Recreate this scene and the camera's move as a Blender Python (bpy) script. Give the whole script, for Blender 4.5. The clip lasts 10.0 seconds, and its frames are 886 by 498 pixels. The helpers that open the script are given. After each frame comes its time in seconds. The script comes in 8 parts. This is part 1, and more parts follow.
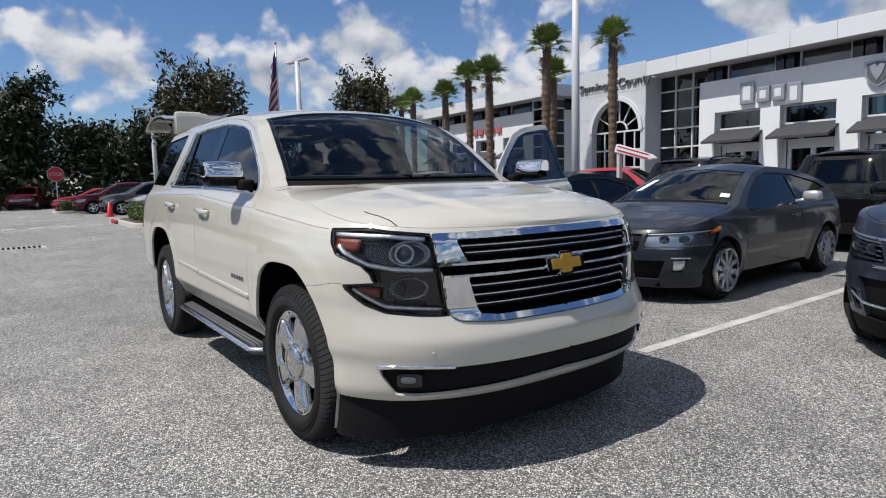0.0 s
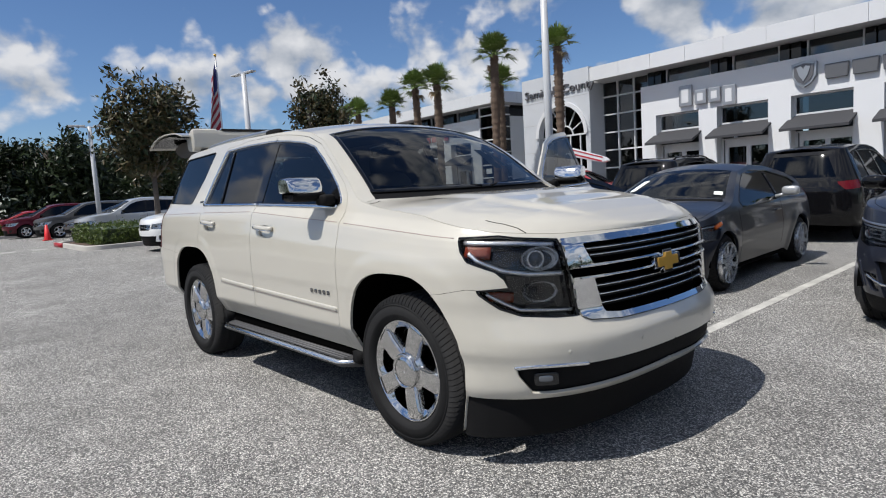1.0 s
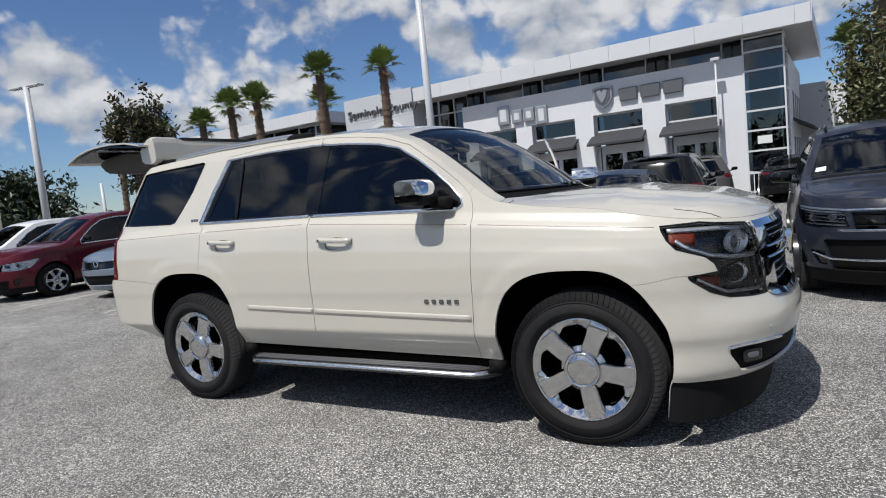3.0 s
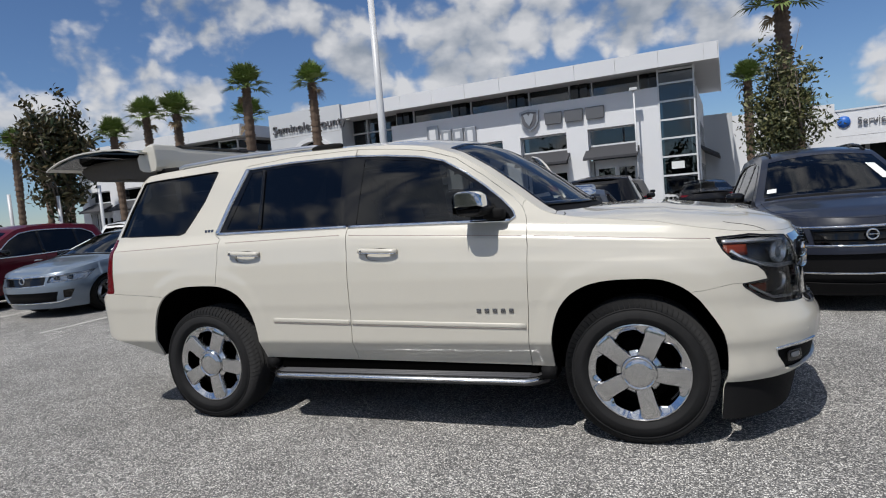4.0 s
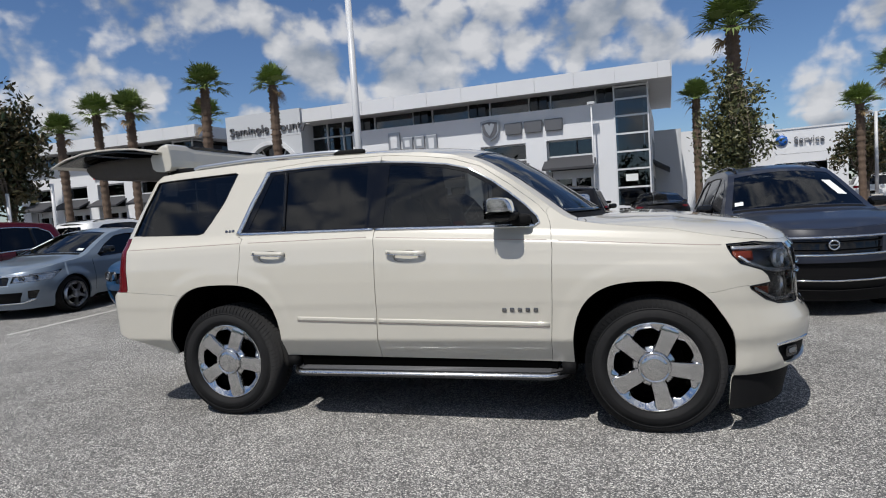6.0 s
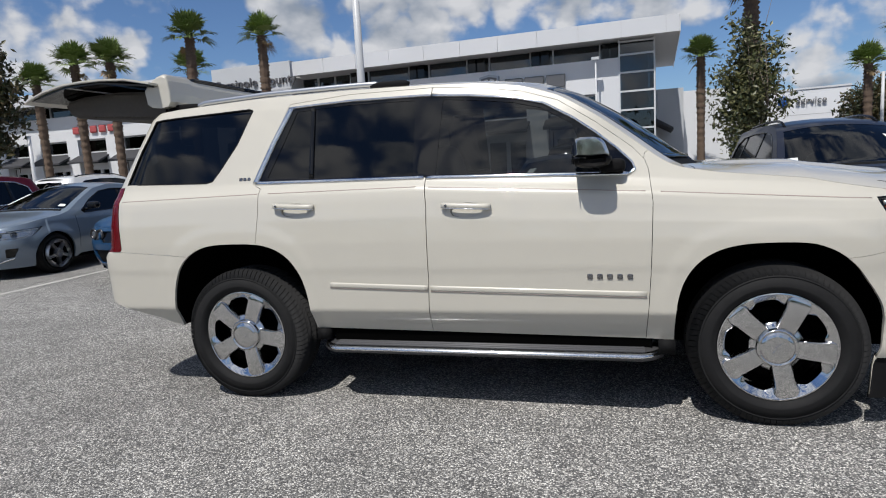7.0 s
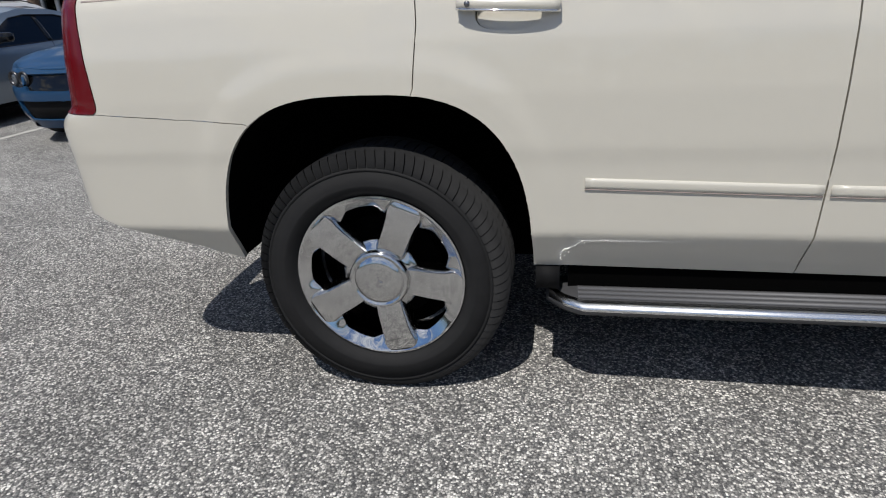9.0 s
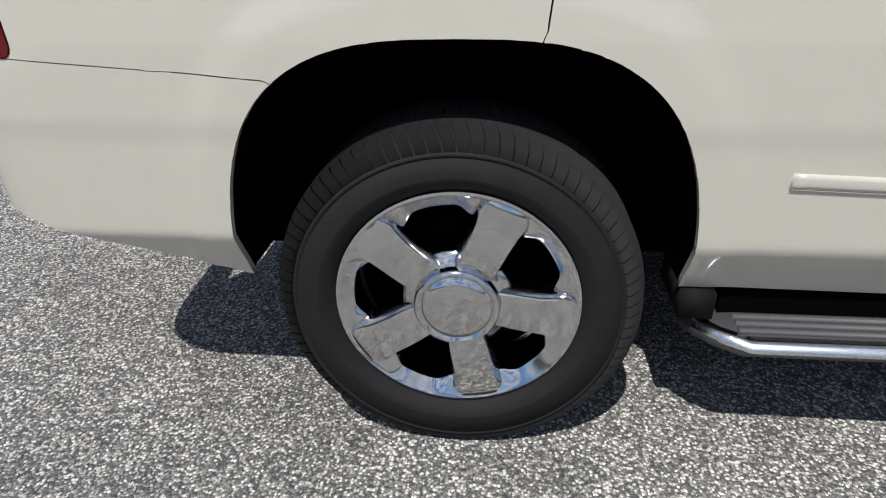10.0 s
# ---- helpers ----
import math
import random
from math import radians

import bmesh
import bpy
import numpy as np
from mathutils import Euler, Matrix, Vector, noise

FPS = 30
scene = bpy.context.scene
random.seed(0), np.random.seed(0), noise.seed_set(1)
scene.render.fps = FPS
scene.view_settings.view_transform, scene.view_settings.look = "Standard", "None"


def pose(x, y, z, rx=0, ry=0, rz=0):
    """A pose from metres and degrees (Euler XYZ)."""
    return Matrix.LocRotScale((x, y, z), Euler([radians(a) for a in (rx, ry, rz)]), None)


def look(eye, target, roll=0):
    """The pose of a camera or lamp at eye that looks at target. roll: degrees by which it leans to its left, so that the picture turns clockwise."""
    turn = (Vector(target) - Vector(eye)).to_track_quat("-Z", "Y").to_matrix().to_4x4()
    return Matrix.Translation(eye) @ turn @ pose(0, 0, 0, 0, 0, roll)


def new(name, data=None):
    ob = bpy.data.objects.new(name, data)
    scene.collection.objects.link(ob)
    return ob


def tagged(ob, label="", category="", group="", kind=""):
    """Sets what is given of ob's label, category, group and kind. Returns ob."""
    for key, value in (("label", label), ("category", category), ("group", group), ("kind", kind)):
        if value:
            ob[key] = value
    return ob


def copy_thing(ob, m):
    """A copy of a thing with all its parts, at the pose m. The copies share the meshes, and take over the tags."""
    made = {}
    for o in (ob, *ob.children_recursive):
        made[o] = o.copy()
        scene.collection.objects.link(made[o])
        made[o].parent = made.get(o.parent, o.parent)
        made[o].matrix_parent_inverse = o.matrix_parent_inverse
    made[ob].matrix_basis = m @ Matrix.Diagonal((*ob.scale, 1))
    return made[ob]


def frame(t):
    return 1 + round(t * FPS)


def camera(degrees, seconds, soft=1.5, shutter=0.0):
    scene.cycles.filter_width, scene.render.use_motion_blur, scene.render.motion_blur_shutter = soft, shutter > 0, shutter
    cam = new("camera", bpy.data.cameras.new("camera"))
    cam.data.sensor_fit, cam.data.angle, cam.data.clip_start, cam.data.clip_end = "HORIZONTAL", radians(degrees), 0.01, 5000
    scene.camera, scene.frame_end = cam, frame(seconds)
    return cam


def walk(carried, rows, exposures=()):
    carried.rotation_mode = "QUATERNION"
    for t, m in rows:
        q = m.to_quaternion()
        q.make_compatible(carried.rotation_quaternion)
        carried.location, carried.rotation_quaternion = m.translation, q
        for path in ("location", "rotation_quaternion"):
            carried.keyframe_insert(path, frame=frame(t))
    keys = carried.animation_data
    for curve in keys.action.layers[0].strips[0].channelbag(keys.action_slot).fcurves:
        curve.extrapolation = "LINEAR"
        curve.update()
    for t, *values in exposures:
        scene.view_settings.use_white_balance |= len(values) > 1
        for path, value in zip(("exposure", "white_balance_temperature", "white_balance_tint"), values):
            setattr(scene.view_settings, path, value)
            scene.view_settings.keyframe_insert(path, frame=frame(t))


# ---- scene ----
cam = camera(71.8, 10.0, soft=1.1)
PATH = [
    (0, (4.422, -2.141, 1.305), (2.803, -0.988, 1.086), -1.4),
    (0.5, (4.276, -2.422, 1.308), (2.7, -1.21, 1.087), -2.3),
    (1, (3.995, -2.889, 1.350), (2.496, -1.58, 1.148), -3.5),
    (1.5, (3.598, -3.188, 1.349), (2.21, -1.761, 1.161), -4.4),
    (2, (3.236, -3.517, 1.362), (1.969, -1.983, 1.156), -5.2),
    (2.5, (2.87, -3.789, 1.379), (1.737, -2.154, 1.174), -5.4),
    (2.7, (2.686, -3.84, 1.374), (1.608, -2.167, 1.176), -5.6),
    (3.8, (1.889, -4.349, 1.388), (1.099, -2.518, 1.231), -5.2),
    (4, (1.744, -4.384, 1.406), (1.005, -2.532, 1.255), -4.9),
    (4.5, (1.499, -4.574, 1.411), (0.842, -2.69, 1.278), -4.4),
    (5, (1.368, -4.748, 1.444), (0.783, -2.84, 1.316), -4.0),
    (5.5, (1.331, -4.776, 1.446), (0.779, -2.858, 1.323), -3.7),
    (5.7, (1.379, -4.792, 1.440), (0.795, -2.884, 1.316), -3.6),
    (6.8, (0.942, -4.317, 1.379), (0.392, -2.409, 1.142), -3.6),
    (7, (0.728, -4.185, 1.356), (0.183, -2.279, 1.089), -3.2),
    (7.5, (0.26, -3.857, 1.323), (-0.301, -1.971, 0.964), -3.1),
    (8, (-0.116, -3.406, 1.286), (-0.645, -1.543, 0.790), -3.4),
    (8.5, (-0.552, -3.033, 1.231), (-1.013, -1.191, 0.602), -3.4),
    (9, (-0.914, -2.652, 1.197), (-1.301, -0.843, 0.439), -3.4),
    (9.5, (-1.161, -2.296, 1.159), (-1.446, -0.506, 0.314), -2.3),
    (10, (-1.394, -2.116, 1.144), (-1.567, -0.363, 0.196), -1.0),
]
walk(cam, [(t, look(eye, target, roll)) for t, eye, target, roll in PATH],
     exposures=[(0, 0.19), (1.5, 0.14), (2.7, 0.11), (3.8, -0.02), (5.7, -0.04), (7, 0.0), (8.5, -0.04), (9.2, 0.02), (10, 0.15)])

# ---- daylight ----
SUN_WAY = Vector((0.13, 0.56, -1.0)).normalized()
SUN_EL = math.asin(-SUN_WAY.z)
SUN_AZ = math.atan2(-SUN_WAY.y, -SUN_WAY.x)


def link(tree, a, b):
    tree.links.new(a, b)


def math_node(tree, op, a, b=None, clamp=False):
    n = tree.nodes.new("ShaderNodeMath")
    n.operation, n.use_clamp = op, clamp
    for k, v in enumerate((a, b)):
        if v is None:
            continue
        if isinstance(v, (int, float)):
            n.inputs[k].default_value = v
        else:
            tree.links.new(v, n.inputs[k])
    return n.outputs[0]


# heaps of cloud: bearing from the middle of the view, height, half width, half height, in degrees
CLOUDS = [(52.7, 9.7, 4.0, 2.7), (57.1, 11.2, 2.7, 1.0), (36.4, 9.6, 6.4, 3.2), (26.4, 10.1, 2.6, 2.5), (31.4, 12.7, 3.0, 2.3), (7.2, 16.7, 8.3, 2.6), (17.8, 12.1, 3.6, 3.3), (11.8, 11.0, 1.9, 1.3), (16.8, 7.9, 1.2, 1.0), (3.8, 9.5, 1.2, 0.7), (-3.9, 12.0, 3.0, 2.7), (-6.8, 10.2, 4.6, 1.2), (-16.1, 15.8, 8.5, 3.5), (-11.6, 11.7, 4.7, 2.2), (-29.2, 15.4, 7.7, 2.3), (-26.1, 13.0, 2.4, 1.6), (-33.1, 13.0, 3.6, 2.2), (-47.0, 8.4, 3.1, 2.1), (-49.2, 11.9, 2.8, 1.4), (-45.4, 4.7, 1.5, 0.7), (32.2, 12.1, 7.4, 2.6), (25.8, 9.5, 5.3, 2.5), (20.3, 12.6, 3.3, 2.3), (34.6, 8.9, 4.2, 1.5), (13.1, 10.8, 1.8, 1.9)]
# and over the lane behind
CLOUDS_BEHIND = [(112, 40, 9, 4), (124, 48, 10, 4), (138, 42, 9, 5), (150, 51, 12, 4), (165, 44, 8, 4), (100, 48, 8, 3.5), (130, 34, 14, 3), (155, 36, 9, 3)]


def make_world():
    w = bpy.data.worlds.new("sky")
    w.use_nodes = True
    t = w.node_tree
    t.nodes.clear()
    sky = t.nodes.new("ShaderNodeTexSky")
    sky.sky_type, sky.sun_disc = "NISHITA", False
    sky.sun_elevation, sky.sun_rotation = SUN_EL, math.pi / 2 - SUN_AZ
    sky.air_density, sky.dust_density, sky.ozone_density = 1.0, 0.05, 4.0
    co = t.nodes.new("ShaderNodeTexCoord")
    sep = t.nodes.new("ShaderNodeSeparateXYZ")
    link(t, co.outputs["Generated"], sep.inputs[0])
    x, y, z = sep.outputs
    mid = radians(120)
    m = lambda op, a, b=None, clamp=False: math_node(t, op, a, b, clamp)
    along = m("ADD", m("MULTIPLY", x, math.cos(mid)), m("MULTIPLY", y, math.sin(mid)))
    across = m("SUBTRACT", m("MULTIPLY", y, math.cos(mid)), m("MULTIPLY", x, math.sin(mid)))
    bearing = m("MULTIPLY", m("ARCTAN2", across, along), 180 / math.pi)
    height = m("MULTIPLY", m("ARCSINE", z), 180 / math.pi)

    def noise_of(scale, detail, rough, shift, squeeze=1.7):
        mp = t.nodes.new("ShaderNodeMapping")
        mp.inputs["Scale"].default_value = (1, 1, squeeze)
        mp.inputs["Location"].default_value = shift
        link(t, co.outputs["Generated"], mp.inputs["Vector"])
        n = t.nodes.new("ShaderNodeTexNoise")
        n.inputs["Scale"].default_value, n.inputs["Detail"].default_value, n.inputs["Roughness"].default_value = scale, detail, rough
        link(t, mp.outputs[0], n.inputs["Vector"])
        return n.outputs["Fac"]

    billow = noise_of(9.0, 7, 0.50, (0.3, 0.1, 0.7))
    above = noise_of(9.0, 4, 0.45, (0.3, 0.1, 0.74))
    drift = noise_of(6.0, 5, 0.55, (3.1, 0.4, 1.9), 1.4)
    rise = noise_of(7.0, 5, 0.55, (0.7, 5.2, 2.3), 1.4)
    bearing = m("ADD", bearing, m("MULTIPLY", m("SUBTRACT", drift, 0.5), 10.0))
    height_w = m("ADD", height, m("MULTIPLY", m("SUBTRACT", rise, 0.5), 5.0))
    broad = noise_of(3.6, 6, 0.55, (1.3, 2.1, 0.2), 1.3)
    # rounded heads of the heaps
    heads = t.nodes.new("ShaderNodeTexVoronoi")
    heads.feature = "SMOOTH_F1"
    heads.inputs["Scale"].default_value, heads.inputs["Detail"].default_value, heads.inputs["Smoothness"].default_value = 17.0, 2.0, 0.35
    bent = t.nodes.new("ShaderNodeVectorMath")
    bent.operation = "MULTIPLY_ADD"
    fine = t.nodes.new("ShaderNodeTexNoise")
    fine.inputs["Scale"].default_value, fine.inputs["Detail"].default_value = 14.0, 5
    link(t, co.outputs["Generated"], fine.inputs["Vector"])
    link(t, fine.outputs["Color"], bent.inputs[0])
    bent.inputs[1].default_value = (0.07, 0.07, 0.07)
    link(t, co.outputs["Generated"], bent.inputs[2])
    link(t, bent.outputs[0], heads.inputs["Vector"])
    field = None
    for a, e, sa, se in CLOUDS + CLOUDS_BEHIND:
        da = m("DIVIDE", m("SUBTRACT", bearing, a), sa * 1.5)
        de = m("DIVIDE", m("SUBTRACT", height_w, e), se * 1.6)
        one = m("SUBTRACT", 1.0, m("ADD", m("MULTIPLY", da, da), m("MULTIPLY", de, de)))
        field = one if field is None else m("MAXIMUM", field, one)
    # elsewhere the same broken cumulus goes on
    wide = t.nodes.new("ShaderNodeMapRange")
    wide.interpolation_type = "SMOOTHSTEP"
    wide.inputs["From Min"].default_value, wide.inputs["From Max"].default_value = 60, 80
    link(t, m("ABSOLUTE", bearing), wide.inputs["Value"])
    tall = t.nodes.new("ShaderNodeMapRange")
    tall.interpolation_type = "SMOOTHSTEP"
    tall.inputs["From Min"].default_value, tall.inputs["From Max"].default_value = 17, 26
    link(t, height, tall.inputs["Value"])
    outside = m("MAXIMUM", wide.outputs[0], tall.outputs[0])
    other = m("ADD", m("MULTIPLY", m("SUBTRACT", broad, 0.445), 8.0), m("MULTIPLY", m("SUBTRACT", outside, 1.0), 4.0))
    field = m("MAXIMUM", m("MAXIMUM", field, -1.2), other)
    dense = m("ADD", m("ADD", field, m("MULTIPLY", m("SUBTRACT", billow, 0.53), 3.4)), m("MULTIPLY", m("SUBTRACT", 0.55, heads.outputs["Distance"]), 1.5))
    cover = t.nodes.new("ShaderNodeMapRange")
    cover.interpolation_type = "SMOOTHSTEP"
    cover.inputs["From Min"].default_value, cover.inputs["From Max"].default_value = -0.45, 0.55
    link(t, dense, cover.inputs["Value"])
    tone = t.nodes.new("ShaderNodeValToRGB")
    tone.color_ramp.elements[0].position, tone.color_ramp.elements[1].position = 0.12, 0.80
    tone.color_ramp.elements[0].color = (*CLOUD_DARK, 1)
    tone.color_ramp.elements[1].color = (*CLOUD_LIT, 1)
    relief = m("MULTIPLY", m("SUBTRACT", billow, above), 2.4)
    light = m("SUBTRACT", m("ADD", m("ADD", relief, 0.70), m("MULTIPLY", m("SUBTRACT", 0.5, heads.outputs["Distance"]), 0.7)), m("ADD", m("MULTIPLY", m("SUBTRACT", dense, 0.6), 0.20), m("MULTIPLY", m("SUBTRACT", broad, 0.5), 1.2)))
    link(t, light, tone.inputs[0])
    deep = t.nodes.new("ShaderNodeMix")
    deep.data_type, deep.blend_type = "RGBA", "MULTIPLY"
    deep.inputs["Factor"].default_value = 1
    deep.inputs["B"].default_value = (0.72, 0.83, 1.00, 1)
    link(t, sky.outputs[0], deep.inputs["A"])
    mix = t.nodes.new("ShaderNodeMix")
    mix.data_type = "RGBA"
    link(t, m("MULTIPLY", cover.outputs[0], 0.97), mix.inputs["Factor"])
    link(t, deep.outputs["Result"], mix.inputs["A"])
    # cloud near the sun is lit from behind and brighter
    toward = t.nodes.new("ShaderNodeVectorMath")
    toward.operation = "DOT_PRODUCT"
    link(t, co.outputs["Generated"], toward.inputs[0])
    toward.inputs[1].default_value = -SUN_WAY
    glow = m("ADD", 1.0, m("MULTIPLY", m("POWER", m("MAXIMUM", toward.outputs["Value"], 0.0), 3.0), 0.7))
    bright = t.nodes.new("ShaderNodeVectorMath")
    bright.operation = "SCALE"
    link(t, tone.outputs[0], bright.inputs[0])
    link(t, glow, bright.inputs["Scale"])
    link(t, bright.outputs[0], mix.inputs["B"])
    bg = t.nodes.new("ShaderNodeBackground")
    bg.inputs["Strength"].default_value = SKY_STRENGTH
    out = t.nodes.new("ShaderNodeOutputWorld")
    link(t, mix.outputs["Result"], bg.inputs[0])
    link(t, bg.outputs[0], out.inputs[0])
    scene.world = w


SKY_STRENGTH = 0.085
CLOUD_LIT, CLOUD_DARK = (7.7, 7.8, 8.1), (3.2, 3.7, 4.5)
make_world()
sun = new("sun", bpy.data.lights.new("sun", "SUN"))
sun.data.energy, sun.data.angle, sun.data.color = 4.3, radians(0.55), (1.0, 0.965, 0.91)
sun.matrix_world = look((0, 0, 60), Vector((0, 0, 60)) + SUN_WAY)

# ---- materials ----
def material(name, colour, rough=0.5, metal=0.0, grain=0.0, grain_scale=40.0, stain=0.0, stain_scale=1.5, bump=0.0, bump_scale=60.0,
             coat=0.0, flake=0.0, alpha=1.0, transmission=0.0, ior=1.45, emit=None, by_object=0.0, second=None, spec=0.5):
    m = bpy.data.materials.new(name)
    m.use_nodes = True
    t = m.node_tree
    b = t.nodes["Principled BSDF"]
    b.inputs["Base Color"].default_value = (*colour, 1)
    b.inputs["Roughness"].default_value, b.inputs["Metallic"].default_value = rough, metal
    b.inputs["Coat Weight"].default_value, b.inputs["Coat Roughness"].default_value = coat, 0.03
    b.inputs["IOR"].default_value, b.inputs["Transmission Weight"].default_value = ior, transmission
    b.inputs["Specular IOR Level"].default_value = spec
    co = t.nodes.new("ShaderNodeTexCoord")
    colour_out = None
    if grain or stain or by_object or second:
        base = t.nodes.new("ShaderNodeRGB")
        base.outputs[0].default_value = (*colour, 1)
        colour_out = base.outputs[0]
    if second:
        n = t.nodes.new("ShaderNodeTexNoise")
        n.inputs["Scale"].default_value, n.inputs["Detail"].default_value = stain_scale * 0.7, 6
        link(t, co.outputs["Object"], n.inputs["Vector"])
        r = t.nodes.new("ShaderNodeValToRGB")
        r.color_ramp.elements[0].position, r.color_ramp.elements[1].position = 0.42, 0.62
        link(t, n.outputs["Fac"], r.inputs[0])
        x = t.nodes.new("ShaderNodeMix")
        x.data_type = "RGBA"
        link(t, r.outputs[0], x.inputs["Factor"])
        link(t, colour_out, x.inputs["A"])
        x.inputs["B"].default_value = (*second, 1)
        colour_out = x.outputs["Result"]
    for amount, scale, detail in ((grain, grain_scale, 3), (stain, stain_scale, 6)):
        if not amount:
            continue
        n = t.nodes.new("ShaderNodeTexNoise")
        n.inputs["Scale"].default_value, n.inputs["Detail"].default_value = scale, detail
        link(t, co.outputs["Object"], n.inputs["Vector"])
        f = math_node(t, "MULTIPLY", math_node(t, "SUBTRACT", n.outputs["Fac"], 0.5), amount * 2)
        f = math_node(t, "ADD", f, 1.0)
        x = t.nodes.new("ShaderNodeVectorMath")
        x.operation = "SCALE"
        link(t, colour_out, x.inputs[0])
        link(t, f, x.inputs["Scale"])
        colour_out = x.outputs[0]
    if by_object:
        o = t.nodes.new("ShaderNodeObjectInfo")
        f = math_node(t, "ADD", math_node(t, "MULTIPLY", math_node(t, "SUBTRACT", o.outputs["Random"], 0.5), by_object * 2), 1.0)
        x = t.nodes.new("ShaderNodeVectorMath")
        x.operation = "SCALE"
        link(t, colour_out, x.inputs[0])
        link(t, f, x.inputs["Scale"])
        colour_out = x.outputs[0]
    if colour_out is not None:
        link(t, colour_out, b.inputs["Base Color"])
    if bump:
        n = t.nodes.new("ShaderNodeTexNoise")
        n.inputs["Scale"].default_value, n.inputs["Detail"].default_value = bump_scale, 4
        link(t, co.outputs["Object"], n.inputs["Vector"])
        k = t.nodes.new("ShaderNodeBump")
        k.inputs["Strength"].default_value, k.inputs["Distance"].default_value = bump, 0.01
        link(t, n.outputs["Fac"], k.inputs["Height"])
        link(t, k.outputs[0], b.inputs["Normal"])
    if flake:
        v = t.nodes.new("ShaderNodeTexVoronoi")
        v.inputs["Scale"].default_value = 900
        link(t, co.outputs["Object"], v.inputs["Vector"])
        k = t.nodes.new("ShaderNodeBump")
        k.inputs["Strength"].default_value, k.inputs["Distance"].default_value = flake, 0.0006
        link(t, v.outputs["Color"], k.inputs["Height"])
        link(t, k.outputs[0], b.inputs["Normal"])
    if emit:
        b.inputs["Emission Color"].default_value, b.inputs["Emission Strength"].default_value = (*emit[0], 1), emit[1]
    return m


def tinted_glass(name, tint, clear, rough=0.0, film=1.55):
    """Thin glass: a mirror film by Fresnel over a see-through tint."""
    m = bpy.data.materials.new(name)
    m.use_nodes = True
    t = m.node_tree
    t.nodes.clear()
    see = t.nodes.new("ShaderNodeBsdfTransparent")
    see.inputs[0].default_value = (*[c * clear for c in tint], 1)
    gloss = t.nodes.new("ShaderNodeBsdfGlossy")
    gloss.inputs["Roughness"].default_value = rough
    fres = t.nodes.new("ShaderNodeFresnel")
    fres.inputs["IOR"].default_value = film
    mix = t.nodes.new("ShaderNodeMixShader")
    out = t.nodes.new("ShaderNodeOutputMaterial")
    link(t, fres.outputs[0], mix.inputs[0])
    link(t, see.outputs[0], mix.inputs[1])
    link(t, gloss.outputs[0], mix.inputs[2])
    link(t, mix.outputs[0], out.inputs[0])
    return m


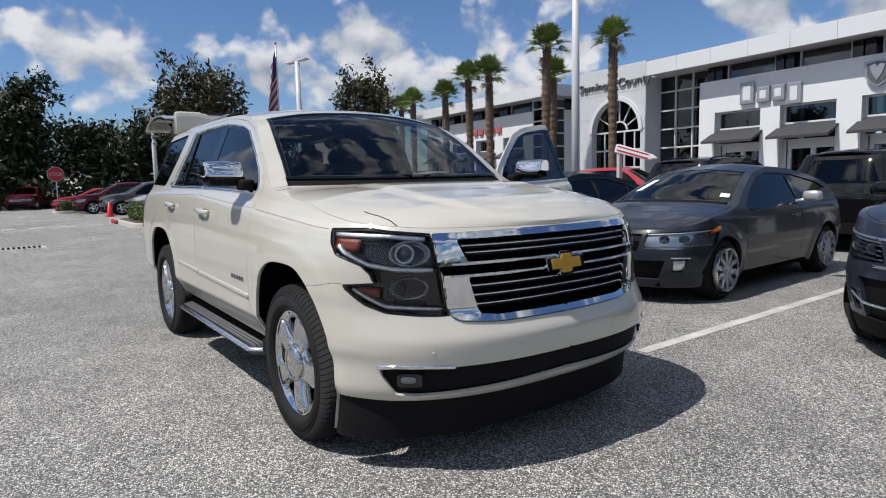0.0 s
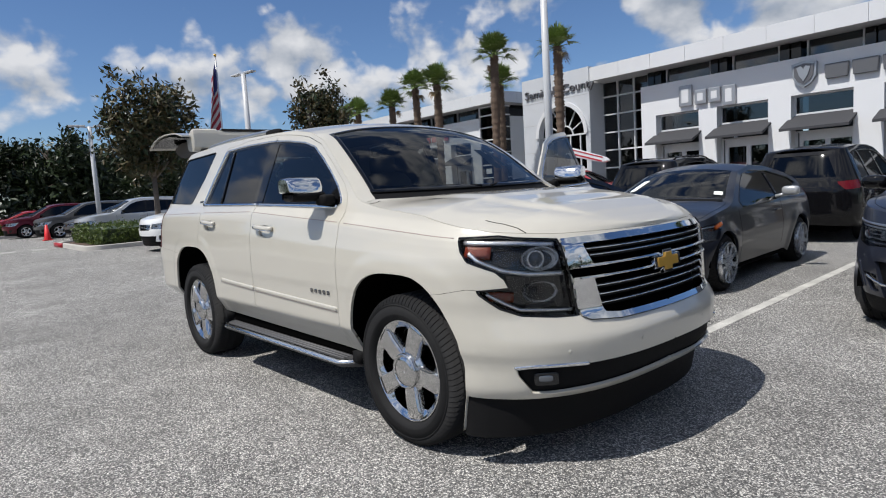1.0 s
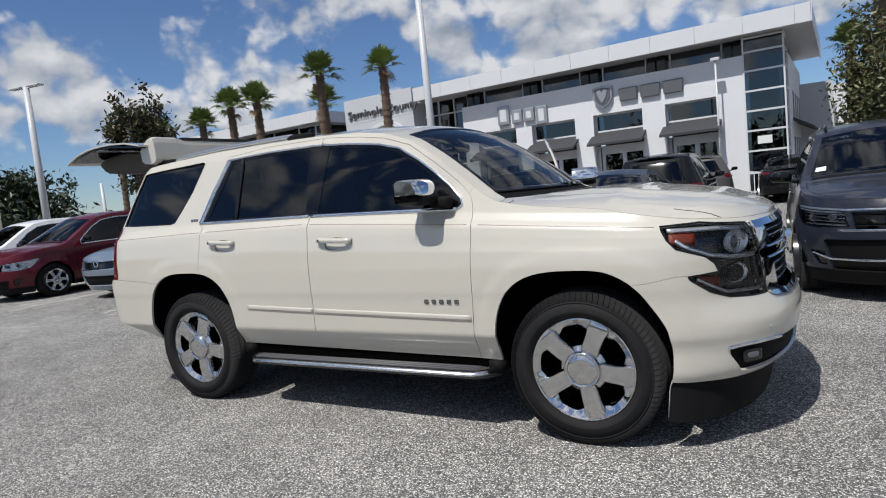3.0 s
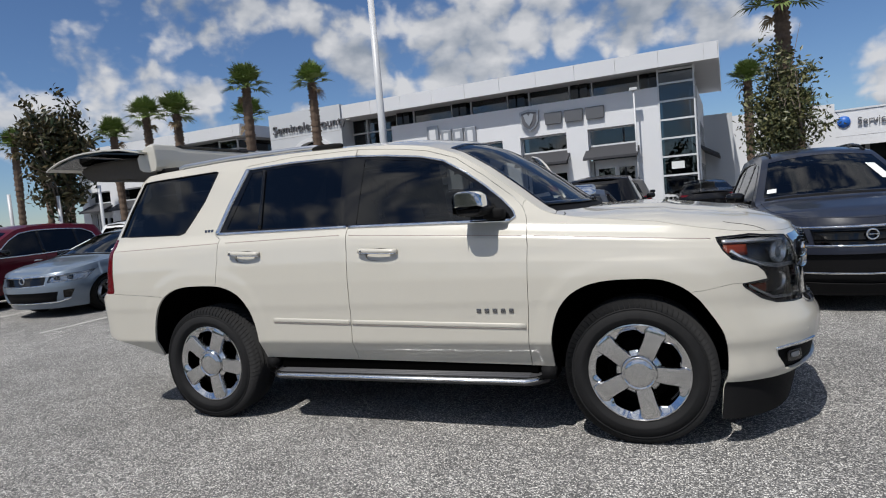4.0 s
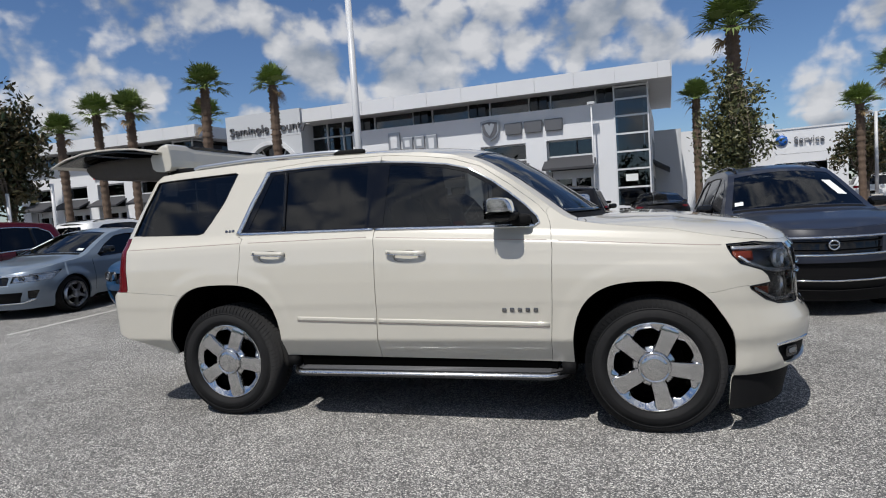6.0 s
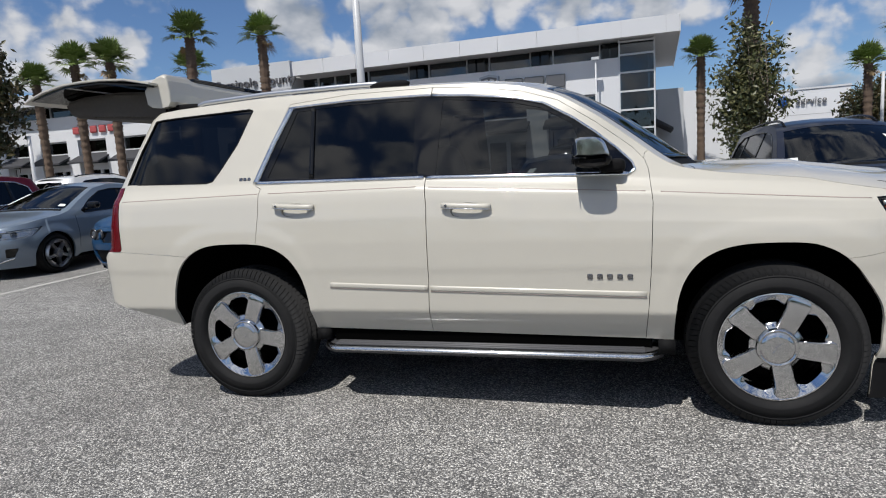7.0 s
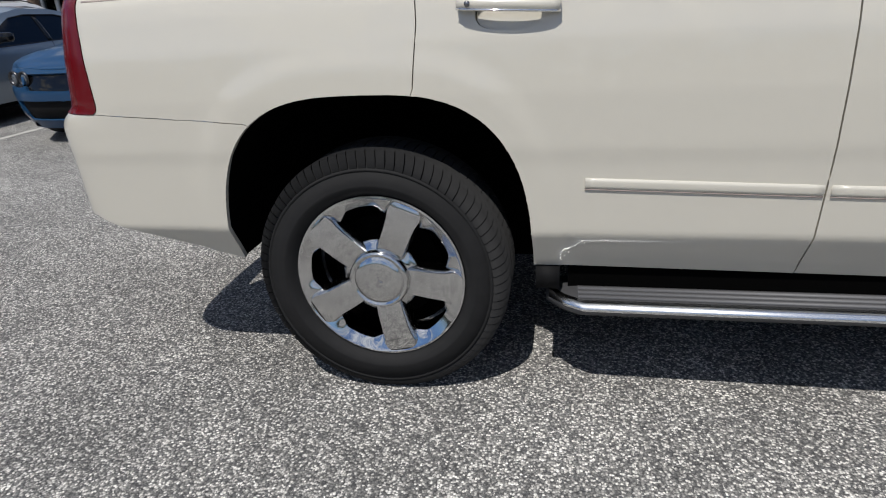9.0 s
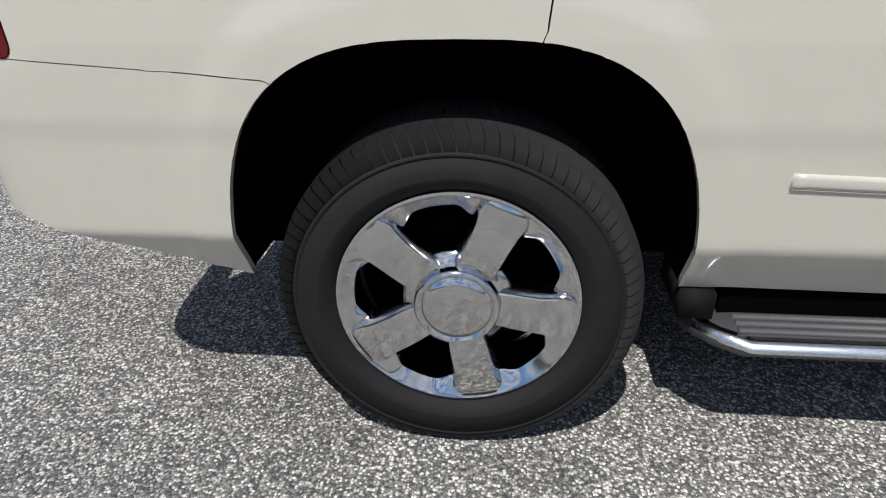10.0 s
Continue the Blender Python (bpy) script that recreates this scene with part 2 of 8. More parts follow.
def asphalt_material():
    m = bpy.data.materials.new("asphalt")
    m.use_nodes = True
    t = m.node_tree
    b = t.nodes["Principled BSDF"]
    co = t.nodes.new("ShaderNodeTexCoord")
    stone = t.nodes.new("ShaderNodeTexVoronoi")
    stone.inputs["Scale"].default_value = 145
    link(t, co.outputs["Object"], stone.inputs["Vector"])
    small = t.nodes.new("ShaderNodeTexVoronoi")
    small.inputs["Scale"].default_value = 260
    link(t, co.outputs["Object"], small.inputs["Vector"])
    grey = t.nodes.new("ShaderNodeSeparateColor")
    link(t, stone.outputs["Color"], grey.inputs[0])
    ramp = t.nodes.new("ShaderNodeValToRGB")
    e = ramp.color_ramp.elements
    e[0].position, e[0].color = 0.0, (0.10, 0.10, 0.102, 1)
    e[1].position, e[1].color = 1.0, (0.86, 0.84, 0.79, 1)
    for pos, c in ((0.40, (0.18, 0.177, 0.170)), (0.66, (0.335, 0.325, 0.305)), (0.84, (0.62, 0.60, 0.56))):
        k = e.new(pos)
        k.color = (*c, 1)
    link(t, grey.outputs[0], ramp.inputs[0])
    gap = t.nodes.new("ShaderNodeValToRGB")
    gap.color_ramp.elements[0].position, gap.color_ramp.elements[0].color = 0.35, (1, 1, 1, 1)
    gap.color_ramp.elements[1].position, gap.color_ramp.elements[1].color = 0.75, (0.42, 0.42, 0.43, 1)
    link(t, stone.outputs["Distance"], gap.inputs[0])
    mul = t.nodes.new("ShaderNodeMix")
    mul.data_type, mul.blend_type = "RGBA", "MULTIPLY"
    mul.inputs["Factor"].default_value = 1
    link(t, ramp.outputs[0], mul.inputs["A"])
    link(t, gap.outputs[0], mul.inputs["B"])
    out = mul.outputs["Result"]
    for scale, detail, low, high, a, c in ((0.33, 5, 0.35, 0.7, 0.86, 1.12), (2.6, 6, 0.3, 0.75, 0.88, 1.14), (17, 3, 0.3, 0.7, 0.9, 1.1), (0.8, 6, 0.50, 0.70, 0.98, 1.17)):
        n = t.nodes.new("ShaderNodeTexNoise")
        n.inputs["Scale"].default_value, n.inputs["Detail"].default_value = scale, detail
        link(t, co.outputs["Object"], n.inputs["Vector"])
        mp = t.nodes.new("ShaderNodeMapRange")
        mp.inputs["From Min"].default_value, mp.inputs["From Max"].default_value = low, high
        mp.inputs["To Min"].default_value, mp.inputs["To Max"].default_value = a, c
        link(t, n.outputs["Fac"], mp.inputs["Value"])
        x = t.nodes.new("ShaderNodeVectorMath")
        x.operation = "SCALE"
        link(t, out, x.inputs[0])
        link(t, mp.outputs[0], x.inputs["Scale"])
        out = x.outputs[0]
    link(t, out, b.inputs["Base Color"])
    b.inputs["Roughness"].default_value, b.inputs["Specular IOR Level"].default_value = 0.82, 0.35
    high = math_node(t, "ADD", stone.outputs["Distance"], math_node(t, "MULTIPLY", small.outputs["Distance"], 0.5))
    k = t.nodes.new("ShaderNodeBump")
    k.invert = True
    k.inputs["Strength"].default_value, k.inputs["Distance"].default_value = 0.7, 0.006
    link(t, high, k.inputs["Height"])
    link(t, k.outputs[0], b.inputs["Normal"])
    return m


PEARL = material("pearl_white_paint", (0.505, 0.48, 0.418), 0.30, coat=1.0, flake=0.05, stain=0.015, stain_scale=0.8, spec=0.5)
CHROME = material("chrome", (0.74, 0.75, 0.76), 0.055, 1.0)
CHROME_WORN = material("chrome_wheel", (0.60, 0.60, 0.60), 0.095, 1.0, bump=0.006, bump_scale=30)
ALUMINIUM = material("brushed_aluminium", (0.55, 0.56, 0.58), 0.32, 1.0, grain=0.08, grain_scale=120)
ALLOY_DARK = material("dark_alloy", (0.06, 0.06, 0.065), 0.3, 0.8)
GOLD = material("gold_enamel", (0.62, 0.36, 0.06), 0.35, 0.35, grain=0.12, grain_scale=220, coat=0.6)
BLACK_TRIM = material("black_plastic_trim", (0.0065, 0.0065, 0.007), 0.72, spec=0.15, grain=0.25, grain_scale=250, bump=0.08, bump_scale=500)
BLACK_GLOSS = material("gloss_black", (0.004, 0.004, 0.0045), 0.05)
# near-black that puts the shade of wheel wells and hollows into the colour
DARK = material("recess_shade_black", (0.0016, 0.0016, 0.0016), 0.95, spec=0.03, grain=0.2)
RUBBER = material("tyre_rubber", (0.010, 0.010, 0.0105), 0.78, spec=0.3, grain=0.25, grain_scale=30, stain=0.3, stain_scale=5, bump=0.05, bump_scale=300)
TREAD_MAT = material("tread_step", (0.095, 0.095, 0.10), 0.55, grain=0.15, grain_scale=90)
GLASS_DARK = tinted_glass("privacy_glass", (0.8, 0.9, 1.0), 0.014, rough=0.035, film=1.56)
GLASS_MID = tinted_glass("front_door_glass", (0.86, 0.95, 0.95), 0.11, rough=0.03, film=1.58)
GLASS_CLEAR = tinted_glass("windscreen_glass", (0.90, 0.97, 0.96), 0.30)
LENS = tinted_glass("lamp_lens", (1.0, 1.0, 1.0), 0.93, film=1.36)
LENS_RED = material("red_lens", (0.10, 0.003, 0.006), 0.22, coat=0.25, spec=0.3)
AMBER = material("amber_reflector", (0.17, 0.024, 0.006), 0.25, coat=0.25, bump=0.3, bump_scale=260)
LAMP_GREY = material("lamp_housing", (0.012, 0.012, 0.013), 0.2, coat=0.3)
LAMP_SILVER = material("lamp_reflector_silver", (0.70, 0.71, 0.72), 0.22, 0.75, bump=0.25, bump_scale=45)
CLEAR_BALL = material("projector_glass", (0.10, 0.11, 0.125), 0.04, 0.2, coat=1.0)
SEAT = material("seat_leather", (0.24, 0.21, 0.17), 0.6, grain=0.1, bump=0.1)
CABIN = material("cabin_plastic", (0.045, 0.043, 0.04), 0.6, grain=0.15)
CARD = material("window_sticker_paper", (0.72, 0.74, 0.72), 0.7, grain=0.05)
ASPHALT = asphalt_material()
LINE_PAINT = material("worn_road_paint", (0.44, 0.43, 0.40), 0.8, grain=0.35, grain_scale=60, stain=0.5, stain_scale=4)
CONCRETE = material("kerb_concrete", (0.42, 0.40, 0.37), 0.85, grain=0.15, grain_scale=30, stain=0.2, stain_scale=1.2, bump=0.2)
STUCCO = material("white_stucco", (0.67, 0.68, 0.70), 0.75, grain=0.03, grain_scale=35, stain=0.05, stain_scale=0.5, bump=0.06, bump_scale=90)
STUCCO_GREY = material("grey_stucco", (0.50, 0.52, 0.55), 0.75, grain=0.03, grain_scale=35, stain=0.06, stain_scale=0.4, bump=0.06, bump_scale=90)
FASCIA = material("white_metal_panel", (0.62, 0.63, 0.65), 0.38, grain=0.02, stain=0.04, stain_scale=0.6)
SOFFIT = material("grey_soffit", (0.44, 0.44, 0.45), 0.6, grain=0.04, stain=0.06)
AWNING = material("charcoal_canvas", (0.045, 0.046, 0.052), 0.85, grain=0.12, grain_scale=60, bump=0.1)
ARCH_GLASS = tinted_glass("shop_glass", (0.62, 0.74, 0.80), 0.42, film=1.9)
# blotchy dark colour for sheets that imitate dim rooms behind glass
ROOM_DARK = material("dim_room_backdrop", (0.085, 0.098, 0.11), 0.8, grain=0.3, grain_scale=1.3, stain=0.4, stain_scale=0.5)
SIGN_SILVER = material("silver_sign_letters", (0.36, 0.37, 0.39), 0.32, 0.55, grain=0.05)
SIGN_DARK = material("dark_grey_sign_letters", (0.12, 0.12, 0.13), 0.4, 0.2)
SIGN_RED = material("red_sign_letters", (0.38, 0.02, 0.03), 0.4)
SIGN_ROSE = material("faded_red_sign_blocks", (0.42, 0.09, 0.09), 0.45)
SIGN_BLUE = material("blue_sign_disc", (0.02, 0.12, 0.45), 0.4)
POLE_WHITE = material("white_lamp_post_paint", (0.52, 0.53, 0.545), 0.35, stain=0.05, stain_scale=1.0)
BARK = material("tree_bark", (0.16, 0.13, 0.105), 0.9, grain=0.3, grain_scale=14, stain=0.25, bump=0.5, bump_scale=18)
PALM_BARK = material("palm_bark", (0.125, 0.088, 0.064), 0.95, grain=0.35, grain_scale=12, stain=0.25, stain_scale=2, bump=0.6, bump_scale=22)
PALM_LEAF = material("palm_leaf", (0.135, 0.190, 0.048), 0.55, by_object=0.2, grain=0.25, grain_scale=2.0)
PALM_DRY = material("dry_palm_leaf", (0.20, 0.14, 0.07), 0.8, grain=0.3, grain_scale=3)


def leaf_material(name, a, b):
    m = material(name, a, 0.42, by_object=0.1, spec=0.45)
    t = m.node_tree
    bs = t.nodes["Principled BSDF"]
    g = t.nodes.new("ShaderNodeNewGeometry")
    r = t.nodes.new("ShaderNodeValToRGB")
    r.color_ramp.elements[0].color, r.color_ramp.elements[1].color = (*a, 1), (*b, 1)
    link(t, g.outputs["Random Per Island"], r.inputs[0])
    link(t, r.outputs[0], bs.inputs["Base Color"])
    return m


MAGNOLIA = leaf_material("magnolia_leaf", (0.014, 0.032, 0.011), (0.095, 0.070, 0.030))
OAK = leaf_material("oak_leaf", (0.009, 0.017, 0.006), (0.028, 0.044, 0.013))
HEDGE = leaf_material("hedge_leaf", (0.035, 0.065, 0.012), (0.12, 0.16, 0.03))
SHRUB = leaf_material("shrub_tree_leaf", (0.022, 0.036, 0.012), (0.14, 0.135, 0.055))


def paint(name, colour, rough=0.3, metal=0.35):
    dark = max(colour) < 0.12
    return material(name, colour, rough, 0.0 if dark else metal * 0.6, coat=0.5 if dark else 0.9, spec=0.12 if dark else 0.4, flake=0.04, stain=0.03, stain_scale=0.7)


P_SLATE = paint("slate_grey_paint", (0.022, 0.025, 0.034))
P_NAVY = paint("navy_grey_paint", (0.018, 0.021, 0.032))
P_BLACK = material("black_paint", (0.0045, 0.0045, 0.0055), 0.5, coat=0.6, spec=0.05, stain=0.03, stain_scale=0.7)
P_MAROON = paint("maroon_paint", (0.075, 0.005, 0.012))
P_ICE = paint("ice_blue_grey_paint", (0.15, 0.19, 0.24))
P_BLUE = paint("deep_blue_paint", (0.012, 0.045, 0.105))
P_WHITE = paint("white_paint", (0.74, 0.75, 0.75), 0.3, 0.0)
P_GREY = paint("grey_paint", (0.075, 0.074, 0.075))
P_RED = paint("red_paint", (0.34, 0.018, 0.02), 0.3, 0.0)
P_SILVER = paint("silver_paint", (0.42, 0.43, 0.44), 0.3, 0.6)

# ---- building kit ----
def put(name, verts, faces, mat, parent=None, label="", smooth=True):
    """One mesh object; under a thing where parent is given."""
    me = bpy.data.meshes.new(name)
    me.from_pydata([tuple(map(float, v)) for v in verts], [], [tuple(map(int, f)) for f in faces])
    me.update()
    if smooth:
        me.polygons.foreach_set("use_smooth", [True] * len(me.polygons))
    me.materials.append(mat)
    ob = new(name, me)
    if parent is not None:
        ob.parent = parent
    if label:
        tagged(ob, label)
    return ob


def part(name, bm, mat, parent=None, label="", smooth=False):
    me = bpy.data.meshes.new(name)
    bmesh.ops.recalc_face_normals(bm, faces=bm.faces)
    bm.to_mesh(me)
    bm.free()
    if smooth:
        me.polygons.foreach_set("use_smooth", [True] * len(me.polygons))
    me.materials.append(mat)
    ob = new(name, me)
    if parent is not None:
        ob.parent = parent
    if label:
        tagged(ob, label)
    return ob


def thing(name, label, category, group="", m=None, kind=""):
    ob = tagged(new(name), label, category, group, kind)
    ob.empty_display_size = 0.2
    if m is not None:
        ob.matrix_world = m
    return ob


def box(bm, x0, x1, y0, y1, z0, z1, bevel=0.0, m=None):
    r = bmesh.ops.create_cube(bm, size=1.0)
    vs = r["verts"]
    bmesh.ops.scale(bm, vec=(x1 - x0, y1 - y0, z1 - z0), verts=vs)
    bmesh.ops.translate(bm, vec=((x0 + x1) / 2, (y0 + y1) / 2, (z0 + z1) / 2), verts=vs)
    if m is not None:
        bmesh.ops.transform(bm, matrix=m, verts=vs)
    if bevel:
        es = list({e for v in vs for e in v.link_edges})
        bmesh.ops.bevel(bm, geom=es, offset=bevel, segments=2, affect="EDGES", profile=0.6)
    return bm


def boxes(*rows, bevel=0.0):
    bm = bmesh.new()
    for r in rows:
        box(bm, *r, bevel=bevel)
    return bm


def tube(points, radius, n=10, cap=True):
    """Verts and faces of a round bar along points; radius may be a list."""
    pts = [Vector(p) for p in points]
    rad = radius if isinstance(radius, (list, tuple)) else [radius] * len(pts)
    verts, faces = [], []
    side = None
    for k, p in enumerate(pts):
        d = (pts[min(k + 1, len(pts) - 1)] - pts[max(k - 1, 0)]).normalized()
        if side is None:
            side = d.orthogonal().normalized()
        side = (side - d * side.dot(d)).normalized()
        other = d.cross(side)
        for j in range(n):
            a = 2 * math.pi * j / n
            verts.append(p + (side * math.cos(a) + other * math.sin(a)) * rad[k])
        if k:
            o = (k - 1) * n
            for j in range(n):
                j2 = (j + 1) % n
                faces.append((o + j, o + j2, o + n + j2, o + n + j))
    if cap:
        faces.append(tuple(range(n))[::-1])
        faces.append(tuple(range((len(pts) - 1) * n, len(pts) * n)))
    return verts, faces


def join(*lots):
    verts, faces = [], []
    for v, f in lots:
        o = len(verts)
        verts += list(v)
        faces += [tuple(k + o for k in q) for q in f]
    return verts, faces


def mirrored(lot):
    v, f = lot
    return [(p[0], -p[1], p[2]) for p in v], [tuple(q[::-1]) for q in f]


def moved(lot, m):
    v, f = lot
    return [m @ Vector(p) for p in v], f


def lathe(profile, n=48, axis="y"):
    """Turn (radius, along) pairs about the y axis."""
    verts, faces = [], []
    for r, a in profile:
        for j in range(n):
            t = 2 * math.pi * j / n
            verts.append((r * math.cos(t), a, r * math.sin(t)) if axis == "y" else (r * math.cos(t), r * math.sin(t), a))
    for k in range(len(profile) - 1):
        for j in range(n):
            j2 = (j + 1) % n
            faces.append((k * n + j, k * n + j2, (k + 1) * n + j2, (k + 1) * n + j))
    return verts, faces


def blob(cx, cy, cz, rx, ry, rz, e=0.5, nu=24, nv=14):
    """A rounded box: a superellipsoid."""
    verts, faces = [], []
    pw = lambda c: math.copysign(abs(c) ** e, c)
    for i in range(nv + 1):
        b = -math.pi / 2 + math.pi * i / nv
        for j in range(nu):
            a = 2 * math.pi * j / nu
            verts.append((cx + rx * pw(math.cos(b)) * pw(math.cos(a)), cy + ry * pw(math.cos(b)) * pw(math.sin(a)), cz + rz * pw(math.sin(b))))
    for i in range(nv):
        for j in range(nu):
            j2 = (j + 1) % nu
            faces.append((i * nu + j, i * nu + j2, (i + 1) * nu + j2, (i + 1) * nu + j))
    return verts, faces


def prism(outline, y0, y1, bevel=0.0):
    """An outline in x and z, pulled from y0 to y1."""
    bm = bmesh.new()
    f = bm.faces.new([bm.verts.new((x, y0, z)) for x, z in outline])
    r = bmesh.ops.extrude_face_region(bm, geom=[f])
    bmesh.ops.translate(bm, vec=(0, y1 - y0, 0), verts=[g for g in r["geom"] if isinstance(g, bmesh.types.BMVert)])
    if bevel:
        bmesh.ops.bevel(bm, geom=list(bm.edges), offset=bevel, segments=2, affect="EDGES")
    return bm


def inside(poly, A, B):
    hit = np.zeros(A.shape, bool)
    n = len(poly)
    for k in range(n):
        (a0, b0), (a1, b1) = poly[k], poly[(k + 1) % n]
        if b0 == b1:
            continue
        cross = ((b0 > B) != (b1 > B)) & (A < (a1 - a0) * (B - b0) / (b1 - b0) + a0)
        hit ^= cross
    return hit


def nearest(poly, a, b):
    best, at = 1e9, (a, b)
    n = len(poly)
    for k in range(n):
        (a0, b0), (a1, b1) = poly[k], poly[(k + 1) % n]
        da, db = a1 - a0, b1 - b0
        l2 = da * da + db * db
        s = 0 if l2 == 0 else max(0, min(1, ((a - a0) * da + (b - b0) * db) / l2))
        pa, pb = a0 + s * da, b0 + s * db
        d = (pa - a) ** 2 + (pb - b) ** 2
        if d < best:
            best, at = d, (pa, pb)
    return math.sqrt(best), at


class Skin:
    """A sheet pos(a, b) -> x, y, z over a grid, cut into panels along outlines in a and b. The first outline in the list wins."""

    def __init__(self, pos, A, B, regions, snap):
        self.pos = pos
        self.names = [r[0] for r in regions]
        ca = (A[:-1, :-1] + A[1:, :-1] + A[:-1, 1:] + A[1:, 1:]) / 4
        cb = (B[:-1, :-1] + B[1:, :-1] + B[:-1, 1:] + B[1:, 1:]) / 4
        own = np.full(ca.shape, -1)
        for k in range(len(regions) - 1, -1, -1):
            for poly in regions[k][1]:
                own[inside(poly, ca, cb)] = k
        ni, nj = A.shape
        pad = np.full((ni + 1, nj + 1), -9)
        pad[1:-1, 1:-1] = own
        four = np.stack([pad[:-1, :-1], pad[1:, :-1], pad[:-1, 1:], pad[1:, 1:]])
        real = np.where(four == -9, 99, four)
        lo, hi = np.where(four == -9, 999, four).min(0), four.max(0)
        edge = (lo != hi) & (hi >= 0)
        A, B = A.copy(), B.copy()
        for i, j in zip(*np.nonzero(edge)):
            ks = sorted(set(k for k in four[:, i, j] if k >= 0))
            border = i in (0, ni - 1) or j in (0, nj - 1)
            best, at = 1e9, None
            for poly in regions[ks[0]][1]:
                d, p = nearest(poly, A[i, j], B[i, j])
                if d < best:
                    best, at = d, p
            if best < snap:
                if not border:
                    A[i, j], B[i, j] = at
                elif j in (0, nj - 1) and i not in (0, ni - 1):
                    A[i, j] = at[0]
        self.A, self.B, self.own = A, B, own
        X, Y, Z = pos(A, B)
        self.P = np.stack([X, Y, Z], -1)
        e = 1e-3
        du = np.stack(pos(A + e, B), -1) - np.stack(pos(A - e, B), -1)
        dv = np.stack(pos(A, B + e), -1) - np.stack(pos(A, B - e), -1)
        N = np.cross(du, dv)
        ln = np.linalg.norm(N, axis=-1, keepdims=True)
        self.N = N / np.maximum(ln, 1e-12)

    def lot(self, name, offset=0.0, gap=0.0022, flange=0.016):
        """Verts and faces of a panel, its rim drawn in by gap and turned inwards by flange."""
        ks = [k for k, n in enumerate(self.names) if n == name]
        cells = np.argwhere(np.isin(self.own, ks))
        P, N = self.P, self.N
        index, verts, norms, faces = {}, [], [], []
        count = {}
        for i, j in cells:
            ids = []
            for key in ((i, j), (i + 1, j), (i + 1, j + 1), (i, j + 1)):
                k = index.get(key)
                if k is None:
                    k = index[key] = len(verts)
                    verts.append(P[key] + N[key] * offset)
                    norms.append(N[key])
                ids.append(k)
            faces.append(tuple(ids))
            for k in range(4):
                a, b = ids[k], ids[(k + 1) % 4]
                count[(a, b)] = 1
        rim = [(a, b) for a, b in count if (b, a) not in count]
        if gap and rim:
            at = {}
            for f in faces:
                c = (verts[f[0]] + verts[f[1]] + verts[f[2]] + verts[f[3]]) / 4
                for k in f:
                    at.setdefault(k, []).append(c)
            ends = {k for key, k in index.items() if key[0] in (0, self.A.shape[0] - 1)}
            for k in {k for e in rim for k in e} - ends:
                d = sum(at[k]) / len(at[k]) - verts[k]
                ln = np.linalg.norm(d)
                if ln > 1e-9:
                    verts[k] = verts[k] + d / ln * min(gap, ln * 0.8)
        if flange and rim:
            top, low = {}, {}
            for a, b in rim:
                for k in (a, b):
                    if k not in top:
                        top[k] = len(verts)
                        verts.append(verts[k])
                        low[k] = len(verts)
                        verts.append(verts[k] - norms[k] * flange)
                faces.append((top[b], top[a], low[a], low[b]))
        return verts, faces


def ribbon(skin_pos, path, width, out, closed=False, n=1):
    """A raised strip on a sheet along (a, b) points: top and both flanks."""
    pts = []
    for k in range(len(path) - (0 if closed else 1)):
        (a0, b0), (a1, b1) = path[k], path[(k + 1) % len(path)]
        for s in range(n):
            pts.append((a0 + (a1 - a0) * s / n, b0 + (b1 - b0) * s / n))
    if not closed:
        pts.append(path[-1])
    A, B = np.array([p[0] for p in pts]), np.array([p[1] for p in pts])
    at = np.stack(skin_pos(A, B), -1)
    e = 1e-3
    nn = np.cross(np.stack(skin_pos(A + e, B), -1) - np.stack(skin_pos(A - e, B), -1), np.stack(skin_pos(A, B + e), -1) - np.stack(skin_pos(A, B - e), -1))
    nn /= np.maximum(np.linalg.norm(nn, axis=-1, keepdims=True), 1e-12)
    m = len(pts)
    verts, faces = [], []
    for k in range(m):
        p0, p1 = at[(k - 1) % m if closed else max(k - 1, 0)], at[(k + 1) % m if closed else min(k + 1, m - 1)]
        d = p1 - p0
        d = d / max(np.linalg.norm(d), 1e-9)
        s = np.cross(nn[k], d)
        for w, h in ((-0.5, -0.004), (-0.46, out * 0.75), (-0.2, out), (0.2, out), (0.46, out * 0.75), (0.5, -0.004)):
            verts.append(at[k] + s * w * width + nn[k] * h)
    c = 6
    for k in range(m if closed else m - 1):
        o, q = k * c, ((k + 1) % m) * c
        for j in range(c - 1):
            faces.append((o + j, q + j, q + j + 1, o + j + 1))
    if not closed:
        faces += [tuple(range(c)), tuple(range((m - 1) * c, m * c))[::-1]]
    return verts, faces


def smooth_table(pairs, step=0.002, sigma=0.012):
    xs = np.arange(pairs[0][0], pairs[-1][0] + step, step)
    ys = np.interp(xs, [p[0] for p in pairs], [p[1] for p in pairs])
    k = np.arange(-int(4 * sigma / step), int(4 * sigma / step) + 1) * step
    g = np.exp(-0.5 * (k / sigma) ** 2)
    ys = np.convolve(np.pad(ys, len(k) // 2, mode="edge"), g / g.sum(), "valid")
    return lambda z: np.interp(z, xs, ys)


def step01(x, a, b):
    t = np.clip((x - a) / (b - a), 0, 1)
    return t * t * (3 - 2 * t)


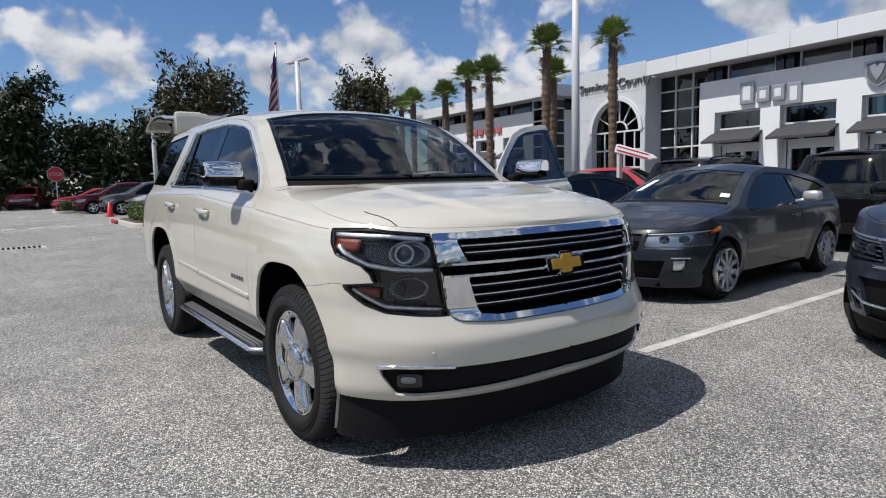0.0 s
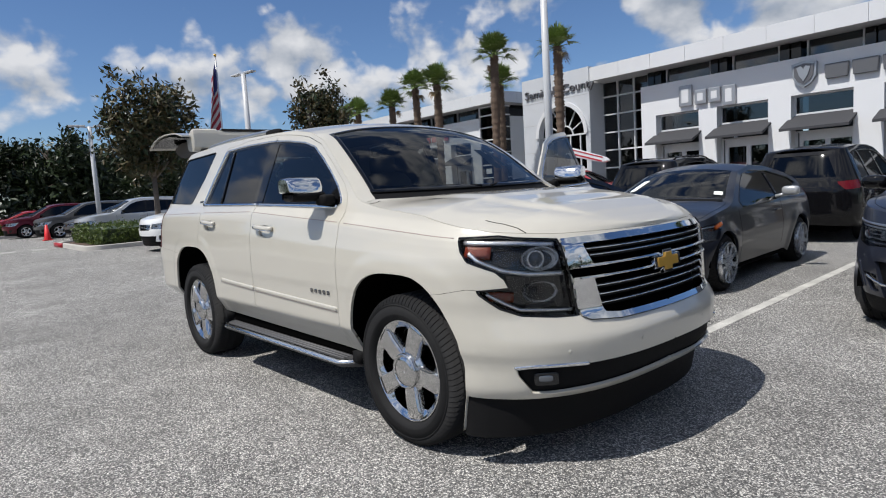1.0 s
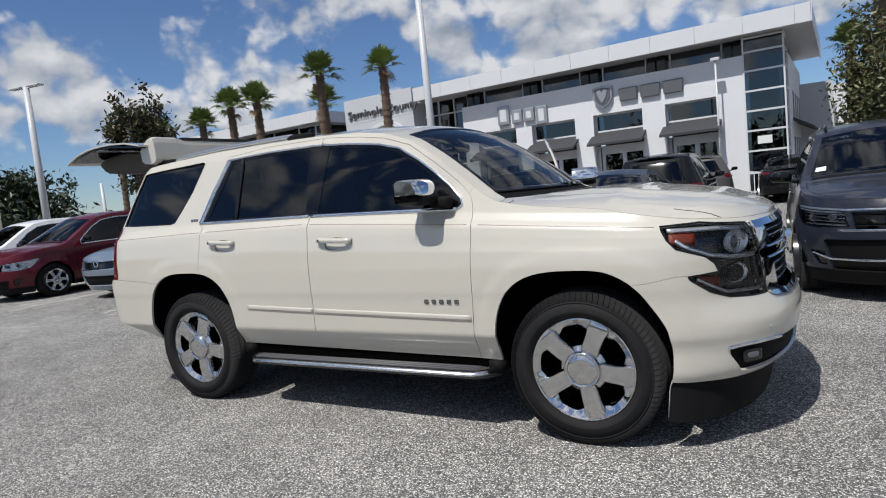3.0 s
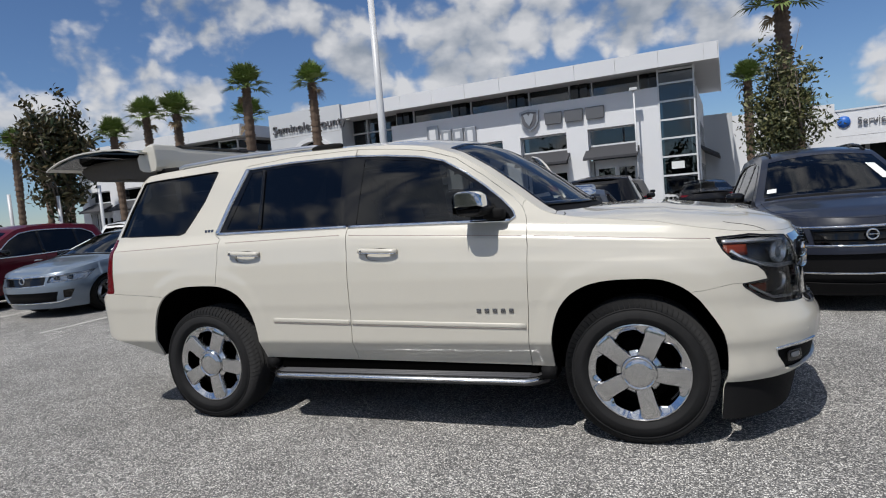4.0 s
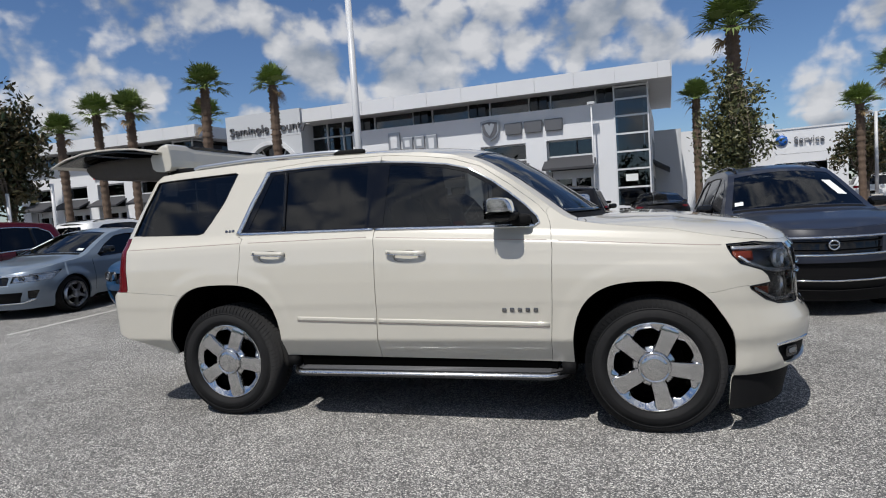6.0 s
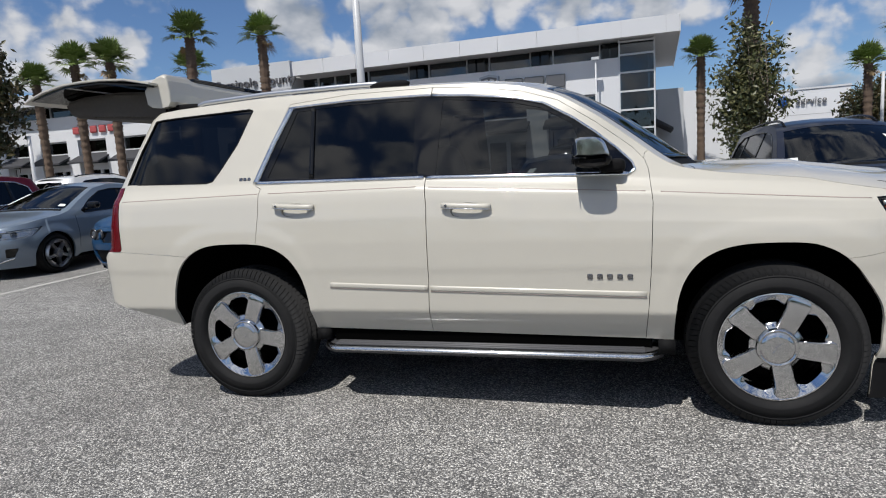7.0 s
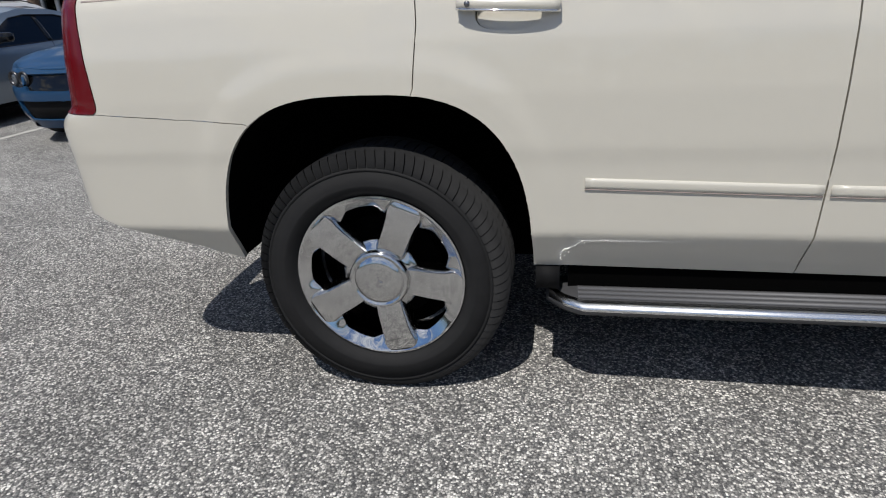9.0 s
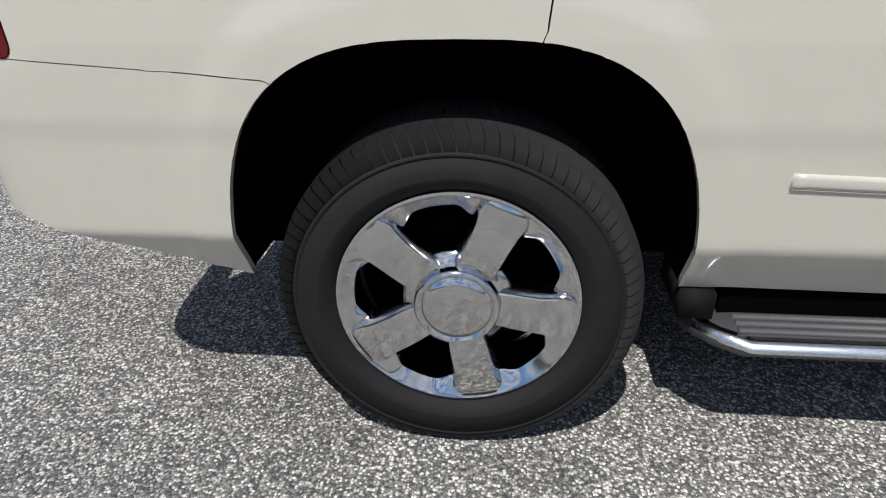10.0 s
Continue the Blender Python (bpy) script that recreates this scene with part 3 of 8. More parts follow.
def arc_table(n=2.8, a=0.85):
    """Even steps along a quarter of a superellipse: fraction -> angle."""
    f = np.linspace(0, math.pi / 2, 4001)
    x, y = a * np.sin(f) ** (2 / n), np.cos(f) ** (2 / n)
    s = np.concatenate([[0], np.cumsum(np.hypot(np.diff(x), np.diff(y)))])
    return s / s[-1], f, s[-1]


ARC_S, ARC_F, ARC_LEN = arc_table()

# ---- the ground ----
def build_ground():
    v = [(-900, -900, 0), (900, -900, 0), (900, 900, 0), (-900, 900, 0)]
    tagged(put("ground", v, [(0, 1, 2, 3)], ASPHALT, smooth=False), "grey asphalt car park with light stone chips", "ground", kind="structure")


build_ground()

# ---- wheels ----
def tyre_lots(r, rim_r, width, blocks=72):
    """Tyre turned about y, outer face towards -y, centre at 0: carcass and tread blocks."""
    w = width / 2
    deep = 0.012 if r > 0.4 else 0.0
    prof = [(rim_r - 0.012, -w + 0.035 + deep), (rim_r + 0.004, -w + 0.018 + deep), (rim_r + 0.012, -w + 0.010 + deep * 0.5), (rim_r + 0.024, -w + 0.003 + deep * 0.1), (rim_r + 0.032, -w + 0.001), (rim_r + 0.036, -w - 0.001), (rim_r + 0.041, -w - 0.001), (rim_r + 0.045, -w + 0.0005), ((r + rim_r) / 2 + 0.012, -w - 0.002), (r - 0.056, -w + 0.002),
            (r - 0.053, -w - 0.003), (r - 0.048, -w - 0.003), (r - 0.045, -w + 0.004), (r - 0.030, -w + 0.016), (r - 0.014, -w + 0.034), (r - 0.008, -w + 0.06), (r - 0.006, w - 0.06), (r - 0.022, w - 0.018), (rim_r + 0.05, w), (rim_r - 0.012, w - 0.03)]
    carcass = lathe(prof, 72)
    verts, faces = [], []
    lanes = [[(-w + 0.004, r - 0.040), (-w + 0.012, r - 0.020), (-w + 0.028, r - 0.007), (-w + 0.060, r)], [(-w + 0.066, r), (-0.036, r)], [(-0.028, r), (0.028, r)], [(0.036, r), (w - 0.060, r)], [(w - 0.054, r), (w - 0.016, r - 0.013)]]
    for ln, prof in enumerate(lanes):
        for k in range(blocks):
            lean = (1.1, 0.7, 0.0, -0.7, -1.1)[ln]
            wide = 0.86 if ln == 0 else 0.90
            o, c = len(verts), len(prof)
            for dr in (-0.010, 0.0):
                for i, (a, rr) in enumerate(prof):
                    slip = lean * 2.2 * (a - prof[0][0]) if ln else 0.7 * (a - prof[0][0]) + 0.15 * (rr - r)
                    for e in (0.07, 0.07 + wide):
                        t = 2 * math.pi * (k + e) / blocks + slip
                        verts.append(((rr + dr) * math.cos(t), a - (0.004 if i == 0 and ln == 0 and dr == 0 else 0), (rr + dr) * math.sin(t)))
            top = o + 2 * c
            for i in range(c - 1):
                faces.append((top + 2 * i, top + 2 * i + 1, top + 2 * i + 3, top + 2 * i + 2))
                for e in (0, 1):
                    faces.append((o + 2 * i + e, o + 2 * i + 2 + e, top + 2 * i + 2 + e, top + 2 * i + e))
            for i in (0, c - 1):
                faces.append((o + 2 * i, o + 2 * i + 1, top + 2 * i + 1, top + 2 * i))
    return carcass, (verts, faces)


def spoked_face(rim_r, hub_r, spokes, wide, phase, dish=0.018, cell=0.006, hole_lo=0.45, hole_hi=0.90, bevel=0.004):
    """The front of an alloy wheel: a dished disc with a window between each two spokes. wide: the window's half angle in degrees at its rim."""
    # a: angle in metres along the middle radius, b: radius
    rm = rim_r * 0.7
    turn = 2 * math.pi * rm

    def pos(A, B):
        t = A / rm + phase
        u = np.clip((B - hub_r) / (rim_r - hub_r), 0, 1)
        y = -0.008 + dish * 0.6 * np.sin(u * math.pi * 0.95)
        y = np.where(B > rim_r - 0.012, y - 0.004, y)
        # each window sits in a bevelled frame; each spoke swells along its middle
        step = 2 * math.pi / spokes
        off = np.abs((A / rm + step / 2) % step - step / 2)
        r0, r1 = rim_r * hole_lo, rim_r * hole_hi
        v = (B - (r0 + r1) / 2) / ((r1 - r0) / 2)
        h = radians(wide) * np.interp(v, [-1, 0.1, 1], [0.74, 0.98, 0.98])
        mm = ((off / h) ** 5 + np.abs(v) ** 5) ** 0.2
        y = y + bevel * (1 - step01(mm, 1.0, 1.22)) - bevel * 0.5 * step01(off, step * 0.30, step * 0.5) * (B < rim_r * 0.93)
        return B * np.cos(t), y, B * np.sin(t)

    na, nb = int(turn / cell), int((rim_r - hub_r) / cell)
    na -= na % spokes
    A, B = np.meshgrid(np.linspace(0, turn, na + 1), np.linspace(hub_r, rim_r, nb + 1), indexing="ij")
    holes = []
    for k in range(spokes + 1):
        c = turn * k / spokes
        h = radians(wide) * rm
        r0, r1 = rim_r * hole_lo, rim_r * hole_hi
        ring = []
        for j in range(40):
            e = 2 * math.pi * j / 40
            v = math.copysign(abs(math.sin(e)) ** 0.4, math.sin(e))
            u = math.copysign(abs(math.cos(e)) ** 0.4, math.cos(e)) * float(np.interp(v, [-1, 0.1, 1], [0.74, 0.98, 0.98]))
            ring.append((c + h * u, (r0 + r1) / 2 + v * (r1 - r0) / 2))
        holes.append(ring)
    full = [(-1, 0), (turn + 1, 0), (turn + 1, 9), (-1, 9)]
    return Skin(pos, A, B, [("hole", holes), ("face", [full])], cell * 1.5).lot("face", 0, 0, 0.055)


def crease(ob, degrees=28):
    ob.data.set_sharp_from_angle(angle=radians(degrees))
    return ob


def weld(ob):
    """Join the rims of a panel to their turned-in edges."""
    bm = bmesh.new()
    bm.from_mesh(ob.data)
    bmesh.ops.remove_doubles(bm, verts=bm.verts, dist=1e-5)
    bm.to_mesh(ob.data)
    bm.free()
    return crease(ob)


def broad_spoke(R, half, depth=.050):
    """One flat spoke along +x with bevelled flanks, from under the cap out to the flange; outer face towards -y."""
    rows = [(.26, .92, .004), (.36, .94, .000), (.44, .98, -.003), (.55, 1.0, -.006), (.66, 1.02, -.007), (.76, 1.08, -.006), (.84, 1.20, -.004), (.90, 1.12, -.002), (.955, .86, .001), (.985, .66, .006)]
    verts, faces = [], []
    for k, (f, w, y) in enumerate(rows):
        h = half * w
        sink = depth if f < .88 else .020
        prof = [(-h - .014, y + sink), (-h - .009, y + .013), (-h, y), (-h * .55, y - .0008), (0, y - .0012), (h * .55, y - .0008), (h, y), (h + .009, y + .013), (h + .014, y + sink)]
        verts += [(f * R, b, a) for a, b in prof]
        if k:
            o = (k - 1) * 9
            faces += [(o + j, o + j + 1, o + 10 + j, o + 9 + j) for j in range(8)]
    return verts, faces


def flange_ring(R, spokes, phase, n=160):
    """The sloping outer ring, its inner edge cut closer beside each spoke."""
    verts, faces = [], []
    prof = [(1.0, .016), (1.0, .004), (.99, -.001), (.968, -.002), (.945, .003), (.0, .012), (.0, .020), (.0, .052)]
    for j in range(n):
        t = 2 * math.pi * j / n
        off = abs((t - phase + math.pi / spokes) % (2 * math.pi / spokes) - math.pi / spokes) / (math.pi / spokes)
        edge = .775 + .075 * float(step01(np.array(off), .42, .72))
        for k, (f, y) in enumerate(prof):
            g = f if f else (edge + .045, edge + .006, edge - .004)[k - 5]
            verts.append((g * R * math.cos(t), y, g * R * math.sin(t)))
    c = len(prof)
    for j in range(n):
        a, b = j * c, ((j + 1) % n) * c
        faces += [(a + k, b + k, b + k + 1, a + k + 1) for k in range(c - 1)]
    return verts, faces


def hub_dish(R, n=60):
    return lathe([(.20 * R, .000), (.34 * R, .003), (.385 * R, .010), (.42 * R, .016), (.455 * R, .020), (.465 * R, .026), (.465 * R, .060)], n)


def wheel_parts(parent, at, r, rim_r, width, face, rim_mat, turn=0.0, side=-1, hub_r=0.09):
    """tyre, rim, brake, cap under one wheel part; outer face on the side given."""
    x, y, z = at
    m = Matrix.Translation(at) @ (Matrix.Identity(4) if side < 0 else Matrix.Rotation(math.pi, 4, "Z")) @ Matrix.Rotation(turn, 4, "Y")
    carcass, blocks = TYRES[(r, rim_r, width)]
    w = width / 2
    seat = -w + (0.024 if r > 0.4 else 0.016)
    tyre = put("tyre", *moved(carcass, m), RUBBER, parent, "black rubber tyre with a blocky tread")
    tagged(put("tread", *moved(blocks, m), RUBBER, tyre), kind="stuff")
    barrel = lathe([(rim_r - 0.012, -w + 0.05), (rim_r - 0.022, -w + 0.07), (rim_r - 0.03, w - 0.05), (rim_r - 0.004, w - 0.02)], 64)
    # barrels behind window-cut faces are coloured dark for the shade between spokes
    put("rim_barrel", *moved(barrel, m), rim_mat if face is None else ALLOY_DARK, tyre)
    if face is None:
        at_seat = m @ Matrix.Translation((0, seat, 0))
        first = radians(-78)
        crease(put("rim_flange", *moved(flange_ring(rim_r + .004, 5, first), at_seat), rim_mat, tyre))
        put("hub_dish", *moved(hub_dish(rim_r), at_seat), rim_mat, tyre)
        for k in range(5):
            crease(put("spoke", *moved(broad_spoke(rim_r + .004, .0425), at_seat @ Matrix.Rotation(-first - 2 * math.pi * k / 5, 4, "Y")), rim_mat, tyre))
    else:
        weld(put("wheel_face", *moved(face, m @ Matrix.Translation((0, seat, 0))), rim_mat, tyre))
    cap = lathe([(0.0001, -0.019), (hub_r * 0.55, -0.0185), (hub_r * 0.80, -0.017), (hub_r * 0.83, -0.012), (hub_r * 0.87, -0.012), (hub_r * 0.90, -0.0185), (hub_r * 0.97, -0.0185), (hub_r * 1.03, -0.010), (hub_r * 1.05, 0.03)], 48)
    put("centre_cap", *moved(cap, m @ Matrix.Translation((0, seat, 0))), rim_mat, tyre)
    if hub_r > 0.09:
        slash = prism([(-.034, -.010), (-.006, .002), (-.010, .010), (.034, .012), (.004, -.001), (.010, -.012)], -0.0215, -0.016, 0.0008)
        bmesh.ops.transform(slash, matrix=m @ Matrix.Translation((0, seat, 0)) @ Matrix.Rotation(radians(-30), 4, "Y"), verts=slash.verts)
        part("cap_emblem", slash, rim_mat, tyre)
    # disc and closing sheet are near-black for the shade inside the wheel
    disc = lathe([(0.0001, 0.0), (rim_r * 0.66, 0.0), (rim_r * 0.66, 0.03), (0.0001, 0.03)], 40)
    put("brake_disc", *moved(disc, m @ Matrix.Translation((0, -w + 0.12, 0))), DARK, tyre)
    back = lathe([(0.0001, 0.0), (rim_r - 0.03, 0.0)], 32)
    put("wheel_shade_sheet", *moved(back, m @ Matrix.Translation((0, -w + 0.17, 0))), DARK, tyre)
    return tyre


TYRES = {}
for size in ((0.405, 0.268, 0.28), (0.325, 0.235, 0.22), (0.355, 0.240, 0.235)):
    TYRES[size] = tyre_lots(*size, blocks=84 if size[0] == 0.405 else 48)

# ---- the white sport utility vehicle ----
Q_F, Q_R, L_F, L_R = 1.62, -2.0, 1.48, 1.35
BACK_S, BACK_F, _ = arc_table(7, 0.45)
half_width = smooth_table([(0.10, .945), (.33, .915), (.41, .940), (.47, .970), (.530, 1.006), (.552, 1.020), (.76, 1.026), (.80, 1.030), (.95, 1.030), (1.08, 1.020), (1.18, 1.000), (1.225, .987),
                           (1.245, .974), (1.26, .957), (1.30, .928), (1.5, .848), (1.75, .745), (1.80, .718), (1.90, .66)], sigma=0.006)
nose_x = smooth_table([(.10, 2.29), (.30, 2.345), (.335, 2.37), (.36, 2.41), (.40, 2.432), (.52, 2.455), (.600, 2.460), (.618, 2.456), (.705, 2.402), (.73, 2.388), (.80, 2.387), (.95, 2.385), (1.03, 2.377), (1.07, 2.350), (1.2, 2.29)], sigma=0.007)
tail_x = smooth_table([(.10, -2.50), (.60, -2.55), (.88, -2.56), (.915, -2.53), (.925, -2.495), (1.30, -2.465), (1.75, -2.255), (1.80, -2.18), (1.9, -2.1)], sigma=0.010)
nose_n = lambda z: np.interp(z, [.5, 1.09], [2.7, 2.5])
crease_z = lambda x: np.interp(x, [-2.4, -1.35, -.33, .9, 1.84, 2.4], [1.235, 1.248, 1.248, 1.173, 1.100, 1.075])
TOP = smooth_table([(-2.6, 1.78), (-2.0, 1.803), (-1.4, 1.828), (-.8, 1.828), (-.3, 1.815), (0, 1.797), (.24, 1.762), (.44, 1.694), (.63, 1.575), (.81, 1.437), (.90, 1.362), (.96, 1.315), (1.02, 1.282), (1.2, 1.245),
                    (1.6, 1.198), (1.9, 1.148), (2.1, 1.116), (2.4, 1.092), (3.2, 1.078)], step=0.005, sigma=0.035)


def body_width(x, z):
    ramp = step01(z, 0.84, 1.10) * (1 - step01(z, 1.36, 1.62))
    w = half_width(z + (1.245 - crease_z(x)) * ramp)
    for xw, top in ((1.473, 0.505), (-1.473, 0.552)):
        m = ((np.abs(x - xw) / 0.465) ** 2.8 + (np.maximum(z - 0.40, 0) / top) ** 2.8) ** (1 / 2.8)
        w = w + 0.0055 * (1 - step01(m, 1.12, 1.25))
    # the bumper corners stand out past the sills
    return w + 0.075 * step01(x, 1.72, 1.95) * (1 - step01(z, 0.36, 0.56))


def body_pos(Q, Z):
    Q, Z = np.asarray(Q, float), np.asarray(Z, float)
    x, s = Q.copy(), np.ones_like(Q)
    f = np.clip((Q - Q_F) / L_F, 0, 1)
    a, n = np.interp(f, ARC_S, ARC_F), nose_n(Z)
    front = Q > Q_F
    x = np.where(front, Q_F + (nose_x(Z) - Q_F) * np.sin(a) ** (2 / n), x)
    s = np.where(front, np.clip(np.cos(a), 0, 1) ** (2 / n), s)
    f = np.clip((Q_R - Q) / L_R, 0, 1)
    a = np.interp(f, BACK_S, BACK_F)
    back = Q < Q_R
    x = np.where(back, Q_R + (tail_x(Z) - Q_R) * np.sin(a) ** (2 / 7), x)
    s = np.where(back, np.clip(np.cos(a), 0, 1) ** (2 / 7), s)
    return x, -body_width(np.clip(x, -2.6, 2.6), Z) * s, Z


def q_at_x(x, z):
    if x > Q_F:
        n = float(nose_n(z))
        a = math.asin(min(1, (x - Q_F) / (float(nose_x(z)) - Q_F)) ** (n / 2))
        return Q_F + L_F * float(np.interp(a, ARC_F, ARC_S))
    if x < Q_R:
        a = math.asin(min(1, (Q_R - x) / (Q_R - float(tail_x(z)))) ** 3.5)
        return Q_R - L_R * float(np.interp(a, BACK_F, BACK_S))
    return x


def q_at_y(y, z, ends=1):
    n = float(nose_n(z)) if ends > 0 else 7
    a = math.acos(min(1, abs(y) / float(body_width(2.2 * ends, z))) ** (n / 2))
    k = float(np.interp(a, ARC_F, ARC_S) if ends > 0 else np.interp(a, BACK_F, BACK_S))
    return Q_F + L_F * k if ends > 0 else Q_R - L_R * k


def X(*pts):
    return [(q_at_x(x, z), z) for x, z in pts]


Q_END, Q_BACK = Q_F + L_F, Q_R - L_R


def arch(xw, half, top, p=3.0, n=40, fore=None, fore_p=2.6):
    """Outline of a wheel opening; fore: half its length ahead of the axle, where that differs."""
    fore = fore or half
    pts = [(xw - half, 0.0)]
    for k in range(n + 1):
        a = math.pi * (1 - k / n)
        c, s = math.cos(a), math.sin(a)
        h, q = (half, p) if c < 0 or fore == half else (fore, fore_p)
        pts.append((xw + h * math.copysign(abs(c) ** (2 / q), c), 0.40 + top * s ** (2 / q)))
    return pts + [(xw + fore + .008, 0.0)]


LAMP = X((1.885, 1.094), (2.05, 1.097)) + [(q_at_y(.80, 1.085), 1.085), (q_at_y(.655, 1.068), 1.068), (q_at_y(.64, .90), .90), (q_at_y(.615, .715), .715), (q_at_y(.72, .720), .720), (q_at_y(.84, .735), .735)] + \
    X((2.09, .770), (2.01, .835), (2.0, .851), (2.125, .862), (2.11, .905), (2.075, .940), (1.955, .985), (1.915, 1.03))
GRILLE = [(q_at_y(.648, 1.066), 1.066), (q_at_y(.632, .90), .90), (q_at_y(.606, .708), .708), (q_at_y(.57, .688), .688), (q_at_y(.40, .672), .672), (Q_END + .05, .668), (Q_END + .05, 1.071), (q_at_y(.3, 1.07), 1.071)]
GRILLE_UP = [(q_at_y(.560, 1.036), 1.036), (q_at_y(.520, .944), .944), (Q_END + .05, .944), (Q_END + .05, 1.039), (q_at_y(.3, 1.039), 1.039)]
GRILLE_LOW = [(q_at_y(.520, .874), .874), (q_at_y(.478, .712), .712), (q_at_y(.40, .700), .700), (Q_END + .05, .697), (Q_END + .05, .874)]
GRILLE_SLOT = [(q_at_y(.640, .928), .928), (q_at_y(.630, .890), .890), (Q_END + .05, .890), (Q_END + .05, .928)]
FOG = [(q_at_y(.878, .497), .497), (q_at_y(.872, .46), .46), (q_at_y(.825, .375), .375), (q_at_y(.76, .370), .370), (Q_END + .05, .392), (Q_END + .05, .498)]
TAIL = [(q_at_x(-2.308, .917), .917), (q_at_x(-2.322, 1.318), 1.318), (q_at_y(.80, 1.29, -1), 1.312), (q_at_y(.80, .93, -1), .915)]
QUARTER = X((-2.302, 1.335), (-2.235, 1.54), (-2.155, 1.735), (-2.09, 1.742), (-1.46, 1.762), (-1.435, 1.752), (-1.515, 1.545), (-1.605, 1.40), (-1.655, 1.33), (-1.70, 1.319))
DLO = X((-1.350, 1.302), (-1.264, 1.527), (-1.165, 1.745), (-.784, 1.757), (-.339, 1.750), (-.05, 1.726), (.204, 1.692), (.363, 1.650), (.519, 1.560), (.633, 1.477), (.742, 1.384), (.814, 1.311), (.826, 1.275), (.795, 1.256), (-.295, 1.288))
DLO_FRONT = X((-.281, 1.280), (-.276, 1.760), (-.05, 1.726), (.204, 1.692), (.363, 1.650), (.519, 1.560), (.633, 1.477), (.742, 1.384), (.814, 1.311), (.826, 1.275), (.795, 1.256))
PANES = {"vent": X((-1.275, 1.332), (-1.195, 1.53), (-1.125, 1.722), (-1.02, 1.727), (-.99, 1.322)),
         "rear_pane": X((-.985, 1.322), (-1.012, 1.728), (-.784, 1.737), (-.37, 1.730), (-.355, 1.305)),
         "front_pane": X((-.225, 1.303), (-.205, 1.722), (-.05, 1.706), (.196, 1.672), (.345, 1.632), (.495, 1.545), (.60, 1.470), (.655, 1.415), (.665, 1.273))}
FRONT_DOOR = X((-.287, .30), (-.267, .75), (-.264, 1.126), (-.28, 1.293), (-.272, 1.795), (-.17, 1.787), (.05, 1.762), (.242, 1.730), (.439, 1.664), (.631, 1.535), (.814, 1.392), (.875, 1.322), (.892, 1.27), (.907, 1.115), (.894, .77), (.862, .30))
REAR_DOOR = X((-.272, 1.795), (-.28, 1.293), (-.264, 1.126), (-.267, .75), (-.287, .30), (-1.0, .30), (-1.02, .5), (-1.09, .70), (-1.17, .84), (-1.25, .90), (-1.322, .935), (-1.302, 1.127), (-1.306, 1.27), (-1.368, 1.30), (-1.278, 1.53), (-1.18, 1.772), (-.784, 1.800))
FRONT_COVER = X((1.70, .345), (1.70, .826), (1.81, .831), (1.943, .856)) + [(Q_END + .1, .856), (Q_END + .1, .345)]
DAM = [(q_at_x(1.90, .34), .05), (q_at_x(1.90, .34), .338), (Q_END + .1, .338), (Q_END + .1, .05)]
REAR_COVER = [(Q_BACK - .1, .30), (Q_BACK - .1, .922), (q_at_x(-2.33, .90), .917), (-1.80, .879), (-1.80, .30)]
APERTURE = [(Q_BACK - .1, .925), (Q_BACK - .1, 2.0), (q_at_y(.70, 1.7, -1), 2.0), (q_at_y(.78, 1.2, -1), .925)]
FENDER = [(.6, 0), (.875, 1.36), (.98, 1.40), (Q_END + .1, 1.3), (Q_END + .1, 0)]
BODY_SIDE = [(-9, -1), (9, -1), (9, 3), (-9, 3)]


def cup_outline(x0, x1, z):
    xm, h = (x0 + x1) / 2, (x1 - x0) / 2
    return [(xm + h * math.copysign(abs(math.cos(a)) ** .7, math.cos(a)), z + .036 * math.copysign(abs(math.sin(a)) ** .8, math.sin(a))) for a in (2 * math.pi * k / 32 for k in range(32))]


CUPS = {"front": cup_outline(-.125, .045, 1.108), "rear": cup_outline(-1.145, -.98, 1.140)}


def wagon_side_skin(cell):
    qs = np.concatenate([np.linspace(Q_BACK, Q_R, int(L_R / cell * 0.8)), np.arange(Q_R + cell, Q_F, cell), np.linspace(Q_F, Q_END, int(L_F / cell))])
    low = np.interp(qs, [Q_BACK, -2.35, -1.95, -1.2, 0.95, 1.0, 1.9, 9], [.60, .585, .425, .432, .400, .395, .140, .140])
    high = TOP(qs)
    nb, nt = int(0.60 / cell), int(0.80 / cell)
    s = np.concatenate([np.linspace(0, 1, nb, endpoint=False), 1 + np.linspace(0, 1, nt + 1)])
    A = np.repeat(qs[:, None], len(s), 1)
    B = np.where(s[None] < 1, low[:, None] + (1.0 - low[:, None]) * s[None], 1.0 + (high[:, None] - 1.0) * (s[None] - 1))
    regions = [("arch", [arch(1.473, .468, .505, fore=.452), arch(-1.473, .470, .552)]), ("aperture", [APERTURE]), ("lamp", [LAMP]), ("tail", [TAIL]), ("up", [GRILLE_UP]), ("low", [GRILLE_LOW]), ("slot", [GRILLE_SLOT]),
               ("grille", [GRILLE]), ("fog", [FOG]), ("dam", [DAM]), ("quarter", [QUARTER]), *[(k, [v]) for k, v in PANES.items()], ("surround_front", [DLO_FRONT]), ("surround", [DLO]), ("front_cover", [FRONT_COVER]), ("rear_cover", [REAR_COVER]),
               *[("cup_" + k, [v]) for k, v in CUPS.items()], ("front_door", [FRONT_DOOR]), ("rear_door", [REAR_DOOR]), ("fender", [FENDER]), ("side", [BODY_SIDE])]
    return Skin(body_pos, A, B, regions, cell * 1.3)


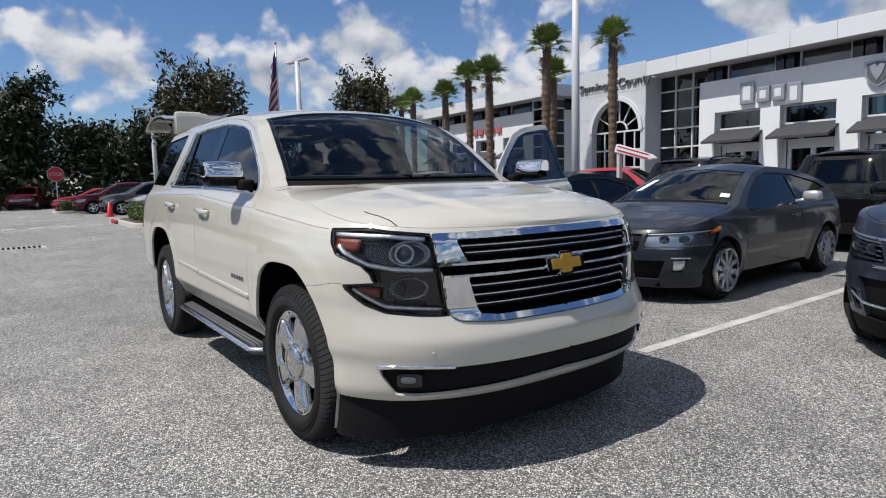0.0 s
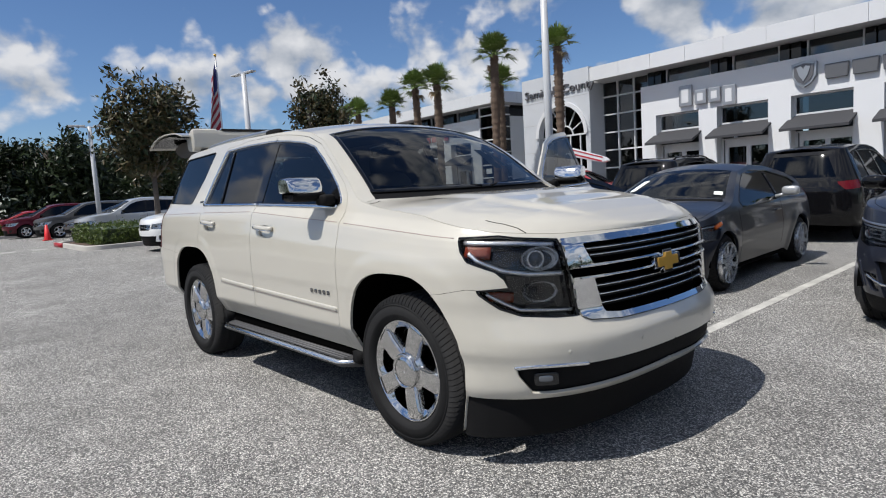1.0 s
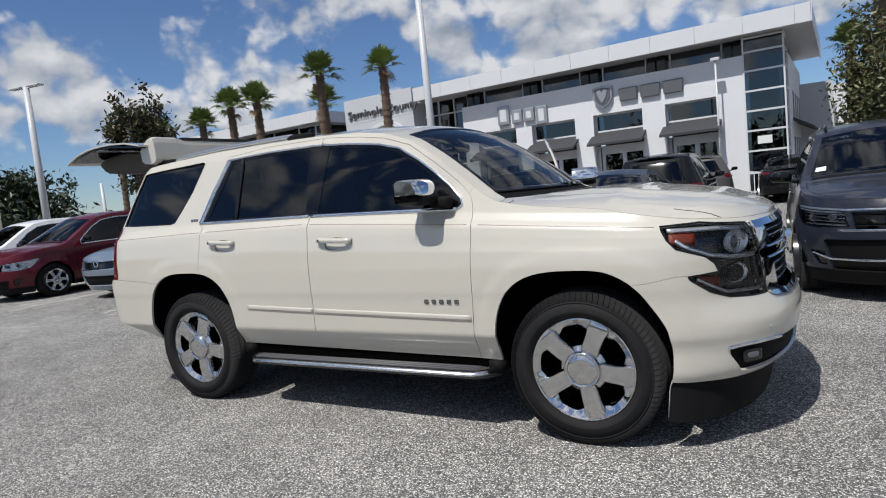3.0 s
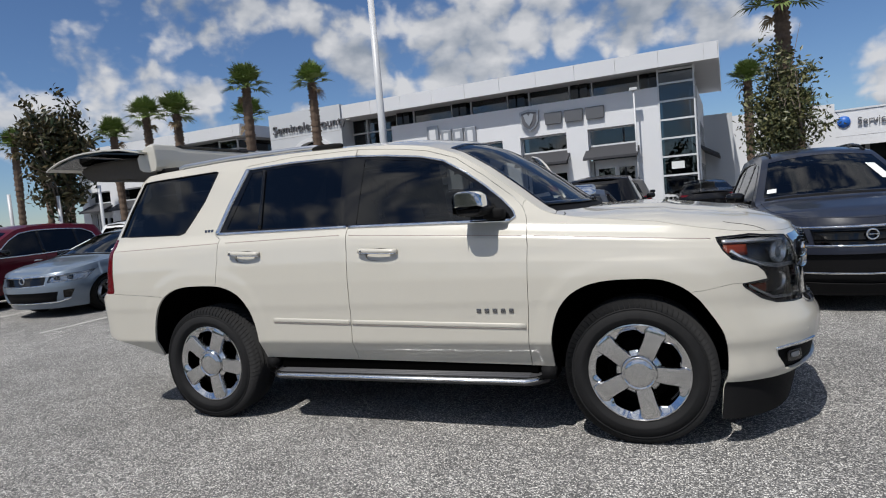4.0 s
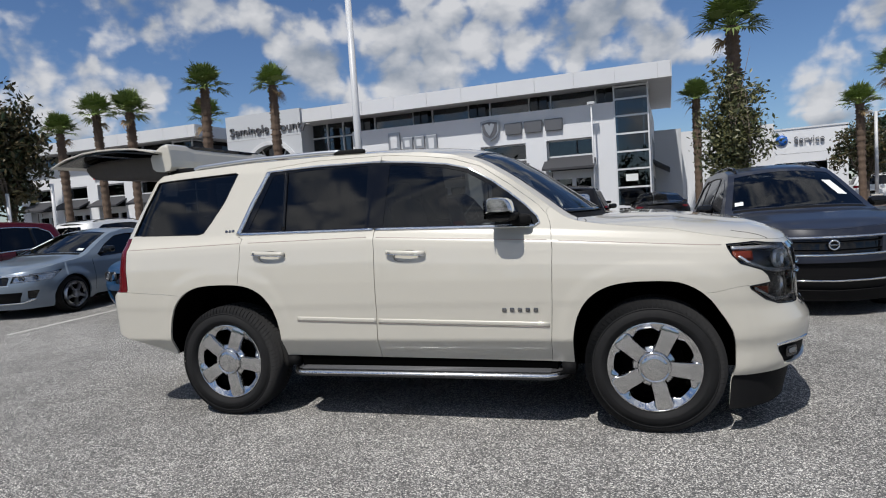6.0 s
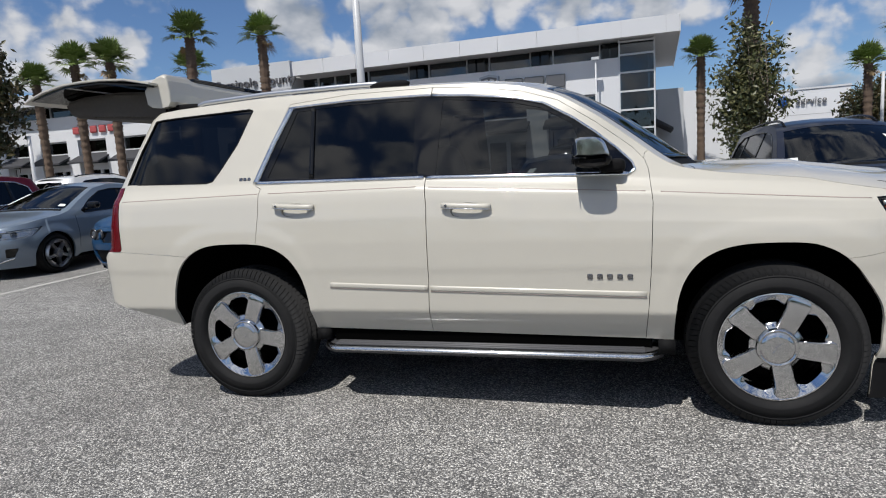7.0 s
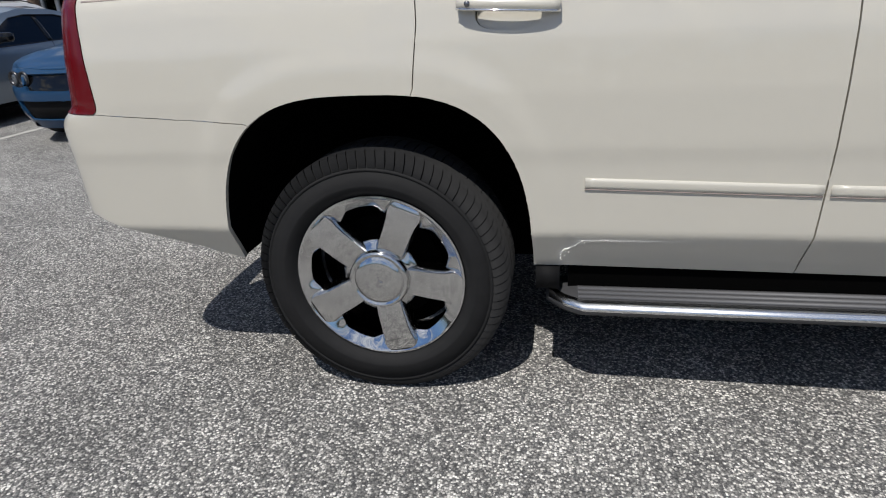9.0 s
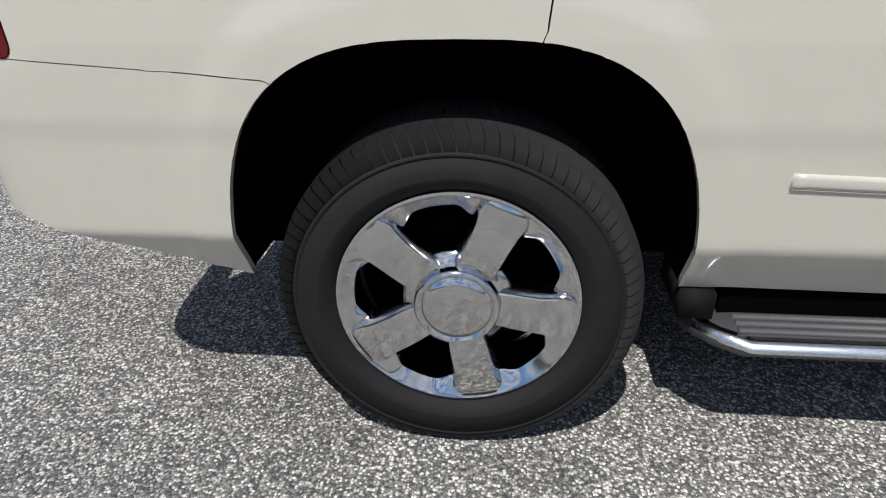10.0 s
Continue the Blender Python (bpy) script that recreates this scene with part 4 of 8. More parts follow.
CROWN = lambda x: np.interp(x, [-2.6, -2.0, -1.0, -.2, .3, .95, 1.05, 1.3, 1.6, 1.85, 2.07, 2.2, 2.28, 2.34, 2.40, 2.6], [.035, .05, .058, .060, .058, .012, .018, .048, .074, .091, .095, .074, .046, .020, .003, 0])
BOW = lambda x: np.interp(x, [-2.6, -1.8, -.2, .3, .95, 1.35, 1.7, 3], [-.10, -.04, .05, .10, .20, .13, 0, 0])


def deck_pos(Q, T):
    Q, T = np.asarray(Q, float), np.asarray(T, float)
    z = TOP(Q)
    x, y, _ = body_pos(Q, z)
    cr = CROWN(x)
    hood = step01(x, 1.02, 1.25)
    at = np.abs(T)
    full = 1 - at ** 2.3
    flat = 1 - at ** 5.0
    lift = cr * (full * (1 - hood) + flat * hood)
    # the raised middle of the bonnet, with a crease down each side
    dome = 0.016 * hood * (1 - step01(at, 0.50, 0.60)) * (1 - step01(x, 2.0, 2.3)) - 0.004 * hood * (1 - step01(x, 2.0, 2.3))
    return x + BOW(x) * (1 - T * T), -y * T, z + lift + dome * (1 - at ** 8)


def wagon_deck_skin(cell):
    qs = np.concatenate([np.arange(-2.1, Q_F, cell), np.linspace(Q_F, Q_END - 0.004, int(L_F / cell))])
    ts = np.linspace(-1, 1, int(1.8 / cell) + 1)
    A, B = np.meshgrid(qs, ts, indexing="ij")
    screen = [(.935, -.885), (.952, -.4), (.955, 0), (.952, .4), (.935, .885), (.36, .885), (.325, .6), (.315, 0), (.325, -.6), (.36, -.885)]
    cowl = [(.93, -.90), (1.03, -.90), (1.06, -.5), (1.07, 0), (1.06, .5), (1.03, .90), (.93, .90)]
    hood = [(1.02, -.905), (1.075, -.5), (1.085, 0), (1.075, .5), (1.02, .905), (1.10, 1.1), (9, 1.1), (9, -1.1), (1.10, -1.1)]
    everything = [(-9, -2), (9, -2), (9, 2), (-9, 2)]
    return Skin(deck_pos, A, B, [("screen", [screen]), ("hood", [hood]), ("cowl", [cowl]), ("roof", [everything])], cell * 1.3)


def headlamp(parent, skin):
    """Housing, lens, projector, reflectors and trims of one headlamp, as lots for the near side."""
    lots = {}
    lots["lamp_housing"] = (skin.lot("lamp", -0.055, 0.0, 0.0), LAMP_GREY)
    lots["lens"] = (skin.lot("lamp", -0.001, 0.003, 0.0), LENS)
    lots["seal"] = (ribbon(body_pos, LAMP, 0.009, 0.0015, True, 4), BLACK_GLOSS)

    def strip(path, width, out):
        return ribbon(lambda A, B: tuple(c - o for c, o in zip(body_pos(A, B), (0.018, -0.006, 0))), path, width, out, False, 14)

    lots["light_bar"] = (strip([(q_at_x(1.93, 1.075), 1.070), (q_at_y(.80, 1.06), 1.060), (q_at_y(.675, 1.045), 1.047)], 0.022, 0.006), LAMP_SILVER)
    lots["divider"] = (strip([(q_at_x(1.965, 1.03), 1.020), (q_at_x(2.01, .98), .988), (q_at_x(2.11, .93), .940), (q_at_y(.80, .92), .920), (q_at_y(.665, .91), .914)], 0.022, 0.012), LAMP_SILVER)
    lots["lower_bar"] = (strip([(q_at_x(2.05, .83), .836), (q_at_x(2.11, .79), .796), (q_at_y(.84, .76), .760), (q_at_y(.635, .742), .742)], 0.016, 0.010), LAMP_SILVER)
    amber = ribbon(lambda A, B: tuple(c - o for c, o in zip(body_pos(A, B), (0.03, -0.012, 0))), [(q_at_x(1.95, 1.03), 1.030), (q_at_x(2.06, 1.02), 1.020)], 0.060, 0.004, False, 6)
    amber_low = ribbon(lambda A, B: tuple(c - o for c, o in zip(body_pos(A, B), (0.03, -0.012, 0))), [(q_at_x(2.06, .822), .822), (q_at_x(2.15, .815), .815)], 0.045, 0.004, False, 6)
    lots["amber_reflector"] = (amber, AMBER)
    lots["side_marker"] = (amber_low, AMBER)
    # projector in its bright bowl above, wide reflector below
    c = Vector(body_pos(q_at_y(.765, .985), .985)) + Vector((-0.030, 0.016, 0))
    eye = lathe([(0.0001, -0.026), (0.016, -0.023), (0.028, -0.012), (0.034, 0.002)], 28)
    ring = lathe([(0.033, 0.010), (0.035, -0.010), (0.041, -0.014), (0.046, -0.010), (0.047, 0.008)], 32)
    bowl = lathe([(0.044, 0.022), (0.052, 0.016), (0.061, 0.002), (0.066, -0.014), (0.069, -0.014), (0.070, 0.0)], 32)
    m = Matrix.Translation(c) @ Matrix.Rotation(radians(62), 4, "Z")
    lots["projector_bowl"] = (moved(bowl, m @ Matrix.Translation((.022, 0, 0)) @ Matrix.Diagonal((1.30, 1, .80, 1))), LAMP_SILVER)
    lots["projector_ring"] = (moved(ring, m @ Matrix.Diagonal((.92, 1, .92, 1))), LAMP_SILVER)
    lots["projector"] = (moved(eye, m), CLEAR_BALL)
    low = Vector(body_pos(q_at_y(.755, .832), .832)) + Vector((-0.050, 0.024, 0))
    way = Matrix.Translation(low) @ Matrix.Rotation(radians(60), 4, "Z")
    dish = lathe([(0.0001, 0.026), (0.010, 0.024), (0.034, 0.018), (0.056, 0.006), (0.072, -0.012)], 10)
    lots["reflector"] = (moved(dish, way @ Matrix.Diagonal((1.22, 1, .70, 1))), LAMP_SILVER)
    lots["bulb_shield"] = (moved(blob(-.03, -.006, 0, .020, .018, .026, .8, 14, 8), way), LAMP_GREY)
    lots["trim_plate"] = (moved(boxes_lot(-.072, .074, .000, .006, -.028, -.006), Matrix.Translation(low + Vector((.004, -.002, -.048))) @ Matrix.Rotation(radians(60), 4, "Z")), CABIN)
    return lots


def wagon_door_fittings(kind):
    """Handle, moulding strips and glass trim of a near-side door."""
    x0, x1, hz = {"front": (-.174, .095, 1.124), "rear": (-1.192, -.934, 1.156)}[kind]
    lots = {}
    n = 17
    bar = []
    for k in range(n):
        s = k / (n - 1)
        x = x0 + (x1 - x0) * s
        y = float(body_pos(x, hz)[1])
        bar.append((x, y - 0.012 - 0.020 * math.sin(math.pi * s) ** 0.45, hz + 0.006 - 0.016 * (s - 0.5)))
    verts, faces = [], []
    ring = [(-0.009, -0.013), (-0.011, 0.0), (-0.008, 0.013), (0.008, 0.016), (0.010, 0.0), (0.008, -0.015)]
    for p in bar:
        for dy, dz in ring:
            verts.append((p[0], p[1] + dy, p[2] + dz))
    for k in range(n - 1):
        for j in range(6):
            j2 = (j + 1) % 6
            faces.append((k * 6 + j, (k + 1) * 6 + j, (k + 1) * 6 + j2, k * 6 + j2))
    faces += [tuple(range(6)), tuple(range((n - 1) * 6, n * 6))[::-1]]
    lots["handle"] = ((verts, faces), PEARL)
    lots["handle_lock"] = (moved(lathe([(.0001, -.004), (.007, -.004), (.008, .004)], 16), Matrix.Translation((x0 + .030, bar[2][1] - .010, hz + .012))), BADGE)
    lots["handle_edge"] = (tube([(p[0], p[1] - .009, p[2] - .013) for p in bar], .0035, 6), CHROME)
    return lots


BOARD_GREY = material("board_grey_plastic", (0.055, 0.055, 0.058), 0.5, 0.2, grain=0.1, grain_scale=90)
BOARD_EDGE = material("satin_board_edge", (0.74, 0.75, 0.76), 0.20, 1.0, grain=0.05, grain_scale=60)
# colour of the shoulder pinstripe, and of the shadow line under the rub strip
PINSTRIPE = material("pinstripe_and_moulding_shadow", (0.33, 0.27, 0.24), 0.4, coat=0.5)
BADGE = material("dark_chrome_badge", (0.22, 0.22, 0.225), 0.25, 0.9)
HEADLINER = material("cabin_headliner", (0.20, 0.19, 0.175), 0.9, grain=0.1)
GATE_TRIM = material("tailgate_inner_trim", (0.085, 0.075, 0.065), 0.75, grain=0.12, stain=0.1)


def text_bars(parent, origin, along, up, out, widths, height, depth, mat, name="badge_letter", gap=0.3):
    """Writing that is a trade name: a row of plain upright blocks."""
    along, up, out = Vector(along).normalized(), Vector(up).normalized(), Vector(out).normalized()
    p = Vector(origin)
    made = []
    for w in widths:
        bm = bmesh.new()
        box(bm, 0, w, 0, depth, 0, height, bevel=min(w, height) * 0.18)
        bmesh.ops.transform(bm, matrix=Matrix((along, out, up)).transposed().to_4x4(), verts=bm.verts)
        bmesh.ops.translate(bm, vec=p, verts=bm.verts)
        made.append(part(name, bm, mat, parent))
        p = p + along * (w + gap * height)
    return made


def build_wagon():
    car = thing("sport_utility_vehicle", "pearl white full-size sport utility vehicle with raised tailgate on asphalt", "car", m=Matrix.Translation((0, 0, .012)))
    cell = 0.0125
    skin, deck = wagon_side_skin(cell), wagon_deck_skin(0.02)
    swing = Matrix.Translation((0.885, 0.965, 0)) @ Matrix.Rotation(radians(-72), 4, "Z") @ Matrix.Translation((-0.885, -0.965, 0))

    def both(name, lot, mat, parents=(None, None), label="", door=False):
        far = mirrored(lot)
        if door:
            far = moved(far, swing)
        return put(name, *lot, mat, parents[0] or car, label), put(name, *far, mat, parents[1] or car, label)

    fd = both("front_door", skin.lot("front_door"), PEARL, label="pearl white front door panel", door=True)
    rd = both("rear_door", skin.lot("rear_door"), PEARL, label="pearl white rear door panel")
    body = both("body_side", skin.lot("side", 0, 0.0012), PEARL)
    fender = both("front_fender", skin.lot("fender", 0, .0012), PEARL)
    nose = both("front_bumper", skin.lot("front_cover", 0, 0.0008), PEARL, label="pearl white front bumper cover")
    tailb = both("rear_bumper", skin.lot("rear_cover", 0, .0014), PEARL)
    both("air_dam", skin.lot("dam", -0.012, 0.001, 0.03), BLACK_TRIM, nose, "matt black lower air dam")
    both("lower_intake", skin.lot("fog", -0.022, 0, 0), BLACK_TRIM, nose, "black lower intake band")
    # fog lamps and their bright brow
    fog_c = Vector(body_pos(q_at_y(.785, .440), .440))
    fog = moved(join(blob(0, 0, 0, .056, .006, .030, .35)), Matrix.Translation(fog_c + Vector((-.006, .004, .002))) @ Matrix.Rotation(radians(48), 4, "Z"))
    fl = both("fog_lamp", fog, LAMP_GREY, nose, "dark fog lamp housing")
    both("fog_reflector", moved(blob(0, 0, 0, .034, .006, .015, .6, 16, 10), Matrix.Translation(fog_c + Vector((-.002, -.004, .006))) @ Matrix.Rotation(radians(48), 4, "Z")), CLEAR_BALL, fl)
    both("fog_trim", ribbon(body_pos, [(q_at_y(.885, .500), .498), (q_at_y(.83, .508), .506), (q_at_y(.72, .506), .505), (q_at_y(.62, .500), .500)], .018, .010, False, 10), CHROME, nose, "chrome fog lamp brow")
    for yy in (.706, .30):
        p = Vector(body_pos(q_at_y(yy, .565), .565))
        q = Vector(body_pos(q_at_y(yy + .01, .565), .565))
        d = (q - p).normalized()
        ang = math.atan2(d.x, -d.y) + math.pi / 2
        dot = moved(lathe([(.0001, -.0015), (.009, -.0015), (.0105, .001), (.0115, -.001), (.0135, .001)], 20), Matrix.Translation(p) @ Matrix.Rotation(ang, 4, "Z"))
        both("parking_sensor", dot, PEARL, nose)

    # grille
    gr = both("grille_frame", skin.lot("grille", 0.010, 0.0015, 0.05), CHROME, label="chrome grille surround")
    # near-black sheets stand for the shade behind the grille
    for nm in ("up", "low", "slot"):
        both("grille_backing", skin.lot(nm, -0.045, 0, 0), DARK, gr)

    def bar_lot(z, ymax, w, out, depth):
        ys = np.linspace(ymax, -ymax, 41)
        pts = []
        for y in ys:
            p = body_pos(q_at_y(max(abs(y), 1e-3), z), z)
            pts.append((float(p[0]), y))
        prof = [(-depth, -w), (-0.004, -w), (out, -w * 0.2), (out, w * 0.3), (0.0, w), (-depth, w)]
        verts, faces = [], []
        for x, y in pts:
            for dx, dz in prof:
                verts.append((x + dx, y, z + dz))
        c = len(prof)
        for k in range(len(pts) - 1):
            for j in range(c):
                faces.append((k * c + j, k * c + (j + 1) % c, (k + 1) * c + (j + 1) % c, (k + 1) * c + j))
        return verts, faces

    for z, ym in ((1.008, .542), (.978, .528), (.832, .508), (.790, .500), (.748, .490)):
        put("grille_bar", *bar_lot(z, ym, .0085, -.006, .03), BLACK_TRIM, gr[0], "black grille bar")
        put("grille_bar_edge", *bar_lot(z + .004, ym, .0042, .001, .014), CHROME, gr[0], "bright grille bar edge")
    for z in (.936, .882):
        put("grille_band", *bar_lot(z, .60, .0085, .020, .02), CHROME, gr[0], "chrome band beside the emblem")
    x0 = float(nose_x(.90)) + 0.012
    emblem = [(-.125, -.030), (-.048, -.030), (-.043, -.056), (.035, -.056), (.040, -.030), (.112, -.030), (.125, .030), (.048, .030), (.043, .056), (-.035, .056), (-.040, .030), (-.112, .030)]
    for nm, k, d, mat in (("emblem_frame", 1.06, .022, CHROME), ("emblem", .80, .028, GOLD)):
        bm = prism([(a * k, b * k) for a, b in emblem], 0, d, 0.002)
        bmesh.ops.transform(bm, matrix=Matrix.Translation((x0, 0, .898)) @ Matrix.Rotation(radians(-90), 4, "Z"), verts=bm.verts)
        part(nm, bm, mat, gr[0], "gold emblem with a bright rim" if nm == "emblem" else "")

    # block added behind the bars so their depth stays black
    put("grille_core", *boxes_lot(2.02, 2.235, -.60, .60, .685, 1.045), DARK, gr[0])

    # lamps
    lamp = headlamp(car, skin)
    hl = both("headlamp", *lamp.pop("lamp_housing"), label="dark headlamp housing")
    for nm, (lot, mat) in lamp.items():
        both(nm, lot, mat, hl)
    tl = both("tail_lamp", skin.lot("tail", 0.003, 0.001, 0.008), LENS_RED, label="tall red tail lamp")

    # side glass
    sd = {"vent": (GLASS_DARK, rd), "rear_pane": (GLASS_DARK, rd), "front_pane": (GLASS_MID, fd), "quarter": (GLASS_DARK, body)}
    for nm, (mat, own) in sd.items():
        both("window", skin.lot(nm, -0.007, 0, 0), mat, own, "dark privacy glass" if mat is GLASS_DARK else "lightly tinted door glass", door=own is fd)
    both("window_surround", skin.lot("surround", -0.004, 0.0, 0.01), BLACK_GLOSS, rd)
    both("window_surround", skin.lot("surround_front", -0.004, 0.0, 0.01), BLACK_GLOSS, fd, door=True)
    for nm in ("quarter",):
        both("window_gasket", ribbon(body_pos, QUARTER, .008, .001, True, 6), BLACK_TRIM, body)
    belt_f = X((-.270, 1.288), (.795, 1.257))
    both("belt_trim", ribbon(body_pos, belt_f, .022, .009, False, 30), CHROME, fd, "chrome belt moulding", door=True)
    both("window_trim", ribbon(body_pos, X((.795, 1.257), (.826, 1.277), (.812, 1.313), (.742, 1.386), (.633, 1.479), (.519, 1.562), (.363, 1.653), (.204, 1.695), (-.05, 1.729), (-.268, 1.747)), .013, .008, False, 6), CHROME, fd, door=True)
    both("belt_trim", ribbon(body_pos, X((-1.345, 1.304), (-.290, 1.289)), .022, .009, False, 30), CHROME, rd, "chrome belt moulding")
    both("window_trim", ribbon(body_pos, X((-1.350, 1.302), (-1.264, 1.527), (-1.165, 1.746)), .034, .010, False, 12), CHROME, rd, "broad chrome pillar trim")
    both("window_trim", ribbon(body_pos, X((-1.165, 1.747), (-.784, 1.759), (-.339, 1.752), (-.275, 1.748)), .013, .008, False, 8), CHROME, rd)
    both("pane_divider", ribbon(body_pos, X((-.982, 1.312), (-1.018, 1.732)), .026, .004, False, 8), BLACK_GLOSS, rd)

    # shoulder stripe, door mouldings, badges
    line = [(q_at_x(x, float(crease_z(x)) - .006), float(crease_z(x)) - .006) for x in np.linspace(-2.30, 1.86, 60)]
    for a, b, own, dr in ((.90, 9, fender, False), (-.268, .90, fd, True), (-1.30, -.27, rd, False), (-9, -1.31, body, False)):
        seg = [p for p in line if a <= p[0] <= b]
        both("pinstripe", ribbon(body_pos, seg, .0055, .0012, False, 2), PINSTRIPE, own, door=dr)
    mz = lambda x: float(np.interp(x, [-.86, .60, .875], [.704, .656, .653]))
    for a, b, own, dr in ((-.862, -.276, rd, False), (-.258, .872, fd, True)):
        both("door_moulding", ribbon(body_pos, X((a, mz(a)), (b, mz(b))), .030, .007, False, 24), PEARL, own, "pearl white rub strip", door=dr)
        # shadow line under the rub strip, put in as a dark strip
        path = X((a, mz(a) - .0165), (b, mz(b) - .0165))
        both("moulding_shadow_lip", ribbon(body_pos, path, .004, .005, False, 24), PINSTRIPE, own, "thin dark strip", door=dr)
    yb = float(body_pos(.7, .75)[1]) - .001
    text_bars(fd[0], (.583, yb, .735), (1, 0, -.008), (0, 0, 1), (0, -1, 0), [.027, .027, .027, .027, .027], .024, .005, BADGE, gap=.92)
    yb = float(body_pos(-1.42, 1.33)[1]) - .001
    text_bars(body[0], (-1.465, yb, 1.322), (1, 0, 0), (0, .35, 1), (0, -1, .35), [.022, .022, .022], .020, .004, BADGE, gap=.3)
    for kind, own, dr in (("front", fd, True), ("rear", rd, False)):
        both("handle_cup", skin.lot("cup_" + kind, -.015, 0, 0), PEARL, own, door=dr)
        for nm, (lot, mat) in wagon_door_fittings(kind).items():
            both(nm, lot, mat, own, door=dr)

    # mirrors
    def mirror_shell(outline, y0, y1, shrink):
        """A softened block: an outline in x and z drawn out along y, smaller at its outer end."""
        rows = [(y0, .94), (y0 - .012, 1.0), ((y0 + y1) / 2, 1.0), (y1 + .05, .97), (y1 + .018, shrink + .06), (y1, shrink - .12)]
        cx, cz = sum(p[0] for p in outline) / len(outline), sum(p[1] for p in outline) / len(outline)
        n = len(outline)
        verts = [(cx + (px - cx) * k, y, cz + (pz - cz) * k) for y, k in rows for px, pz in outline]
        faces = [(i * n + j, i * n + (j + 1) % n, (i + 1) * n + (j + 1) % n, (i + 1) * n + j) for i in range(len(rows) - 1) for j in range(n)]
        return verts, faces + [tuple(range(n)), tuple(range((len(rows) - 1) * n, len(rows) * n))[::-1]]

    cap = mirror_shell([(.534, 1.352), (.534, 1.424), (.542, 1.439), (.566, 1.447), (.635, 1.446), (.665, 1.437), (.685, 1.416), (.706, 1.362), (.705, 1.351), (.62, 1.346)], -.955, -1.172, .88)
    for ob in both("mirror_cap", cap, CHROME, fd, "chrome door mirror cap", door=True):
        crease(ob, 40)
    low = mirror_shell([(.535, 1.312), (.530, 1.345), (.62, 1.348), (.712, 1.350), (.716, 1.332), (.700, 1.308), (.65, 1.296), (.575, 1.298)], -.945, -1.150, .82)
    both("mirror_base", join(low, blob(.715, -.950, 1.302, .065, .045, .034, .5)), BLACK_TRIM, fd, "black mirror base", door=True)
    glass = [(.527, -.965, 1.318), (.527, -1.140, 1.318), (.527, -1.140, 1.43), (.527, -.965, 1.43)]
    both("mirror_glass", (glass, [(0, 1, 2, 3)]), CHROME, fd, door=True)

    # top
    roof = put("roof", *deck.lot("roof", 0, .002, .016), PEARL, car)
    hood = put("bonnet", *deck.lot("hood", 0, .0022, .016), PEARL, car, "pearl white bonnet with a raised centre")
    for sd in (1, -1):
        front = [(q_at_x(1.93, 1.13), -sd * .90), (q_at_x(2.02, 1.12), -sd * .915), (q_at_x(2.09, 1.11), -sd * .95), (q_at_x(2.135, 1.105), -sd * .995)]
        put("bonnet_gap", *ribbon(deck_pos, front, .005, .0012, False, 8), DARK, hood)
        put("bonnet_gap", *ribbon(deck_pos, [(1.06, -sd * .90), (1.09, -sd * .94), (1.105, -sd * .995)], .005, .0012, False, 8), DARK, hood)
    put("cowl_panel", *deck.lot("cowl", -.012, 0, .01), BLACK_TRIM, car, "black plastic cowl")
    put("windscreen", *deck.lot("screen", -.004, 0, 0), GLASS_CLEAR, roof, "clear windscreen")
    band = ribbon(deck_pos, [(.935, -.885), (.952, -.4), (.955, 0), (.952, .4), (.935, .885), (.36, .885), (.325, .6), (.315, 0), (.325, -.6), (.36, -.885)], .03, .001, True, 10)
    put("windscreen_seal", *band, BLACK_GLOSS, roof)
    for s in (1, -1):
        wp = [deck_pos(1.0, s * t) for t in (.05, .25, .5, .75)]
        arm = [Vector((float(p[0]) - .03 - .05 * k, float(p[1]), float(p[2]) + .02 + .012 * k)) for k, p in enumerate(wp)]
        put("wiper", *tube(arm, [.010, .009, .008, .006], 8), BLACK_TRIM, roof, "black wiper arm")
    for s in (1, -1):
        pts = [Vector(tuple(map(float, deck_pos(x, -s * .86)))) + Vector((0, 0, .020 if -1.90 < x < -.66 else .004)) for x in np.linspace(-1.98, -.55, 24)]
        rail = put("roof_rail", *tube(pts, [.010] + [.017] * 22 + [.008], 10), ALUMINIUM, roof, "bright roof rail")
        for xx in (-2.01, -.58):
            p = Vector(tuple(map(float, deck_pos(xx, -s * .86))))
            put("rail_foot", *blob(p.x, p.y, p.z + .010, .13, .020, .022, .6, 16, 8), BLACK_TRIM, rail)

    # tailgate held up on its hinge, with the spoiler standing over the roof edge
    def slab(outline, y0, y1, mat, name, parent, label="", taper=0.0, bev=0.012):
        bm = prism(outline, y0, y1, bev)
        return part(name, bm, mat, parent, label, smooth=False)

    top_line = [(-2.15, 1.985), (-2.34, 2.026), (-2.534, 2.040), (-2.70, 2.041), (-2.854, 2.033), (-3.02, 2.002), (-3.12, 1.970), (-3.195, 1.936)]
    gate = slab(top_line + [(x, z - .015) for x, z in top_line[::-1]], -.785, .785, PEARL, "tailgate", car, "raised pearl white tailgate", bev=.004)
    slab([(-2.24, 1.985), (-2.534, 2.018), (-2.80, 2.014), (-2.80, 2.008), (-2.534, 2.012), (-2.24, 1.979)], -.72, .72, GLASS_DARK, "tailgate_window", gate, "dark tailgate glass", bev=.001)
